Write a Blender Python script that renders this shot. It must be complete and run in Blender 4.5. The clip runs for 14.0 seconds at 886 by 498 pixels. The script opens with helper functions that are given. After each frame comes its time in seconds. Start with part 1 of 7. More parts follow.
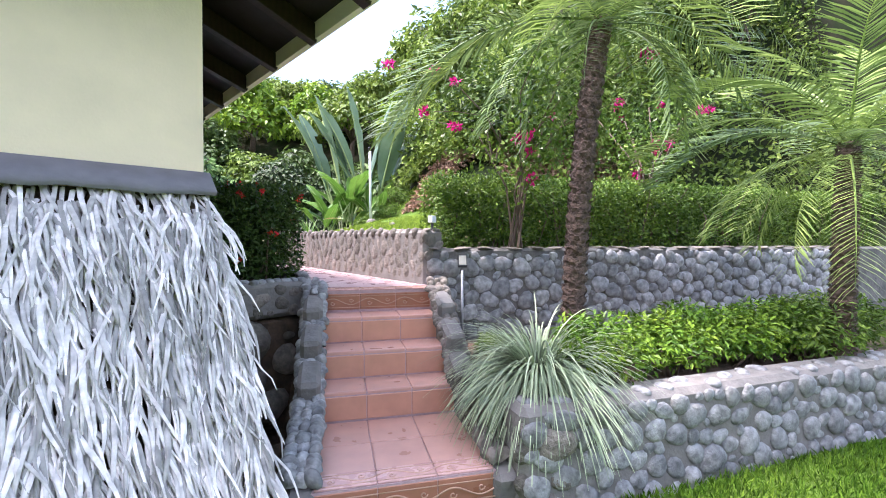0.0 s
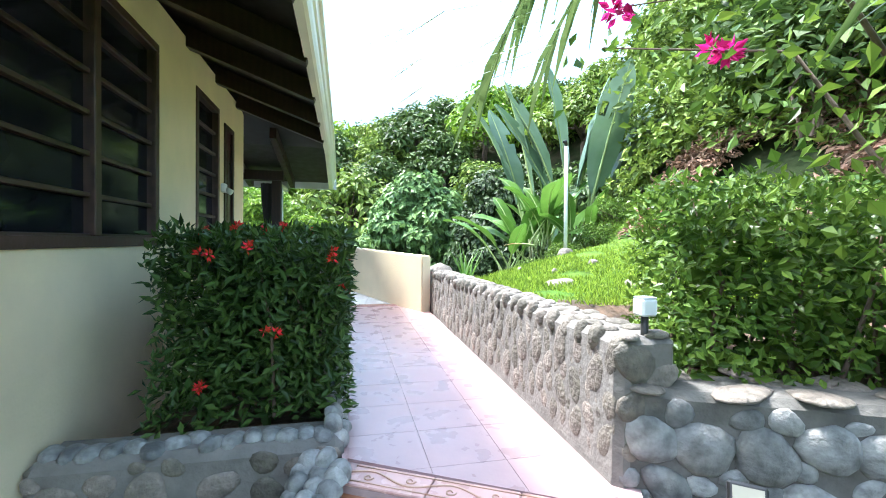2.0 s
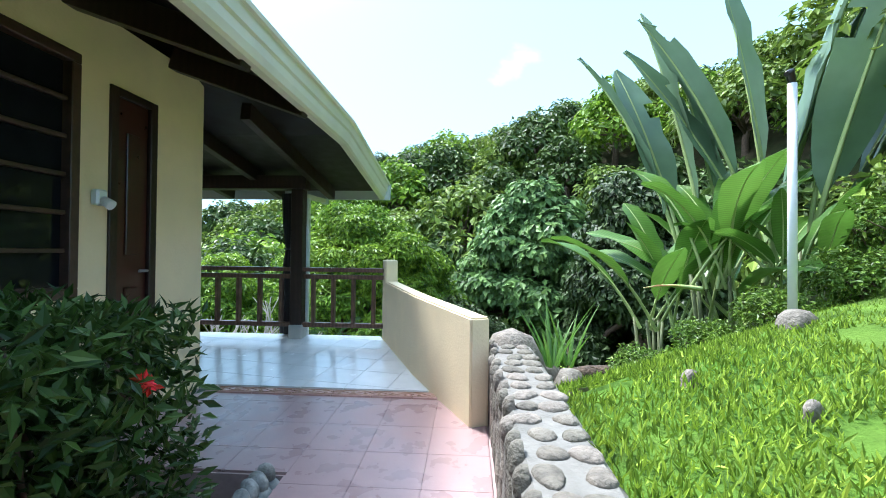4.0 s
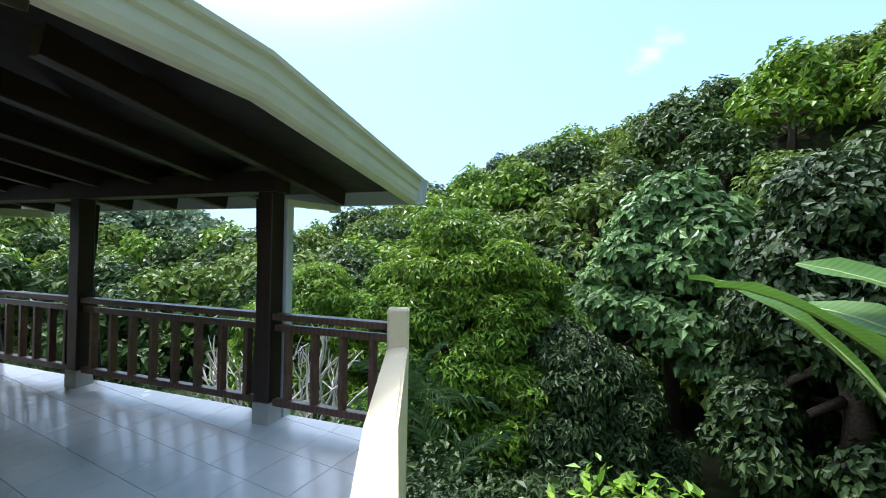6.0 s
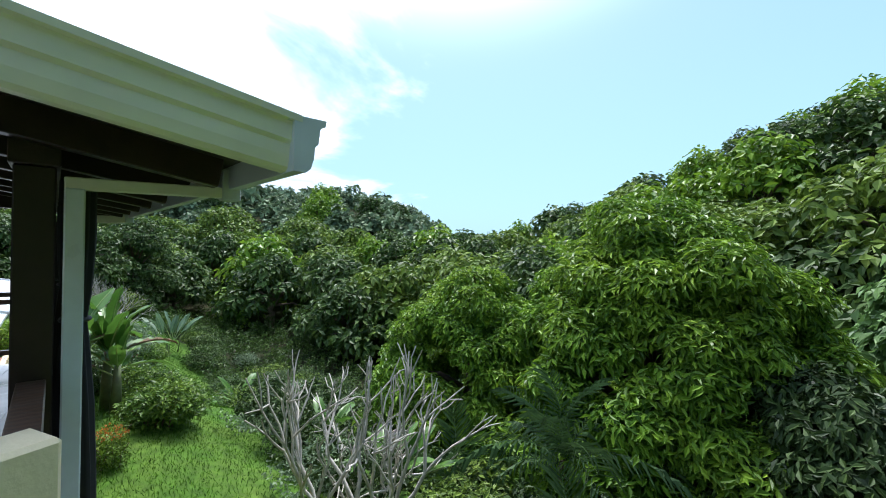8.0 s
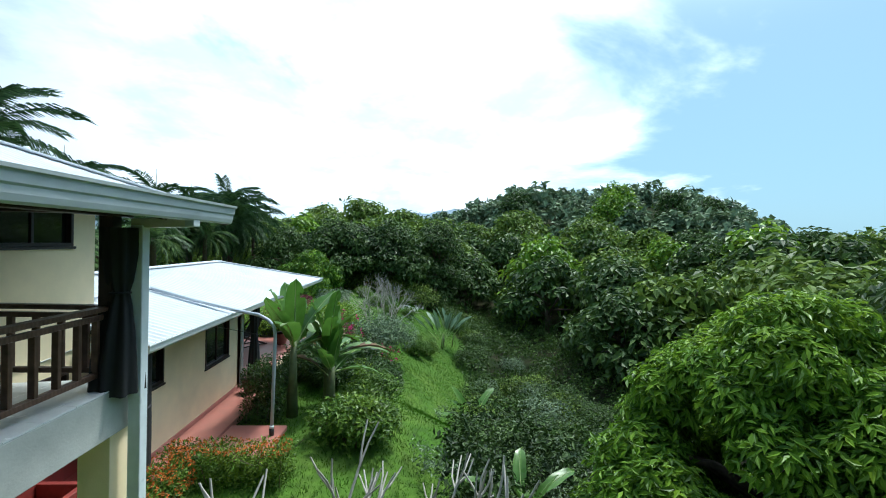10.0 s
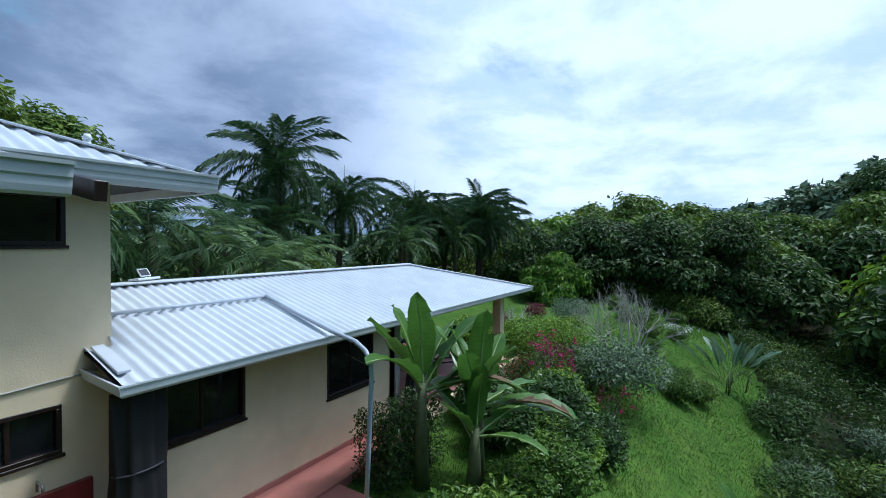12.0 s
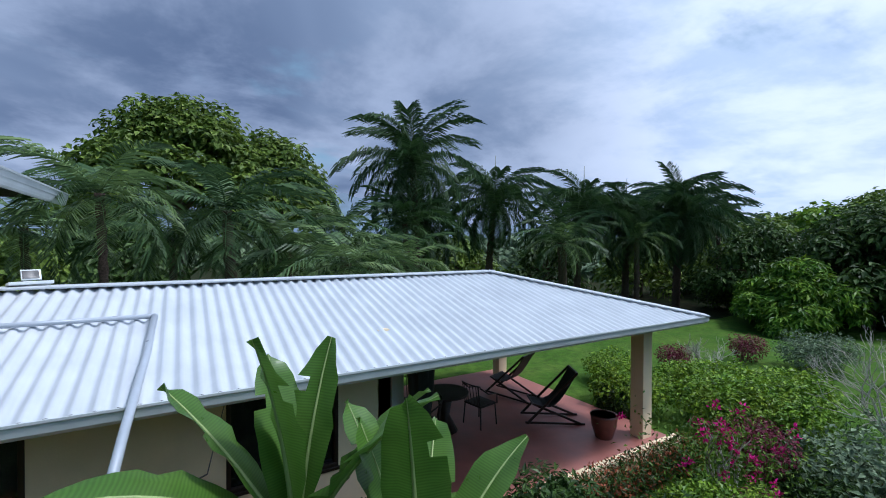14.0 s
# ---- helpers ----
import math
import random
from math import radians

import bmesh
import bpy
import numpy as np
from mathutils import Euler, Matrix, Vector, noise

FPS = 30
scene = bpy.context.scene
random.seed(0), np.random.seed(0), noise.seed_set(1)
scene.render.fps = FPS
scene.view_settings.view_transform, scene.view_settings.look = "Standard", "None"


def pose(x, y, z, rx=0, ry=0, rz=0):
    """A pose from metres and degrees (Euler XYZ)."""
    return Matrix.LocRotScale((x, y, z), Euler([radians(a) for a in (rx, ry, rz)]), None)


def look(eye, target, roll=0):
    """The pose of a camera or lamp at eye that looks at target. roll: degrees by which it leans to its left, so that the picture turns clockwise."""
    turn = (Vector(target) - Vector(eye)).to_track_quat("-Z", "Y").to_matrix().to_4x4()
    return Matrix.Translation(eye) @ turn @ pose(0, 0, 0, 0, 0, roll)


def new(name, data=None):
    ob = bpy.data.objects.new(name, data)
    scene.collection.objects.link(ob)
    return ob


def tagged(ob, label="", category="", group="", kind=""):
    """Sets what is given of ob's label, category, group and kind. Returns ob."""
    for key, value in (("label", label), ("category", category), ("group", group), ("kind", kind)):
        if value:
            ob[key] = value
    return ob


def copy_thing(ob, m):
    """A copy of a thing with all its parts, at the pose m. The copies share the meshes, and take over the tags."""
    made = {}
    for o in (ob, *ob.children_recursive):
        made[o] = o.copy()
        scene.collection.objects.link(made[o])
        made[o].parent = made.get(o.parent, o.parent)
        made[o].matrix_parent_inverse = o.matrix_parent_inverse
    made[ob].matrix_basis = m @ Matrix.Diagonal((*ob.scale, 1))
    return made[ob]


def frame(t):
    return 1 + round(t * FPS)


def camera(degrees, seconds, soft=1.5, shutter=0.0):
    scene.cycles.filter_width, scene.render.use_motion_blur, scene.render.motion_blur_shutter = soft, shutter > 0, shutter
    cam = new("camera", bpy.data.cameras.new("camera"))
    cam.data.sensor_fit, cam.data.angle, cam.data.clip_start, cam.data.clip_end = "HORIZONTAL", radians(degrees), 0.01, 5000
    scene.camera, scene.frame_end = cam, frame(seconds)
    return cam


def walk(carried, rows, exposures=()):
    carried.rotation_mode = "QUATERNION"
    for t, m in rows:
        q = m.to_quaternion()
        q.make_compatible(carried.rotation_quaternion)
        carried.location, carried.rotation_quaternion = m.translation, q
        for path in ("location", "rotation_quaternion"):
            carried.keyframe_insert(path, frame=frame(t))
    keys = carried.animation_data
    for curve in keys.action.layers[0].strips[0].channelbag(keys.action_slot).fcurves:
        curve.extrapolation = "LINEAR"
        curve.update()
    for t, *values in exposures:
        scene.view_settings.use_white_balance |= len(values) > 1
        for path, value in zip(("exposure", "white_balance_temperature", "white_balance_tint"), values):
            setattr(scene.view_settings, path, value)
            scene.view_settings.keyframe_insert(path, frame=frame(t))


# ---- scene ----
cam = camera(91.4, 14.0, 1.0)
PATH = [
    (0, (-0.017, -0.027, 0.387), (1.359, 1.423, 0.348), 0.1),
    (0.5, (0.549, 0.359, 0.5), (1.728, 1.974, 0.467), 0.3),
    (1, (1.057, 0.82, 0.614), (2.017, 2.574, 0.586), 1.1),
    (1.5, (1.535, 1.336, 0.74), (2.244, 3.206, 0.714), 0.8),
    (2, (1.939, 1.945, 0.871), (2.389, 3.894, 0.834), 0.7),
    (2.5, (2.218, 2.607, 0.965), (2.501, 4.586, 0.933), 0.7),
    (2.7, (2.317, 2.83, 0.988), (2.557, 4.816, 0.964), 0.7),
    (4.8, (3.009, 5.267, 1.183), (2.647, 7.234, 1.208), 1.0),
    (5, (3.027, 5.467, 1.215), (2.612, 7.424, 1.238), 1.1),
    (5.5, (3.073, 6.027, 1.29), (2.559, 7.96, 1.31), 1.1),
    (6, (3.196, 6.612, 1.368), (2.51, 8.491, 1.383), 1.1),
    (6.5, (3.411, 7.198, 1.416), (2.503, 8.98, 1.431), 1.2),
    (7, (3.612, 7.822, 1.439), (2.487, 9.475, 1.454), 1.3),
    (7.2, (3.656, 8.097, 1.453), (2.449, 9.691, 1.464), 1.4),
    (9.3, (2.283, 11.177, 1.564), (0.398, 11.844, 1.549), 1.5),
    (9.5, (2.068, 11.494, 1.592), (0.134, 12.004, 1.575), 1.8),
    (10, (1.338, 12.168, 1.609), (-0.658, 12.293, 1.578), 1.5),
    (10.5, (0.345, 12.627, 1.545), (-1.643, 12.41, 1.511), 0.7),
    (11, (-0.757, 12.929, 1.498), (-2.676, 12.366, 1.465), 0.5),
    (11.5, (-1.853, 13.156, 1.479), (-3.68, 12.343, 1.445), 0.3),
    (12, (-2.958, 13.324, 1.499), (-4.65, 12.259, 1.46), 0.3),
    (12.5, (-4.131, 13.313, 1.477), (-5.687, 12.057, 1.439), 0.1),
    (13, (-5.347, 13.21, 1.426), (-6.743, 11.778, 1.394), 0.0),
    (13.5, (-6.586, 12.938, 1.393), (-7.798, 11.347, 1.364), 0.1),
    (14, (-7.739, 12.664, 1.365), (-8.773, 10.953, 1.338), 0.2),
]
walk(cam, [(t, look(eye, target, roll)) for t, eye, target, roll in PATH],
     [(0.0, 1.85, 5950, 32), (0.5, 1.92, 5950, 29), (1.5, 2.1, 5850, 22), (2.0, 2.2, 5650, 14), (2.7, 2.0, 5600, 4), (5.0, 1.1, 5500, 15), (7.0, 0.75, 5750, 16), (9.5, 0.26, 5700, 1), (11.0, 0.16, 5250, 1), (11.5, 0.05, 5150, 2), (12.0, -0.36, 5150, 9), (12.5, -0.48, 5250, 13), (14.0, -0.52, 5350, 14)])

# ---- world, sun, exposure ----
SUN_TO = Vector((-0.40, 0.35, 1.0)).normalized()
world = bpy.data.worlds.new("sky")
scene.world = world
world.use_nodes = True
wn, wl = world.node_tree.nodes, world.node_tree.links
wn.clear()
w_out = wn.new("ShaderNodeOutputWorld")
w_bg = wn.new("ShaderNodeBackground")
w_sky = wn.new("ShaderNodeTexSky")
w_sky.sky_type = "NISHITA"
w_sky.sun_disc = False
w_sky.sun_elevation = math.asin(SUN_TO.z)
w_sky.sun_rotation = math.atan2(SUN_TO.x, SUN_TO.y)
w_sky.air_density, w_sky.dust_density, w_sky.ozone_density = 1.0, 2.0, 1.5
w_co = wn.new("ShaderNodeTexCoord")


def wnode(kind, **props):
    n = wn.new(kind)
    for k, v in props.items():
        n.inputs[k].default_value = v
    return n


def wmath(op, a, b=None, c=None):
    n = wn.new("ShaderNodeMath")
    n.operation = op
    for i, v in enumerate((a, b, c)):
        if v is None:
            continue
        if isinstance(v, (int, float)):
            n.inputs[i].default_value = v
        else:
            wl.new(v, n.inputs[i])
    return n.outputs[0]


def wmap(value, a, b, c, d):
    n = wn.new("ShaderNodeMapRange")
    n.interpolation_type = "SMOOTHSTEP"
    wl.new(value, n.inputs["Value"])
    for k, v in zip(("From Min", "From Max", "To Min", "To Max"), (a, b, c, d)):
        n.inputs[k].default_value = v
    return n.outputs[0]


def wmix(fac, a, b):
    n = wn.new("ShaderNodeMix")
    n.data_type = "RGBA"
    if isinstance(fac, (int, float)):
        n.inputs[0].default_value = fac
    else:
        wl.new(fac, n.inputs[0])
    for i, v in ((6, a), (7, b)):
        if isinstance(v, tuple):
            n.inputs[i].default_value = (*v, 1)
        else:
            wl.new(v, n.inputs[i])
    return n.outputs[2]


w_sep = wn.new("ShaderNodeSeparateXYZ")
wl.new(w_co.outputs["Generated"], w_sep.inputs[0])
wx, wy, wz = w_sep.outputs
# clouds lie on a flat layer: the direction is divided by its height
w_h = wmath("ADD", wmath("MAXIMUM", wz, 0.0), 0.22)
w_cmb = wn.new("ShaderNodeCombineXYZ")
wl.new(wmath("DIVIDE", wx, w_h), w_cmb.inputs[0])
wl.new(wmath("DIVIDE", wy, w_h), w_cmb.inputs[1])
w_n1 = wnode("ShaderNodeTexNoise", Scale=0.85, Detail=7.0, Roughness=0.55, Distortion=0.3)
w_n2 = wnode("ShaderNodeTexNoise", Scale=1.6, Detail=6.0, Roughness=0.6, Distortion=0.2)
w_n3 = wnode("ShaderNodeTexNoise", Scale=0.55, Detail=4.0, Roughness=0.5, Distortion=0.5)
for n in (w_n1, w_n2, w_n3):
    wl.new(w_cmb.outputs[0], n.inputs["Vector"])
# the overcast front stands in the west and south-west
w_front = wmap(wmath("ADD", wmath("MULTIPLY", wx, -0.90), wmath("MULTIPLY", wy, -0.43)), 0.40, 0.95, 0.0, 1.0)
w_gloom = wmap(wmath("ADD", wmath("MULTIPLY", wx, -0.17), wmath("MULTIPLY", wy, -0.985)), 0.52, 0.97, 0.0, 1.0)
w_cover = wmap(wmath("ADD", wmath("MULTIPLY", w_n1.outputs[0], 1.5), wmath("MULTIPLY", wmath("MAXIMUM", w_front, w_gloom), 0.50)), 0.89, 1.06, 0.0, 1.0)
w_dark = wmath("MULTIPLY", w_gloom, wmap(w_n3.outputs[0], 0.30, 0.60, 0.55, 1.0))
w_cloud = wmix(wmap(w_n2.outputs[0], 0.36, 0.62, 0.0, 1.0), (0.88, 1.02, 1.17), (1.30, 1.37, 1.45))
w_cloud = wmix(w_dark, w_cloud, (0.17, 0.23, 0.35))
w_cloud = wmix(wmath("MULTIPLY", wmap(w_n2.outputs[0], 0.40, 0.68, 0.0, 1.0), wmath("MULTIPLY", w_dark, 0.38)), w_cloud, (0.95, 1.06, 1.22))
w_clear = wn.new("ShaderNodeVectorMath")
w_clear.operation = "SCALE"
wl.new(w_sky.outputs[0], w_clear.inputs[0])
w_clear.inputs["Scale"].default_value = 0.115
w_haze = wmix(wmap(wz, 0.0, 0.75, 0.80, 0.45), w_clear.outputs[0], (0.42, 0.66, 0.78))
w_all = wmix(w_cover, w_haze, w_cloud)
# a bright aureole added round the veiled sun to lift the shaded surfaces
w_dot = wn.new("ShaderNodeVectorMath")
w_dot.operation = "DOT_PRODUCT"
wl.new(w_co.outputs["Generated"], w_dot.inputs[0])
w_dot.inputs[1].default_value = SUN_TO
w_glow = wmath("POWER", wmap(w_dot.outputs["Value"], 0.74, 1.0, 0.0, 1.0), 2.0)
w_add = wn.new("ShaderNodeMix")
w_add.data_type, w_add.blend_type = "RGBA", "ADD"
wl.new(w_glow, w_add.inputs[0])
wl.new(w_all, w_add.inputs[6])
w_add.inputs[7].default_value = (3.0, 2.9, 2.75, 1)
wl.new(w_add.outputs[2], w_bg.inputs["Color"])
w_bg.inputs["Strength"].default_value = 1.0
wl.new(w_bg.outputs[0], w_out.inputs[0])
sun_data = bpy.data.lights.new("sun", "SUN")
sun_data.energy, sun_data.angle, sun_data.color = 3.3, radians(7.0), (1.0, 0.94, 0.82)
sun = new("sun", sun_data)
sun.matrix_world = look(SUN_TO * 60, (0, 0, 0))


# ---- materials ----
def mat(name, base, rough=0.7, metal=0.0, var=0.15, scale=8.0, bump=0.0, bump_scale=40.0, per=None, tint=None, tint_scale=1.2, tint_amt=0.5, coat=0.0, trans=0.0, wave=None, spec=0.5):
    """A node material. var: brightness change by noise; tint: a second colour in stains; per: 'object' or 'island' variation; trans: light let through thin leaves."""
    m = bpy.data.materials.new(name)
    m.use_nodes = True
    nt, n = m.node_tree, m.node_tree.nodes
    b = n["Principled BSDF"]
    co = n.new("ShaderNodeTexCoord")
    geo = n.new("ShaderNodeNewGeometry")
    nz = n.new("ShaderNodeTexNoise")
    nz.inputs["Scale"].default_value, nz.inputs["Detail"].default_value = scale, 5
    nt.links.new(geo.outputs["Position"], nz.inputs["Vector"])

    def mix(kind, fac, a, c):
        x = n.new("ShaderNodeMix")
        x.data_type, x.blend_type = "RGBA", kind
        for i, v in ((0, fac), (6, a), (7, c)):
            if hasattr(v, "is_linked"):
                nt.links.new(v, x.inputs[i])
            elif isinstance(v, tuple):
                x.inputs[i].default_value = (*v, 1)
            else:
                x.inputs[i].default_value = v
        return x.outputs[2]

    def mr(v, a, c, d, e):
        x = n.new("ShaderNodeMapRange")
        nt.links.new(v, x.inputs[0])
        for i, k in enumerate((a, c, d, e)):
            x.inputs[i + 1].default_value = k
        return x.outputs[0]

    col = base
    if tint:
        n2 = n.new("ShaderNodeTexNoise")
        n2.inputs["Scale"].default_value, n2.inputs["Detail"].default_value, n2.inputs["Roughness"].default_value = tint_scale, 6, 0.62
        nt.links.new(geo.outputs["Position"], n2.inputs["Vector"])
        col = mix("MIX", mr(n2.outputs[0], 0.42, 0.66, 0.0, tint_amt), col, tint)
    if per:
        if per == "object":
            oi = n.new("ShaderNodeObjectInfo")
            r = oi.outputs["Random"]
        else:
            r = geo.outputs["Random Per Island"]
        hv = n.new("ShaderNodeHueSaturation")
        nt.links.new(mr(r, 0, 1, 0.485, 0.515), hv.inputs["Hue"])
        nt.links.new(mr(r, 0, 1, *((1.3, 0.7) if per == "object" else (1.55, 0.45))), hv.inputs["Value"])
        if hasattr(col, "is_linked"):
            nt.links.new(col, hv.inputs["Color"])
        else:
            hv.inputs["Color"].default_value = (*col, 1)
        col = hv.outputs[0]
    if wave:
        wv = n.new("ShaderNodeTexWave")
        wv.inputs["Scale"].default_value, wv.inputs["Distortion"].default_value = wave[0], wave[1]
        wv.inputs["Detail"].default_value = 3
        nt.links.new(co.outputs["Object"], wv.inputs["Vector"])
        col = mix("MULTIPLY", wave[2], col, wv.outputs["Color"])
    g = mr(nz.outputs[0], 0.3, 0.7, 1 - var, 1 + var)
    gc = n.new("ShaderNodeCombineColor")
    for i in range(3):
        nt.links.new(g, gc.inputs[i])
    col = mix("MULTIPLY", 1.0, col, gc.outputs[0])
    nt.links.new(col, b.inputs["Base Color"])
    b.inputs["Metallic"].default_value = metal
    b.inputs["Specular IOR Level"].default_value = spec
    nt.links.new(mr(nz.outputs[0], 0.3, 0.7, max(0.02, rough - 0.08), min(1, rough + 0.08)), b.inputs["Roughness"])
    b.inputs["Coat Weight"].default_value = coat
    if bump:
        nb = n.new("ShaderNodeTexNoise")
        nb.inputs["Scale"].default_value, nb.inputs["Detail"].default_value = bump_scale, 6
        nt.links.new(geo.outputs["Position"], nb.inputs["Vector"])
        bp = n.new("ShaderNodeBump")
        bp.inputs["Strength"].default_value, bp.inputs["Distance"].default_value = bump, 0.02
        nt.links.new(nb.outputs[0], bp.inputs["Height"])
        nt.links.new(bp.outputs[0], b.inputs["Normal"])
    if trans:
        t = n.new("ShaderNodeBsdfTranslucent")
        nt.links.new(col, t.inputs["Color"])
        mx = n.new("ShaderNodeMixShader")
        mx.inputs[0].default_value = trans
        nt.links.new(b.outputs[0], mx.inputs[1])
        nt.links.new(t.outputs[0], mx.inputs[2])
        nt.links.new(mx.outputs[0], n["Material Output"].inputs[0])
    return m


def leafmat(name, base, rough=0.45, trans=0.3, tint=None, amt=0.5, tint_scale=0.6):
    return mat(name, base, rough, per="island", var=0.12, scale=3.0, trans=trans * 0.75, tint=tint, tint_scale=tint_scale, tint_amt=amt, spec=0.22)


M = {}
M["plaster"] = mat("cream plaster", (0.86, 0.715, 0.475), 0.85, var=0.05, scale=3, bump=0.12, bump_scale=60, tint=(0.62, 0.53, 0.33), tint_scale=0.9, tint_amt=0.35)
M["plaster_grey"] = mat("grey painted concrete", (0.52, 0.52, 0.49), 0.85, var=0.1, scale=4, bump=0.15, tint=(0.30, 0.30, 0.28), tint_amt=0.5)
M["wood"] = mat("dark stained wood", (0.026, 0.013, 0.010), 0.42, var=0.3, scale=12, bump=0.1, wave=(6, 4, 0.35))
M["rail"] = mat("brown varnished rail wood", (0.15, 0.082, 0.055), 0.38, var=0.25, scale=14, bump=0.08, wave=(8, 4, 0.3))
# Red wood, its colour darkened for the unlit inside of the doorway.
M["reddoor"] = mat("red mahogany darkened for the doorway", (0.05, 0.010, 0.008), 0.35, var=0.25, scale=10, wave=(5, 3, 0.3), coat=0.3)
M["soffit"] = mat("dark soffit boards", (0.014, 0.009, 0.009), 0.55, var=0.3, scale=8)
M["gutter"] = mat("cream gutter metal", (0.78, 0.76, 0.64), 0.4, var=0.05, scale=4, tint=(0.62, 0.61, 0.53), tint_amt=0.4)
M["gutter_w"] = mat("white gutter metal", (0.60, 0.64, 0.66), 0.4, var=0.05, scale=4, tint=(0.42, 0.45, 0.46), tint_amt=0.4)
M["roof"] = mat("white corrugated roof sheet", (0.58, 0.61, 0.65), 0.55, var=0.05, scale=2.5, tint=(0.46, 0.49, 0.53), tint_scale=1.5, tint_amt=0.5)
M["glass"] = mat("dark window glass", (0.012, 0.013, 0.016), 0.06, var=0.1, spec=0.6)
M["louvre"] = mat("dark louvre glass", (0.010, 0.011, 0.016), 0.06, var=0.15, spec=0.16)
M["frame_wood"] = mat("brown window frame wood", (0.075, 0.042, 0.032), 0.45, var=0.3, scale=12, bump=0.1, wave=(6, 4, 0.3))
# Pinker than the treads: the sky's reflection is put into the colour.
M["tile_pink"] = mat("terracotta tile tinted pink by sky sheen", (0.37, 0.245, 0.24), 0.30, var=0.08, scale=7, bump=0.03, tint=(0.39, 0.285, 0.295), tint_amt=0.35)
M["tile_tread"] = mat("terracotta stair tile", (0.52, 0.285, 0.215), 0.34, var=0.1, scale=7, bump=0.03, tint=(0.48, 0.30, 0.25), tint_amt=0.5)
M["tile_riser"] = mat("terracotta riser tile", (0.52, 0.26, 0.17), 0.38, var=0.1, scale=7, bump=0.03, tint=(0.46, 0.24, 0.17), tint_amt=0.5)
M["tile_decor"] = mat("decorated border tile", (0.38, 0.17, 0.10), 0.35, var=0.1, scale=9)
M["tile_edge"] = mat("pink border tile", (0.56, 0.34, 0.30), 0.28, var=0.1, scale=9)
M["decor_line"] = mat("raised cream scroll glaze", (0.48, 0.29, 0.20), 0.4, var=0.1)
M["tile_white"] = mat("pale glazed terrace tile", (0.80, 0.80, 0.79), 0.2, var=0.05, scale=6, tint=(0.64, 0.65, 0.67), tint_amt=0.5)
M["grout"] = mat("grey grout", (0.30, 0.27, 0.25), 0.9, var=0.15, scale=30)
M["grout_pink"] = mat("pink grout", (0.42, 0.30, 0.295), 0.9, var=0.12, scale=30)
M["mortar"] = mat("grey mortar", (0.185, 0.172, 0.152), 0.95, var=0.2, scale=10, bump=0.5, bump_scale=30, tint=(0.17, 0.165, 0.15), tint_scale=2.0, tint_amt=0.7)
M["mortar_dark"] = mat("dark grey mortar", (0.115, 0.11, 0.098), 0.95, var=0.25, scale=10, bump=0.5, bump_scale=30, tint=(0.18, 0.17, 0.15), tint_scale=2.5, tint_amt=0.6)
M["stone"] = mat("grey river stone", (0.21, 0.215, 0.21), 0.75, per="object", var=0.5, scale=18, bump=0.4, bump_scale=60, tint=(0.30, 0.29, 0.26), tint_scale=5.0, tint_amt=0.6)
M["stone_tan"] = mat("tan river stone", (0.18, 0.16, 0.13), 0.85, per="object", var=0.35, scale=22, bump=0.7, bump_scale=50, tint=(0.10, 0.085, 0.07), tint_scale=5.0, tint_amt=0.6)
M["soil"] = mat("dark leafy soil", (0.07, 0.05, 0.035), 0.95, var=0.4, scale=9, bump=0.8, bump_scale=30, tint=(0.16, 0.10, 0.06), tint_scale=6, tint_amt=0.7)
M["grass"] = mat("lawn turf", (0.055, 0.115, 0.014), 0.9, var=0.3, scale=5, bump=0.6, bump_scale=60, tint=(0.10, 0.155, 0.025), tint_scale=0.8, tint_amt=0.7, spec=0.1)
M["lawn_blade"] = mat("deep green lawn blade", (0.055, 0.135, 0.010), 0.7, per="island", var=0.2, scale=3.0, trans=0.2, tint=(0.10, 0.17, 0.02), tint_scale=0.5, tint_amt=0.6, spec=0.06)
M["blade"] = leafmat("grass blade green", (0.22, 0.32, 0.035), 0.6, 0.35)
M["thatch"] = mat("bleached grey thatch", (0.62, 0.58, 0.54), 0.8, per="island", var=0.3, scale=18, bump=0.2)
M["lead"] = mat("grey flashing sheet", (0.17, 0.16, 0.17), 0.55, var=0.15, scale=9, bump=0.2, bump_scale=20)
M["curtain"] = mat("black shade cloth", (0.012, 0.012, 0.014), 0.7, var=0.3, scale=20)
M["curtain_blue"] = mat("dark grey cloth lining", (0.03, 0.03, 0.04), 0.6, var=0.3, scale=25, bump=0.3)
M["pvc"] = mat("grey plastic pipe", (0.42, 0.46, 0.52), 0.35, var=0.06)
M["pvc_white"] = mat("white plastic pipe", (0.70, 0.74, 0.76), 0.35, var=0.06)
M["black"] = mat("black plastic", (0.02, 0.02, 0.02), 0.4, var=0.1)
M["lens"] = mat("pale lamp lens", (0.32, 0.31, 0.24), 0.2, var=0.05)
M["red"] = mat("red painted concrete", (0.22, 0.035, 0.03), 0.45, var=0.2, scale=9)
M["walkway"] = mat("red-pink painted concrete", (0.40, 0.16, 0.13), 0.4, var=0.12, scale=4, tint=(0.30, 0.11, 0.09), tint_amt=0.6)
M["clay"] = mat("brown clay", (0.16, 0.055, 0.04), 0.45, var=0.2, scale=10)
M["rattan"] = mat("dark wicker", (0.045, 0.03, 0.024), 0.5, var=0.3, scale=40, bump=0.3)
M["cloth"] = mat("black sling cloth", (0.02, 0.02, 0.024), 0.7, var=0.2)
M["green_cloth"] = mat("lime green plastic", (0.25, 0.55, 0.12), 0.5, var=0.1)
M["bark"] = mat("brown tree bark", (0.12, 0.085, 0.06), 0.95, var=0.35, scale=12, bump=0.7, bump_scale=25)
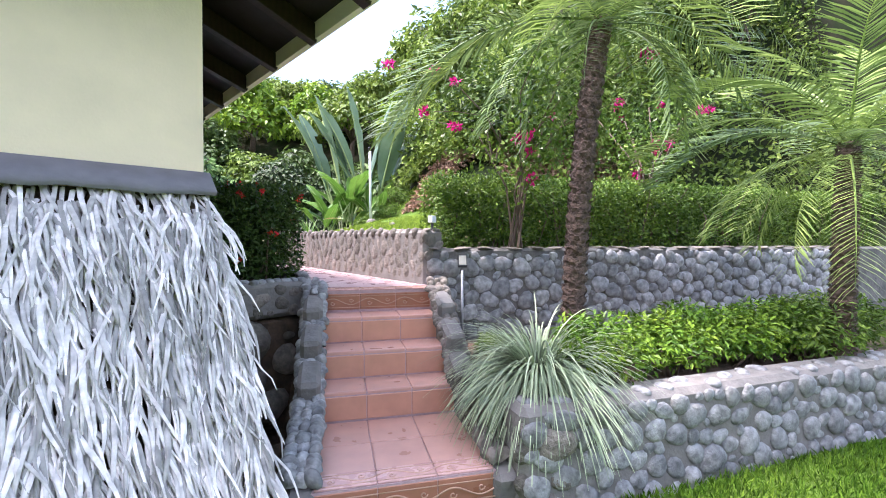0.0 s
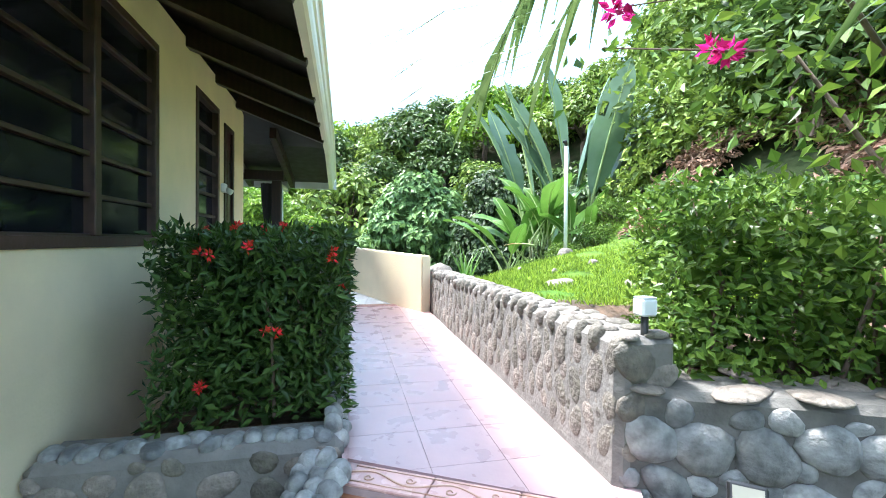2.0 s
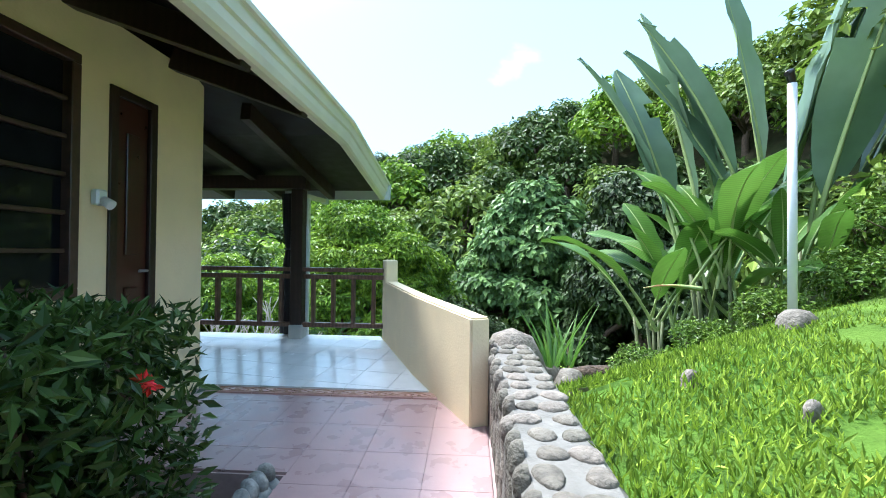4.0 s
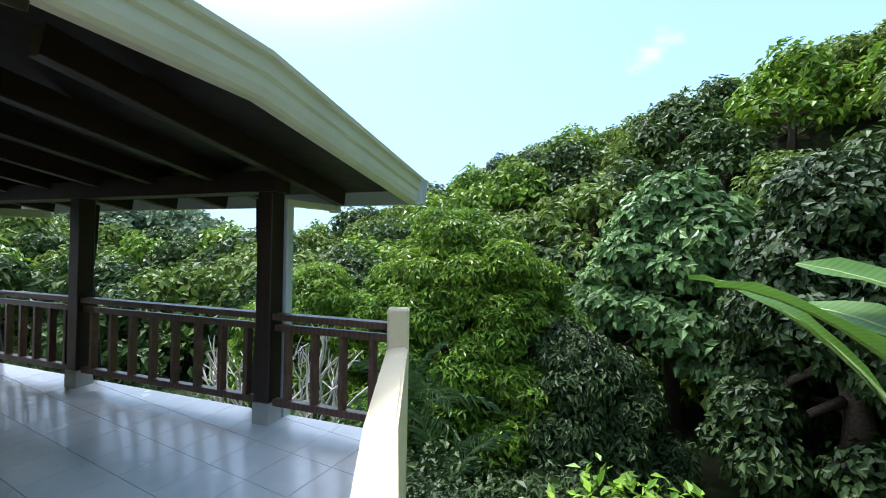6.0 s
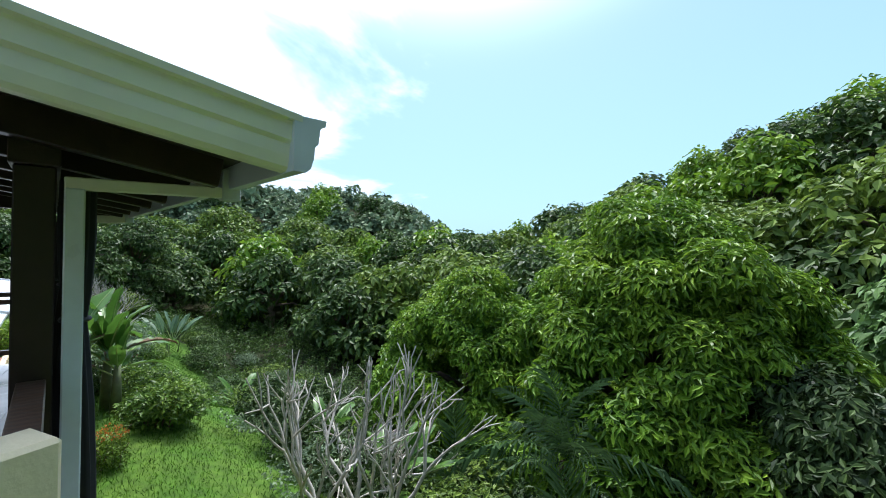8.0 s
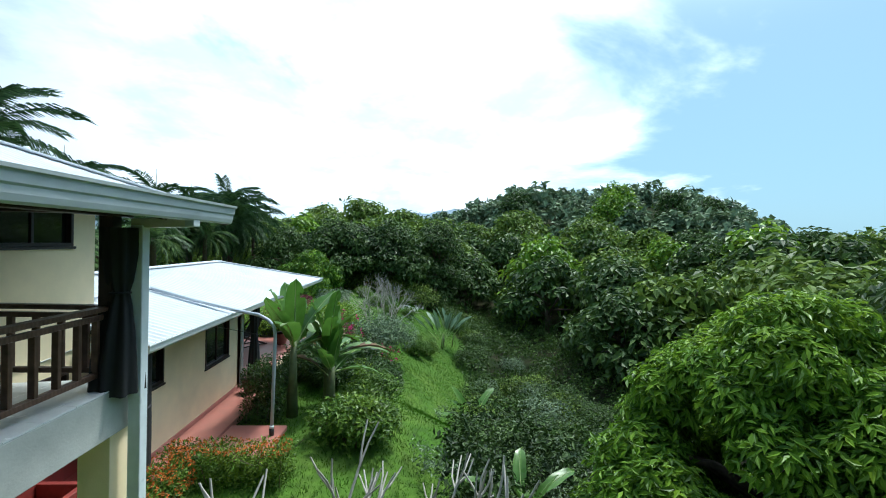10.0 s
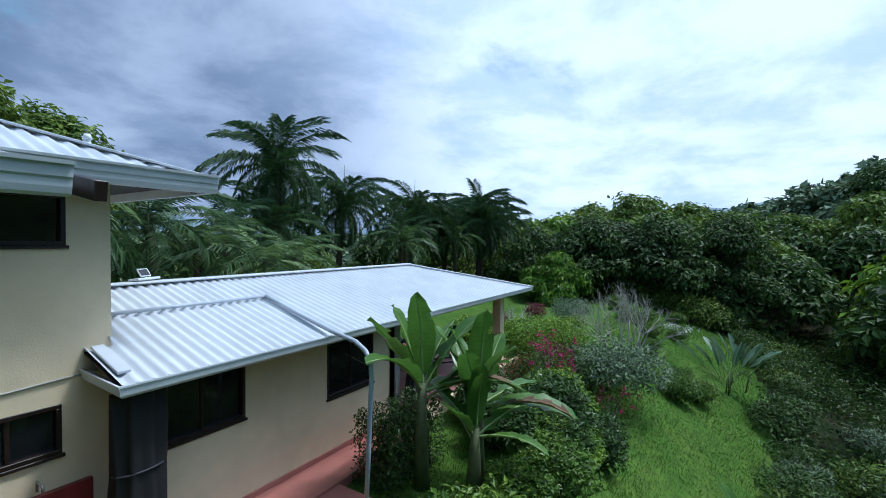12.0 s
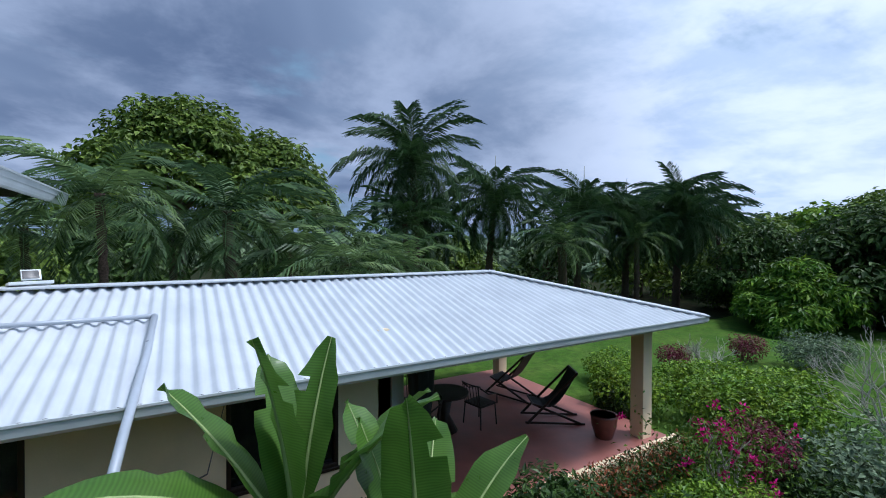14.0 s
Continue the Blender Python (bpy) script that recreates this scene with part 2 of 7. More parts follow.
M["palmbark"] = mat("ridged palm bark", (0.085, 0.058, 0.042), 0.95, per="object", var=0.6, scale=28, bump=1.0, bump_scale=45)
M["twig"] = mat("bleached bare twig", (0.44, 0.40, 0.36), 0.85, var=0.2, scale=12)
M["dead"] = leafmat("dry brown leaf", (0.22, 0.13, 0.08), 0.85, 0.15, tint=(0.36, 0.28, 0.2))
M["frond"] = leafmat("palm frond green", (0.13, 0.20, 0.07), 0.4, 0.3)
M["frond_light"] = leafmat("young palm frond green", (0.22, 0.31, 0.08), 0.4, 0.35)
M["frond_dark"] = leafmat("dark palm frond", (0.06, 0.11, 0.04), 0.45, 0.2)
M["banana"] = mat("banana leaf", (0.10, 0.22, 0.03), 0.35, var=0.12, scale=6, trans=0.35, wave=(14, 0.5, 0.25), tint=(0.16, 0.28, 0.05), tint_amt=0.6)
M["banana_pale"] = mat("waxy grey-green leaf", (0.15, 0.23, 0.15), 0.42, var=0.1, scale=6, trans=0.25, tint=(0.11, 0.2, 0.08), tint_amt=0.6)
M["bract"] = mat("pink heliconia bract", (0.55, 0.22, 0.22), 0.45, var=0.1, scale=6, trans=0.2, tint=(0.5, 0.35, 0.08), tint_scale=6, tint_amt=0.8)
M["rib"] = mat("pale leaf rib", (0.32, 0.40, 0.15), 0.5, var=0.1)
M["stalk"] = mat("green-brown stalk", (0.11, 0.13, 0.05), 0.6, var=0.25, scale=8)
M["leaf_hedge"] = leafmat("dark hedge leaf", (0.048, 0.092, 0.02), 0.35, 0.2)
M["leaf_box"] = leafmat("fresh hedge leaf", (0.085, 0.16, 0.022), 0.38, 0.35, tint=(0.19, 0.27, 0.03))
M["leaf_lime"] = leafmat("lime shrub leaf", (0.09, 0.20, 0.016), 0.4, 0.3, tint=(0.22, 0.30, 0.025), amt=0.6, tint_scale=2.0)
M["leaf_dome"] = leafmat("yellow-green dome leaf", (0.13, 0.25, 0.018), 0.4, 0.3, tint=(0.27, 0.35, 0.03), amt=0.6, tint_scale=2.0)
M["leaf_tree"] = leafmat("bright tree leaf", (0.125, 0.235, 0.018), 0.4, 0.4, tint=(0.23, 0.335, 0.03), amt=0.6, tint_scale=0.35)
M["leaf_pale"] = leafmat("broad pale leaf", (0.13, 0.23, 0.07), 0.45, 0.3, tint=(0.15, 0.25, 0.06))
# Green of dark-leaved trees, set darker so valley undergrowth reads as shaded.
M["leaf_dark"] = leafmat("dark forest leaf", (0.056, 0.10, 0.022), 0.5, 0.28, tint=(0.08, 0.135, 0.03), tint_scale=0.2)
# Ravine shade is put into this leaf colour; dark-leaved trees share it.
M["leaf_shade"] = leafmat("dark leaf with ravine shade in its colour", (0.034, 0.062, 0.016), 0.5, 0.15, tint=(0.05, 0.085, 0.02), tint_scale=0.5)
M["leaf_mid"] = leafmat("mid green forest leaf", (0.125, 0.195, 0.03), 0.5, 0.35, tint=(0.19, 0.26, 0.045), tint_scale=0.2)
# Distance haze is put into this paler leaf colour.
M["leaf_far"] = leafmat("far forest leaf with painted haze", (0.15, 0.21, 0.12), 0.6, 0.2, tint=(0.18, 0.24, 0.11), tint_scale=0.07)
M["leaf_rust"] = leafmat("rust tipped leaf", (0.30, 0.10, 0.04), 0.5, 0.25)
M["leaf_wine"] = leafmat("wine red leaf", (0.16, 0.03, 0.05), 0.5, 0.25)
M["leaf_silver"] = leafmat("silvery leaf", (0.16, 0.22, 0.125), 0.5, 0.25)
M["variegated"] = leafmat("cream edged strap leaf", (0.34, 0.41, 0.25), 0.45, 0.3)
M["magenta"] = leafmat("magenta bract", (0.62, 0.02, 0.22), 0.5, 0.4)
M["redflower"] = leafmat("red flower", (0.65, 0.05, 0.03), 0.5, 0.3)
M["orangetip"] = leafmat("orange new leaf tip", (0.50, 0.16, 0.03), 0.5, 0.3)
M["whiteflower"] = leafmat("white flower", (0.8, 0.8, 0.75), 0.5, 0.3)
# Deep shade under the trees is put into this near-black colour.
M["forest_floor"] = mat("forest floor with painted shade", (0.018, 0.028, 0.010), 0.95, var=0.4, scale=2, bump=0.8, bump_scale=9, tint=(0.05, 0.04, 0.025), tint_scale=0.9, tint_amt=0.7, spec=0.05)
# Haze over the distance is put into the blue base colour.
M["mountain"] = mat("distant mountain with haze-blue colour", (0.16, 0.21, 0.27), 1.0, var=0.2, scale=0.004, tint=(0.10, 0.16, 0.18), tint_scale=0.003)
M["metal"] = mat("weathered grey metal", (0.35, 0.36, 0.37), 0.4, metal=0.7, var=0.15)


# ---- mesh helpers ----
def mesh_np(name, verts, faces, material=None, smooth=False):
    """A mesh from numpy arrays; faces of one size."""
    verts, faces = np.asarray(verts, np.float32), np.asarray(faces, np.int32)
    me = bpy.data.meshes.new(name)
    k = faces.shape[1]
    me.vertices.add(len(verts))
    me.vertices.foreach_set("co", verts.ravel())
    me.loops.add(faces.size)
    me.loops.foreach_set("vertex_index", faces.ravel())
    me.polygons.add(len(faces))
    me.polygons.foreach_set("loop_start", np.arange(0, faces.size, k, dtype=np.int32))
    me.polygons.foreach_set("use_smooth", np.full(len(faces), smooth, bool))
    me.update(calc_edges=True)
    if material:
        me.materials.append(material)
    return me


def thing(name, loc=(0, 0, 0), label="", category="", group="", kind=""):
    ob = new(name)
    ob.matrix_basis = Matrix.Translation(loc)
    ob.empty_display_size = 0.1
    return tagged(ob, label, category, group, kind)


def base_of(ob):
    m = ob.matrix_basis.copy()
    while ob.parent:
        m = ob.parent.matrix_basis @ ob.matrix_parent_inverse @ m
        ob = ob.parent
    return m


def part(name, data, material, parent, label=""):
    """One mesh under a thing or part; its geometry is given in the world's metres."""
    if isinstance(data, bmesh.types.BMesh):
        me = bpy.data.meshes.new(name)
        data.to_mesh(me)
        data.free()
    else:
        me = data
    if material and not me.materials:
        me.materials.append(material)
    ob = new(name, me)
    if parent:
        ob.parent = parent
        ob.matrix_parent_inverse = base_of(parent).inverted()
    return tagged(ob, label)


def solo(name, data, material, label, category, group="", kind=""):
    return tagged(part(name, data, material, None), label, category, group, kind)


def box(bm, x0, x1, y0, y1, z0, z1, bevel=0.0):
    vs = [bm.verts.new((x, y, z)) for z in (z0, z1) for y in (y0, y1) for x in (x0, x1)]
    fs = [bm.faces.new([vs[i] for i in f]) for f in ((0, 2, 3, 1), (4, 5, 7, 6), (0, 1, 5, 4), (2, 6, 7, 3), (0, 4, 6, 2), (1, 3, 7, 5))]
    if bevel:
        bmesh.ops.bevel(bm, geom=list({e for f in fs for e in f.edges}), offset=bevel, segments=1, affect="EDGES")
    return vs


def boxed(*args, bevel=0.004):
    bm = bmesh.new()
    box(bm, *args, bevel=bevel)
    return bm


def beam(p0, p1, w, h, bevel=0.004):
    """A squared bar from p0 to p1, w wide and h high."""
    p0, p1 = Vector(p0), Vector(p1)
    d = p1 - p0
    bm = bmesh.new()
    box(bm, 0, d.length, -w / 2, w / 2, -h / 2, h / 2, bevel)
    x = d.normalized()
    up = Vector((0, 0, 1)) if abs(x.z) < 0.98 else Vector((0, 1, 0))
    y = up.cross(x).normalized()
    z = x.cross(y)
    bm.transform(Matrix.Translation(p0) @ Matrix((x, y, z)).transposed().to_4x4())
    return bm


def tube(points, radius, seg=10, bm=None, caps=True):
    """A round bar along points; radius one number or one for each point."""
    bm = bm or bmesh.new()
    pts = [Vector(p) for p in points]
    rad = radius if isinstance(radius, (list, tuple)) else [radius] * len(pts)
    rings, ref = [], None
    for i, p in enumerate(pts):
        d = (pts[min(i + 1, len(pts) - 1)] - pts[max(i - 1, 0)]).normalized()
        if ref is None:
            ref = d.orthogonal().normalized()
        ref = (ref - d * ref.dot(d)).normalized()
        s = d.cross(ref)
        rings.append([bm.verts.new(p + (ref * math.cos(a) + s * math.sin(a)) * rad[i]) for a in (2 * math.pi * k / seg for k in range(seg))])
    for a, b in zip(rings, rings[1:]):
        for k in range(seg):
            f = bm.faces.new((a[k], a[(k + 1) % seg], b[(k + 1) % seg], b[k]))
            f.smooth = True
    if caps:
        bm.faces.new(rings[0][::-1])
        bm.faces.new(rings[-1])
    return bm


def prism(profile, place):
    """Joins a closed outline laid at several poses; profile: 2D points, place: matrices whose x and y carry them."""
    bm = bmesh.new()
    rings = [[bm.verts.new(m @ Vector((u, v, 0))) for u, v in profile] for m in place]
    n = len(profile)
    for a, b in zip(rings, rings[1:]):
        for k in range(n):
            bm.faces.new((a[k], a[(k + 1) % n], b[(k + 1) % n], b[k]))
    bm.faces.new(rings[0][::-1])
    bm.faces.new(rings[-1])
    bmesh.ops.recalc_face_normals(bm, faces=bm.faces)
    return bm


def sweep(profile, path):
    """An outline of (outward, up) swept along a path in plan; outward is to the right of the way."""
    pts = [Vector(p) for p in path]
    mats = []
    for i, p in enumerate(pts):
        a = (pts[i] - pts[i - 1]).normalized() if i else None
        b = (pts[i + 1] - pts[i]).normalized() if i + 1 < len(pts) else None
        d = ((a or b) + (b or a)).normalized()
        side = Vector((d.y, -d.x, 0)).normalized()
        k = 1.0
        if a and b:
            k = 1 / max(0.4, side.dot(Vector((a.y, -a.x, 0)).normalized()))
        mats.append(Matrix(((side.x * k, 0, 0, p.x), (side.y * k, 0, 0, p.y), (0, 1, 0, p.z), (0, 0, 0, 1))))
    return prism(profile, mats)


# ---- foliage helpers ----
RNG = np.random.default_rng(7)


def unit(v):
    return v / np.maximum(np.linalg.norm(v, axis=-1, keepdims=True), 1e-9)


def leaf_quads(P, D, N, L, W, fold=0.12, droop=0.15):
    """Folded four-cornered leaves from P along D with the face towards N."""
    D = unit(D)
    S = unit(np.cross(D, N))
    N = np.cross(S, D)
    L, W = np.broadcast_to(L, len(P))[:, None], np.broadcast_to(W, len(P))[:, None]
    a = P
    b = P + D * L * 0.45 + S * W * 0.5 + N * W * fold
    c = P + D * L - N * L * droop
    d = P + D * L * 0.45 - S * W * 0.5 + N * W * fold
    v = np.stack((a, b, c, d), 1).reshape(-1, 3)
    return v, np.arange(len(v)).reshape(-1, 4)


def rand_dirs(n, up=0.0, rng=RNG):
    v = unit(rng.normal(size=(n, 3)))
    v[:, 2] += up
    return unit(v)


def lobes_crown(lobes, per_area, L, W, droop=0.25, rng=RNG, low=-0.35, inner=0.25):
    """Leaves on and inside lobes (x, y, z, rx, rz): turned outwards and up, hanging at the tips."""
    vs = []
    for x, y, z, rx, rz in lobes:
        n = max(12, int(per_area * 4 * math.pi * rx * (rx + rz) / 2 / 1.0))
        d = unit(rng.normal(size=(n * 2, 3)))
        d = d[d[:, 2] > low + rng.normal(size=len(d)) * 0.12][:n]
        r = 1 - np.abs(rng.normal(size=len(d))) * inner
        r = np.clip(r, 0.25, 1.0) * (1 + 0.12 * np.sin(d[:, 0] * 7 + x) * np.sin(d[:, 1] * 6 + y) + 0.1 * np.sin(d[:, 2] * 9 + z))
        P = np.array((x, y, z)) + d * r[:, None] * np.array((rx, rx, rz))
        N = unit(d * 0.8 + np.array((0, 0, 0.7)) + rng.normal(size=d.shape) * 0.35)
        D = np.cross(N, rng.normal(size=d.shape)) + d * 0.5 - np.array((0, 0, droop))
        s = rng.uniform(0.7, 1.25, len(d))
        vs.append(leaf_quads(P, D, N, L * s, W * s)[0])
    v = np.concatenate(vs)
    return v, np.arange(len(v)).reshape(-1, 4)


def blob_lobes(n, r, h, size, rng, flat=0.8, z0=0.0):
    """Lobes spread over a domed crown of radius r and height h."""
    out = []
    for i in range(n):
        a, q = rng.uniform(0, 2 * math.pi), math.sqrt((i + 0.5) / n)
        q2 = min(1.0, q * rng.uniform(0.9, 1.08))
        z = z0 + h * (1 - q2 ** 2.2) * rng.uniform(0.8, 1.0)
        s = size * rng.uniform(0.75, 1.25)
        a = i * 2.39996 + rng.uniform(-0.3, 0.3)
        out.append((r * q2 * math.cos(a), r * q2 * math.sin(a), z, s, s * flat))
    return out


def limb_tree(lobes, height, radius, rng, seg=8):
    """A tapered trunk with limbs that run up into the lobes."""
    bm = bmesh.new()
    top = Vector((rng.normal() * 0.2, rng.normal() * 0.2, height))
    tube([(0, 0, -0.4), (rng.normal() * 0.06, rng.normal() * 0.06, height * 0.5), top], [radius * 1.25, radius, radius * 0.7], seg, bm)
    for x, y, z, s, _ in lobes[:: max(1, len(lobes) // 10)]:
        a = Vector((0, 0, height * rng.uniform(0.55, 0.95)))
        b = Vector((x, y, z))
        c = a.lerp(b, 0.5) + Vector((0, 0, 0.12 * (b - a).length))
        tube([a, c, b], [radius * 0.5, radius * 0.3, radius * 0.1], 6, bm)
    return bm


def grow_tree(name, loc, r, h, z0, n, size, per_area, L, W, leaf, label, seed, trunk=0.18, flat=0.8, droop=0.25, group="", category="tree", low=-0.35, inner=0.25):
    rng = np.random.default_rng(seed)
    ob = thing(name, (0, 0, 0), label, category, group)
    lobes = blob_lobes(n, r, h, size, rng, flat, z0)
    part("trunk", limb_tree(lobes, z0 + h * 0.35, trunk, rng), M["bark"], ob)
    v, f = lobes_crown(lobes, per_area, L, W, droop, rng, low, inner)
    part("crown", mesh_np("crown", v, f), leaf, ob)
    ob.matrix_basis = Matrix.Translation(loc)
    return ob


def box_leaves(x0, x1, y0, y1, z0, z1, dens, L, W, rng, bulge=0.13, faces="xXyYZ"):
    """Leaves on the clipped faces of a hedge, a few deep."""
    P, N = [], []
    for f in faces:
        if f in "xX":
            n = int((y1 - y0) * (z1 - z0) * dens)
            p = np.stack((np.full(n, x0 if f == "x" else x1), rng.uniform(y0, y1, n), rng.uniform(z0, z1, n)), 1)
            m = (-1, 0, 0) if f == "x" else (1, 0, 0)
        elif f in "yY":
            n = int((x1 - x0) * (z1 - z0) * dens)
            p = np.stack((rng.uniform(x0, x1, n), np.full(n, y0 if f == "y" else y1), rng.uniform(z0, z1, n)), 1)
            m = (0, -1, 0) if f == "y" else (0, 1, 0)
        else:
            n = int((x1 - x0) * (y1 - y0) * dens)
            p = np.stack((rng.uniform(x0, x1, n), rng.uniform(y0, y1, n), np.full(n, z1)), 1)
            m = (0, 0, 1)
        p = p + np.array(m) * (0.015 - np.abs(rng.normal(size=(n, 1))) * bulge * 1.2 + 0.022 * np.sin(p[:, :1] * 7 + p[:, 1:2] * 6 + p[:, 2:] * 8))
        P.append(p)
        N.append(np.tile(m, (n, 1)))
    P, N = np.concatenate(P), np.concatenate(N).astype(float)
    N2 = unit(N * 0.7 + np.array((0, 0, 0.55)) + rng.normal(size=N.shape) * 0.45)
    D = np.cross(N2, rng.normal(size=N.shape)) + N * 0.6 + np.array((0, 0, 0.25))
    s = rng.uniform(0.7, 1.3, len(P))
    return leaf_quads(P, D, N2, L * s, W * s, droop=0.08)


def twigs(x0, x1, y0, y1, z0, z1, n, rng, r=0.008):
    bm = bmesh.new()
    for _ in range(n):
        x, y = rng.uniform(x0, x1), rng.uniform(y0, y1)
        q = [(x, y, z0), (x + rng.normal() * 0.08, y + rng.normal() * 0.08, (z0 + z1) / 2), (x + rng.normal() * 0.15, y + rng.normal() * 0.15, z1 - 0.05)]
        tube(q, [r * 1.4, r, r * 0.5], 4, bm, False)
    return bm


def hedge(name, x0, x1, y0, y1, z0, z1, dens, L, W, leaf, label, seed, turn=None, group=""):
    rng = np.random.default_rng(seed)
    ob = thing(name, (0, 0, 0), label, "hedge", group)
    v, f = box_leaves(x0, x1, y0, y1, z0, z1, dens, L, W, rng)
    k = 0.20
    v2, f2 = box_leaves(x0 + k, x1 - k, y0 + k, y1 - k, z0, z1 - k, dens * 0.22, L * 2.2, W * 2.6, rng)
    part("foliage", mesh_np("foliage", np.concatenate((v, v2)), np.concatenate((f, f2 + len(v)))), leaf, ob)
    part("woody_core", twigs(x0 + 0.1, x1 - 0.1, y0 + 0.1, y1 - 0.1, z0, z1, max(6, int((x1 - x0) * (y1 - y0) * 14)), rng), M["bark"], ob)
    if turn:
        ob.matrix_basis = turn
    return ob


def flowers(spots, leaf, size, rng, petals=14):
    P = np.repeat(np.asarray(spots, float), petals, 0)
    d = rand_dirs(len(P), 0.3, rng)
    return mesh_np("flowers", *leaf_quads(P + d * size * 0.25, d, rand_dirs(len(P), 0, rng), size, size * 0.5), leaf)


def frond_mesh(name, length, pairs, leaflet, width, arch, leaf, rng, hang=0.5, rise=0.35, v_angle=0.6):
    """A feather leaf along +x that arches down, with two rows of hanging leaflets."""
    t = np.linspace(0, 1, pairs)
    X = length * (t - 0.12 * arch * t ** 3)
    Z = length * (rise * t - arch * t ** 2.2)
    V, F = [], []

    def quad(a, b, c, d):
        i = len(V)
        V.extend((a, b, c, d))
        F.append((i, i + 1, i + 2, i + 3))

    r = 0.012 * length / 1.5
    for i in range(pairs - 1):
        w0, w1 = r * (1.1 - t[i]), r * (1.1 - t[i + 1])
        a, b = np.array((X[i], 0, Z[i])), np.array((X[i + 1], 0, Z[i + 1]))
        quad(a + (0, -w0, 0), b + (0, -w1, 0), b + (0, 0, w1 * 1.2), a + (0, 0, w0 * 1.2))
        quad(a + (0, 0, w0 * 1.2), b + (0, 0, w1 * 1.2), b + (0, w1, 0), a + (0, w0, 0))
    for i in range(2, pairs):
        tt = t[i]
        l = leaflet * (0.35 + 1.5 * tt * (1.15 - tt) ** 0.6) * rng.uniform(0.85, 1.1)
        for s in (-1, 1):
            d = np.array((0.35 + 0.55 * tt, s * (1.0 - 0.3 * tt), v_angle * (1 - tt) * 0.6 - 0.15))
            d = d / np.linalg.norm(d) + rng.normal(size=3) * 0.07
            p = np.array((X[i], 0, Z[i]))
            m = p + d * l * 0.5
            e = m + (d + np.array((0, 0, -hang * 2))) / np.linalg.norm(d + np.array((0, 0, -hang * 2))) * l * 0.55
            w = np.array((width * 0.5, 0, 0.2 * width))
            i0 = len(V)
            V.extend((p - w * 0.4, p + w * 0.4, m + w, m - w, e + w * 0.08, e - w * 0.08))
            F.append((i0, i0 + 1, i0 + 2, i0 + 3))
            F.append((i0 + 3, i0 + 2, i0 + 4, i0 + 5))
    return mesh_np(name, V, F, leaf)


def palm_trunk(h, r0, r1, lean, rng, rings=True, step=0.045):
    bm = bmesh.new()
    n = max(6, int(h / step))
    pts, rad = [], []
    for i in range(n + 1):
        q = i / n
        x, y = lean[0] * q * q, lean[1] * q * q
        r = r0 + (r1 - r0) * q
        if rings:
            r *= 1.0 + (0.20 if i % 2 else -0.12) + rng.uniform(-0.06, 0.06)
        pts.append((x, y, h * q - (0.15 if i == 0 else 0)))
        rad.append(r)
    tube(pts, rad, 12, bm)
    return bm


def palm(name, loc, h, r0, r1, lean, fronds, meshes, label, seed, tilt=(-35, 70), bark=None, group="", step=0.045):
    rng = np.random.default_rng(seed)
    ob = thing(name, (0, 0, 0), label, "palm tree", group)
    part("trunk", palm_trunk(h, r0, r1, lean, rng, True, step), bark or M["palmbark"], ob)
    for i in range(fronds):
        q = (i + 0.5) / fronds
        fr = part("frond", meshes[i % len(meshes)], None, ob)
        el = tilt[1] + (tilt[0] - tilt[1]) * q ** 0.9
        s = rng.uniform(0.85, 1.1) * (0.8 + 0.25 * math.sin(math.pi * min(1, q + 0.2)))
        fr.matrix_basis = pose(lean[0], lean[1], h - 0.08 * q, 0, -el + rng.normal() * 5, i * 137.5 + rng.normal() * 9) @ Matrix.Scale(s, 4)
    ob.matrix_basis = Matrix.Translation(loc)
    return ob


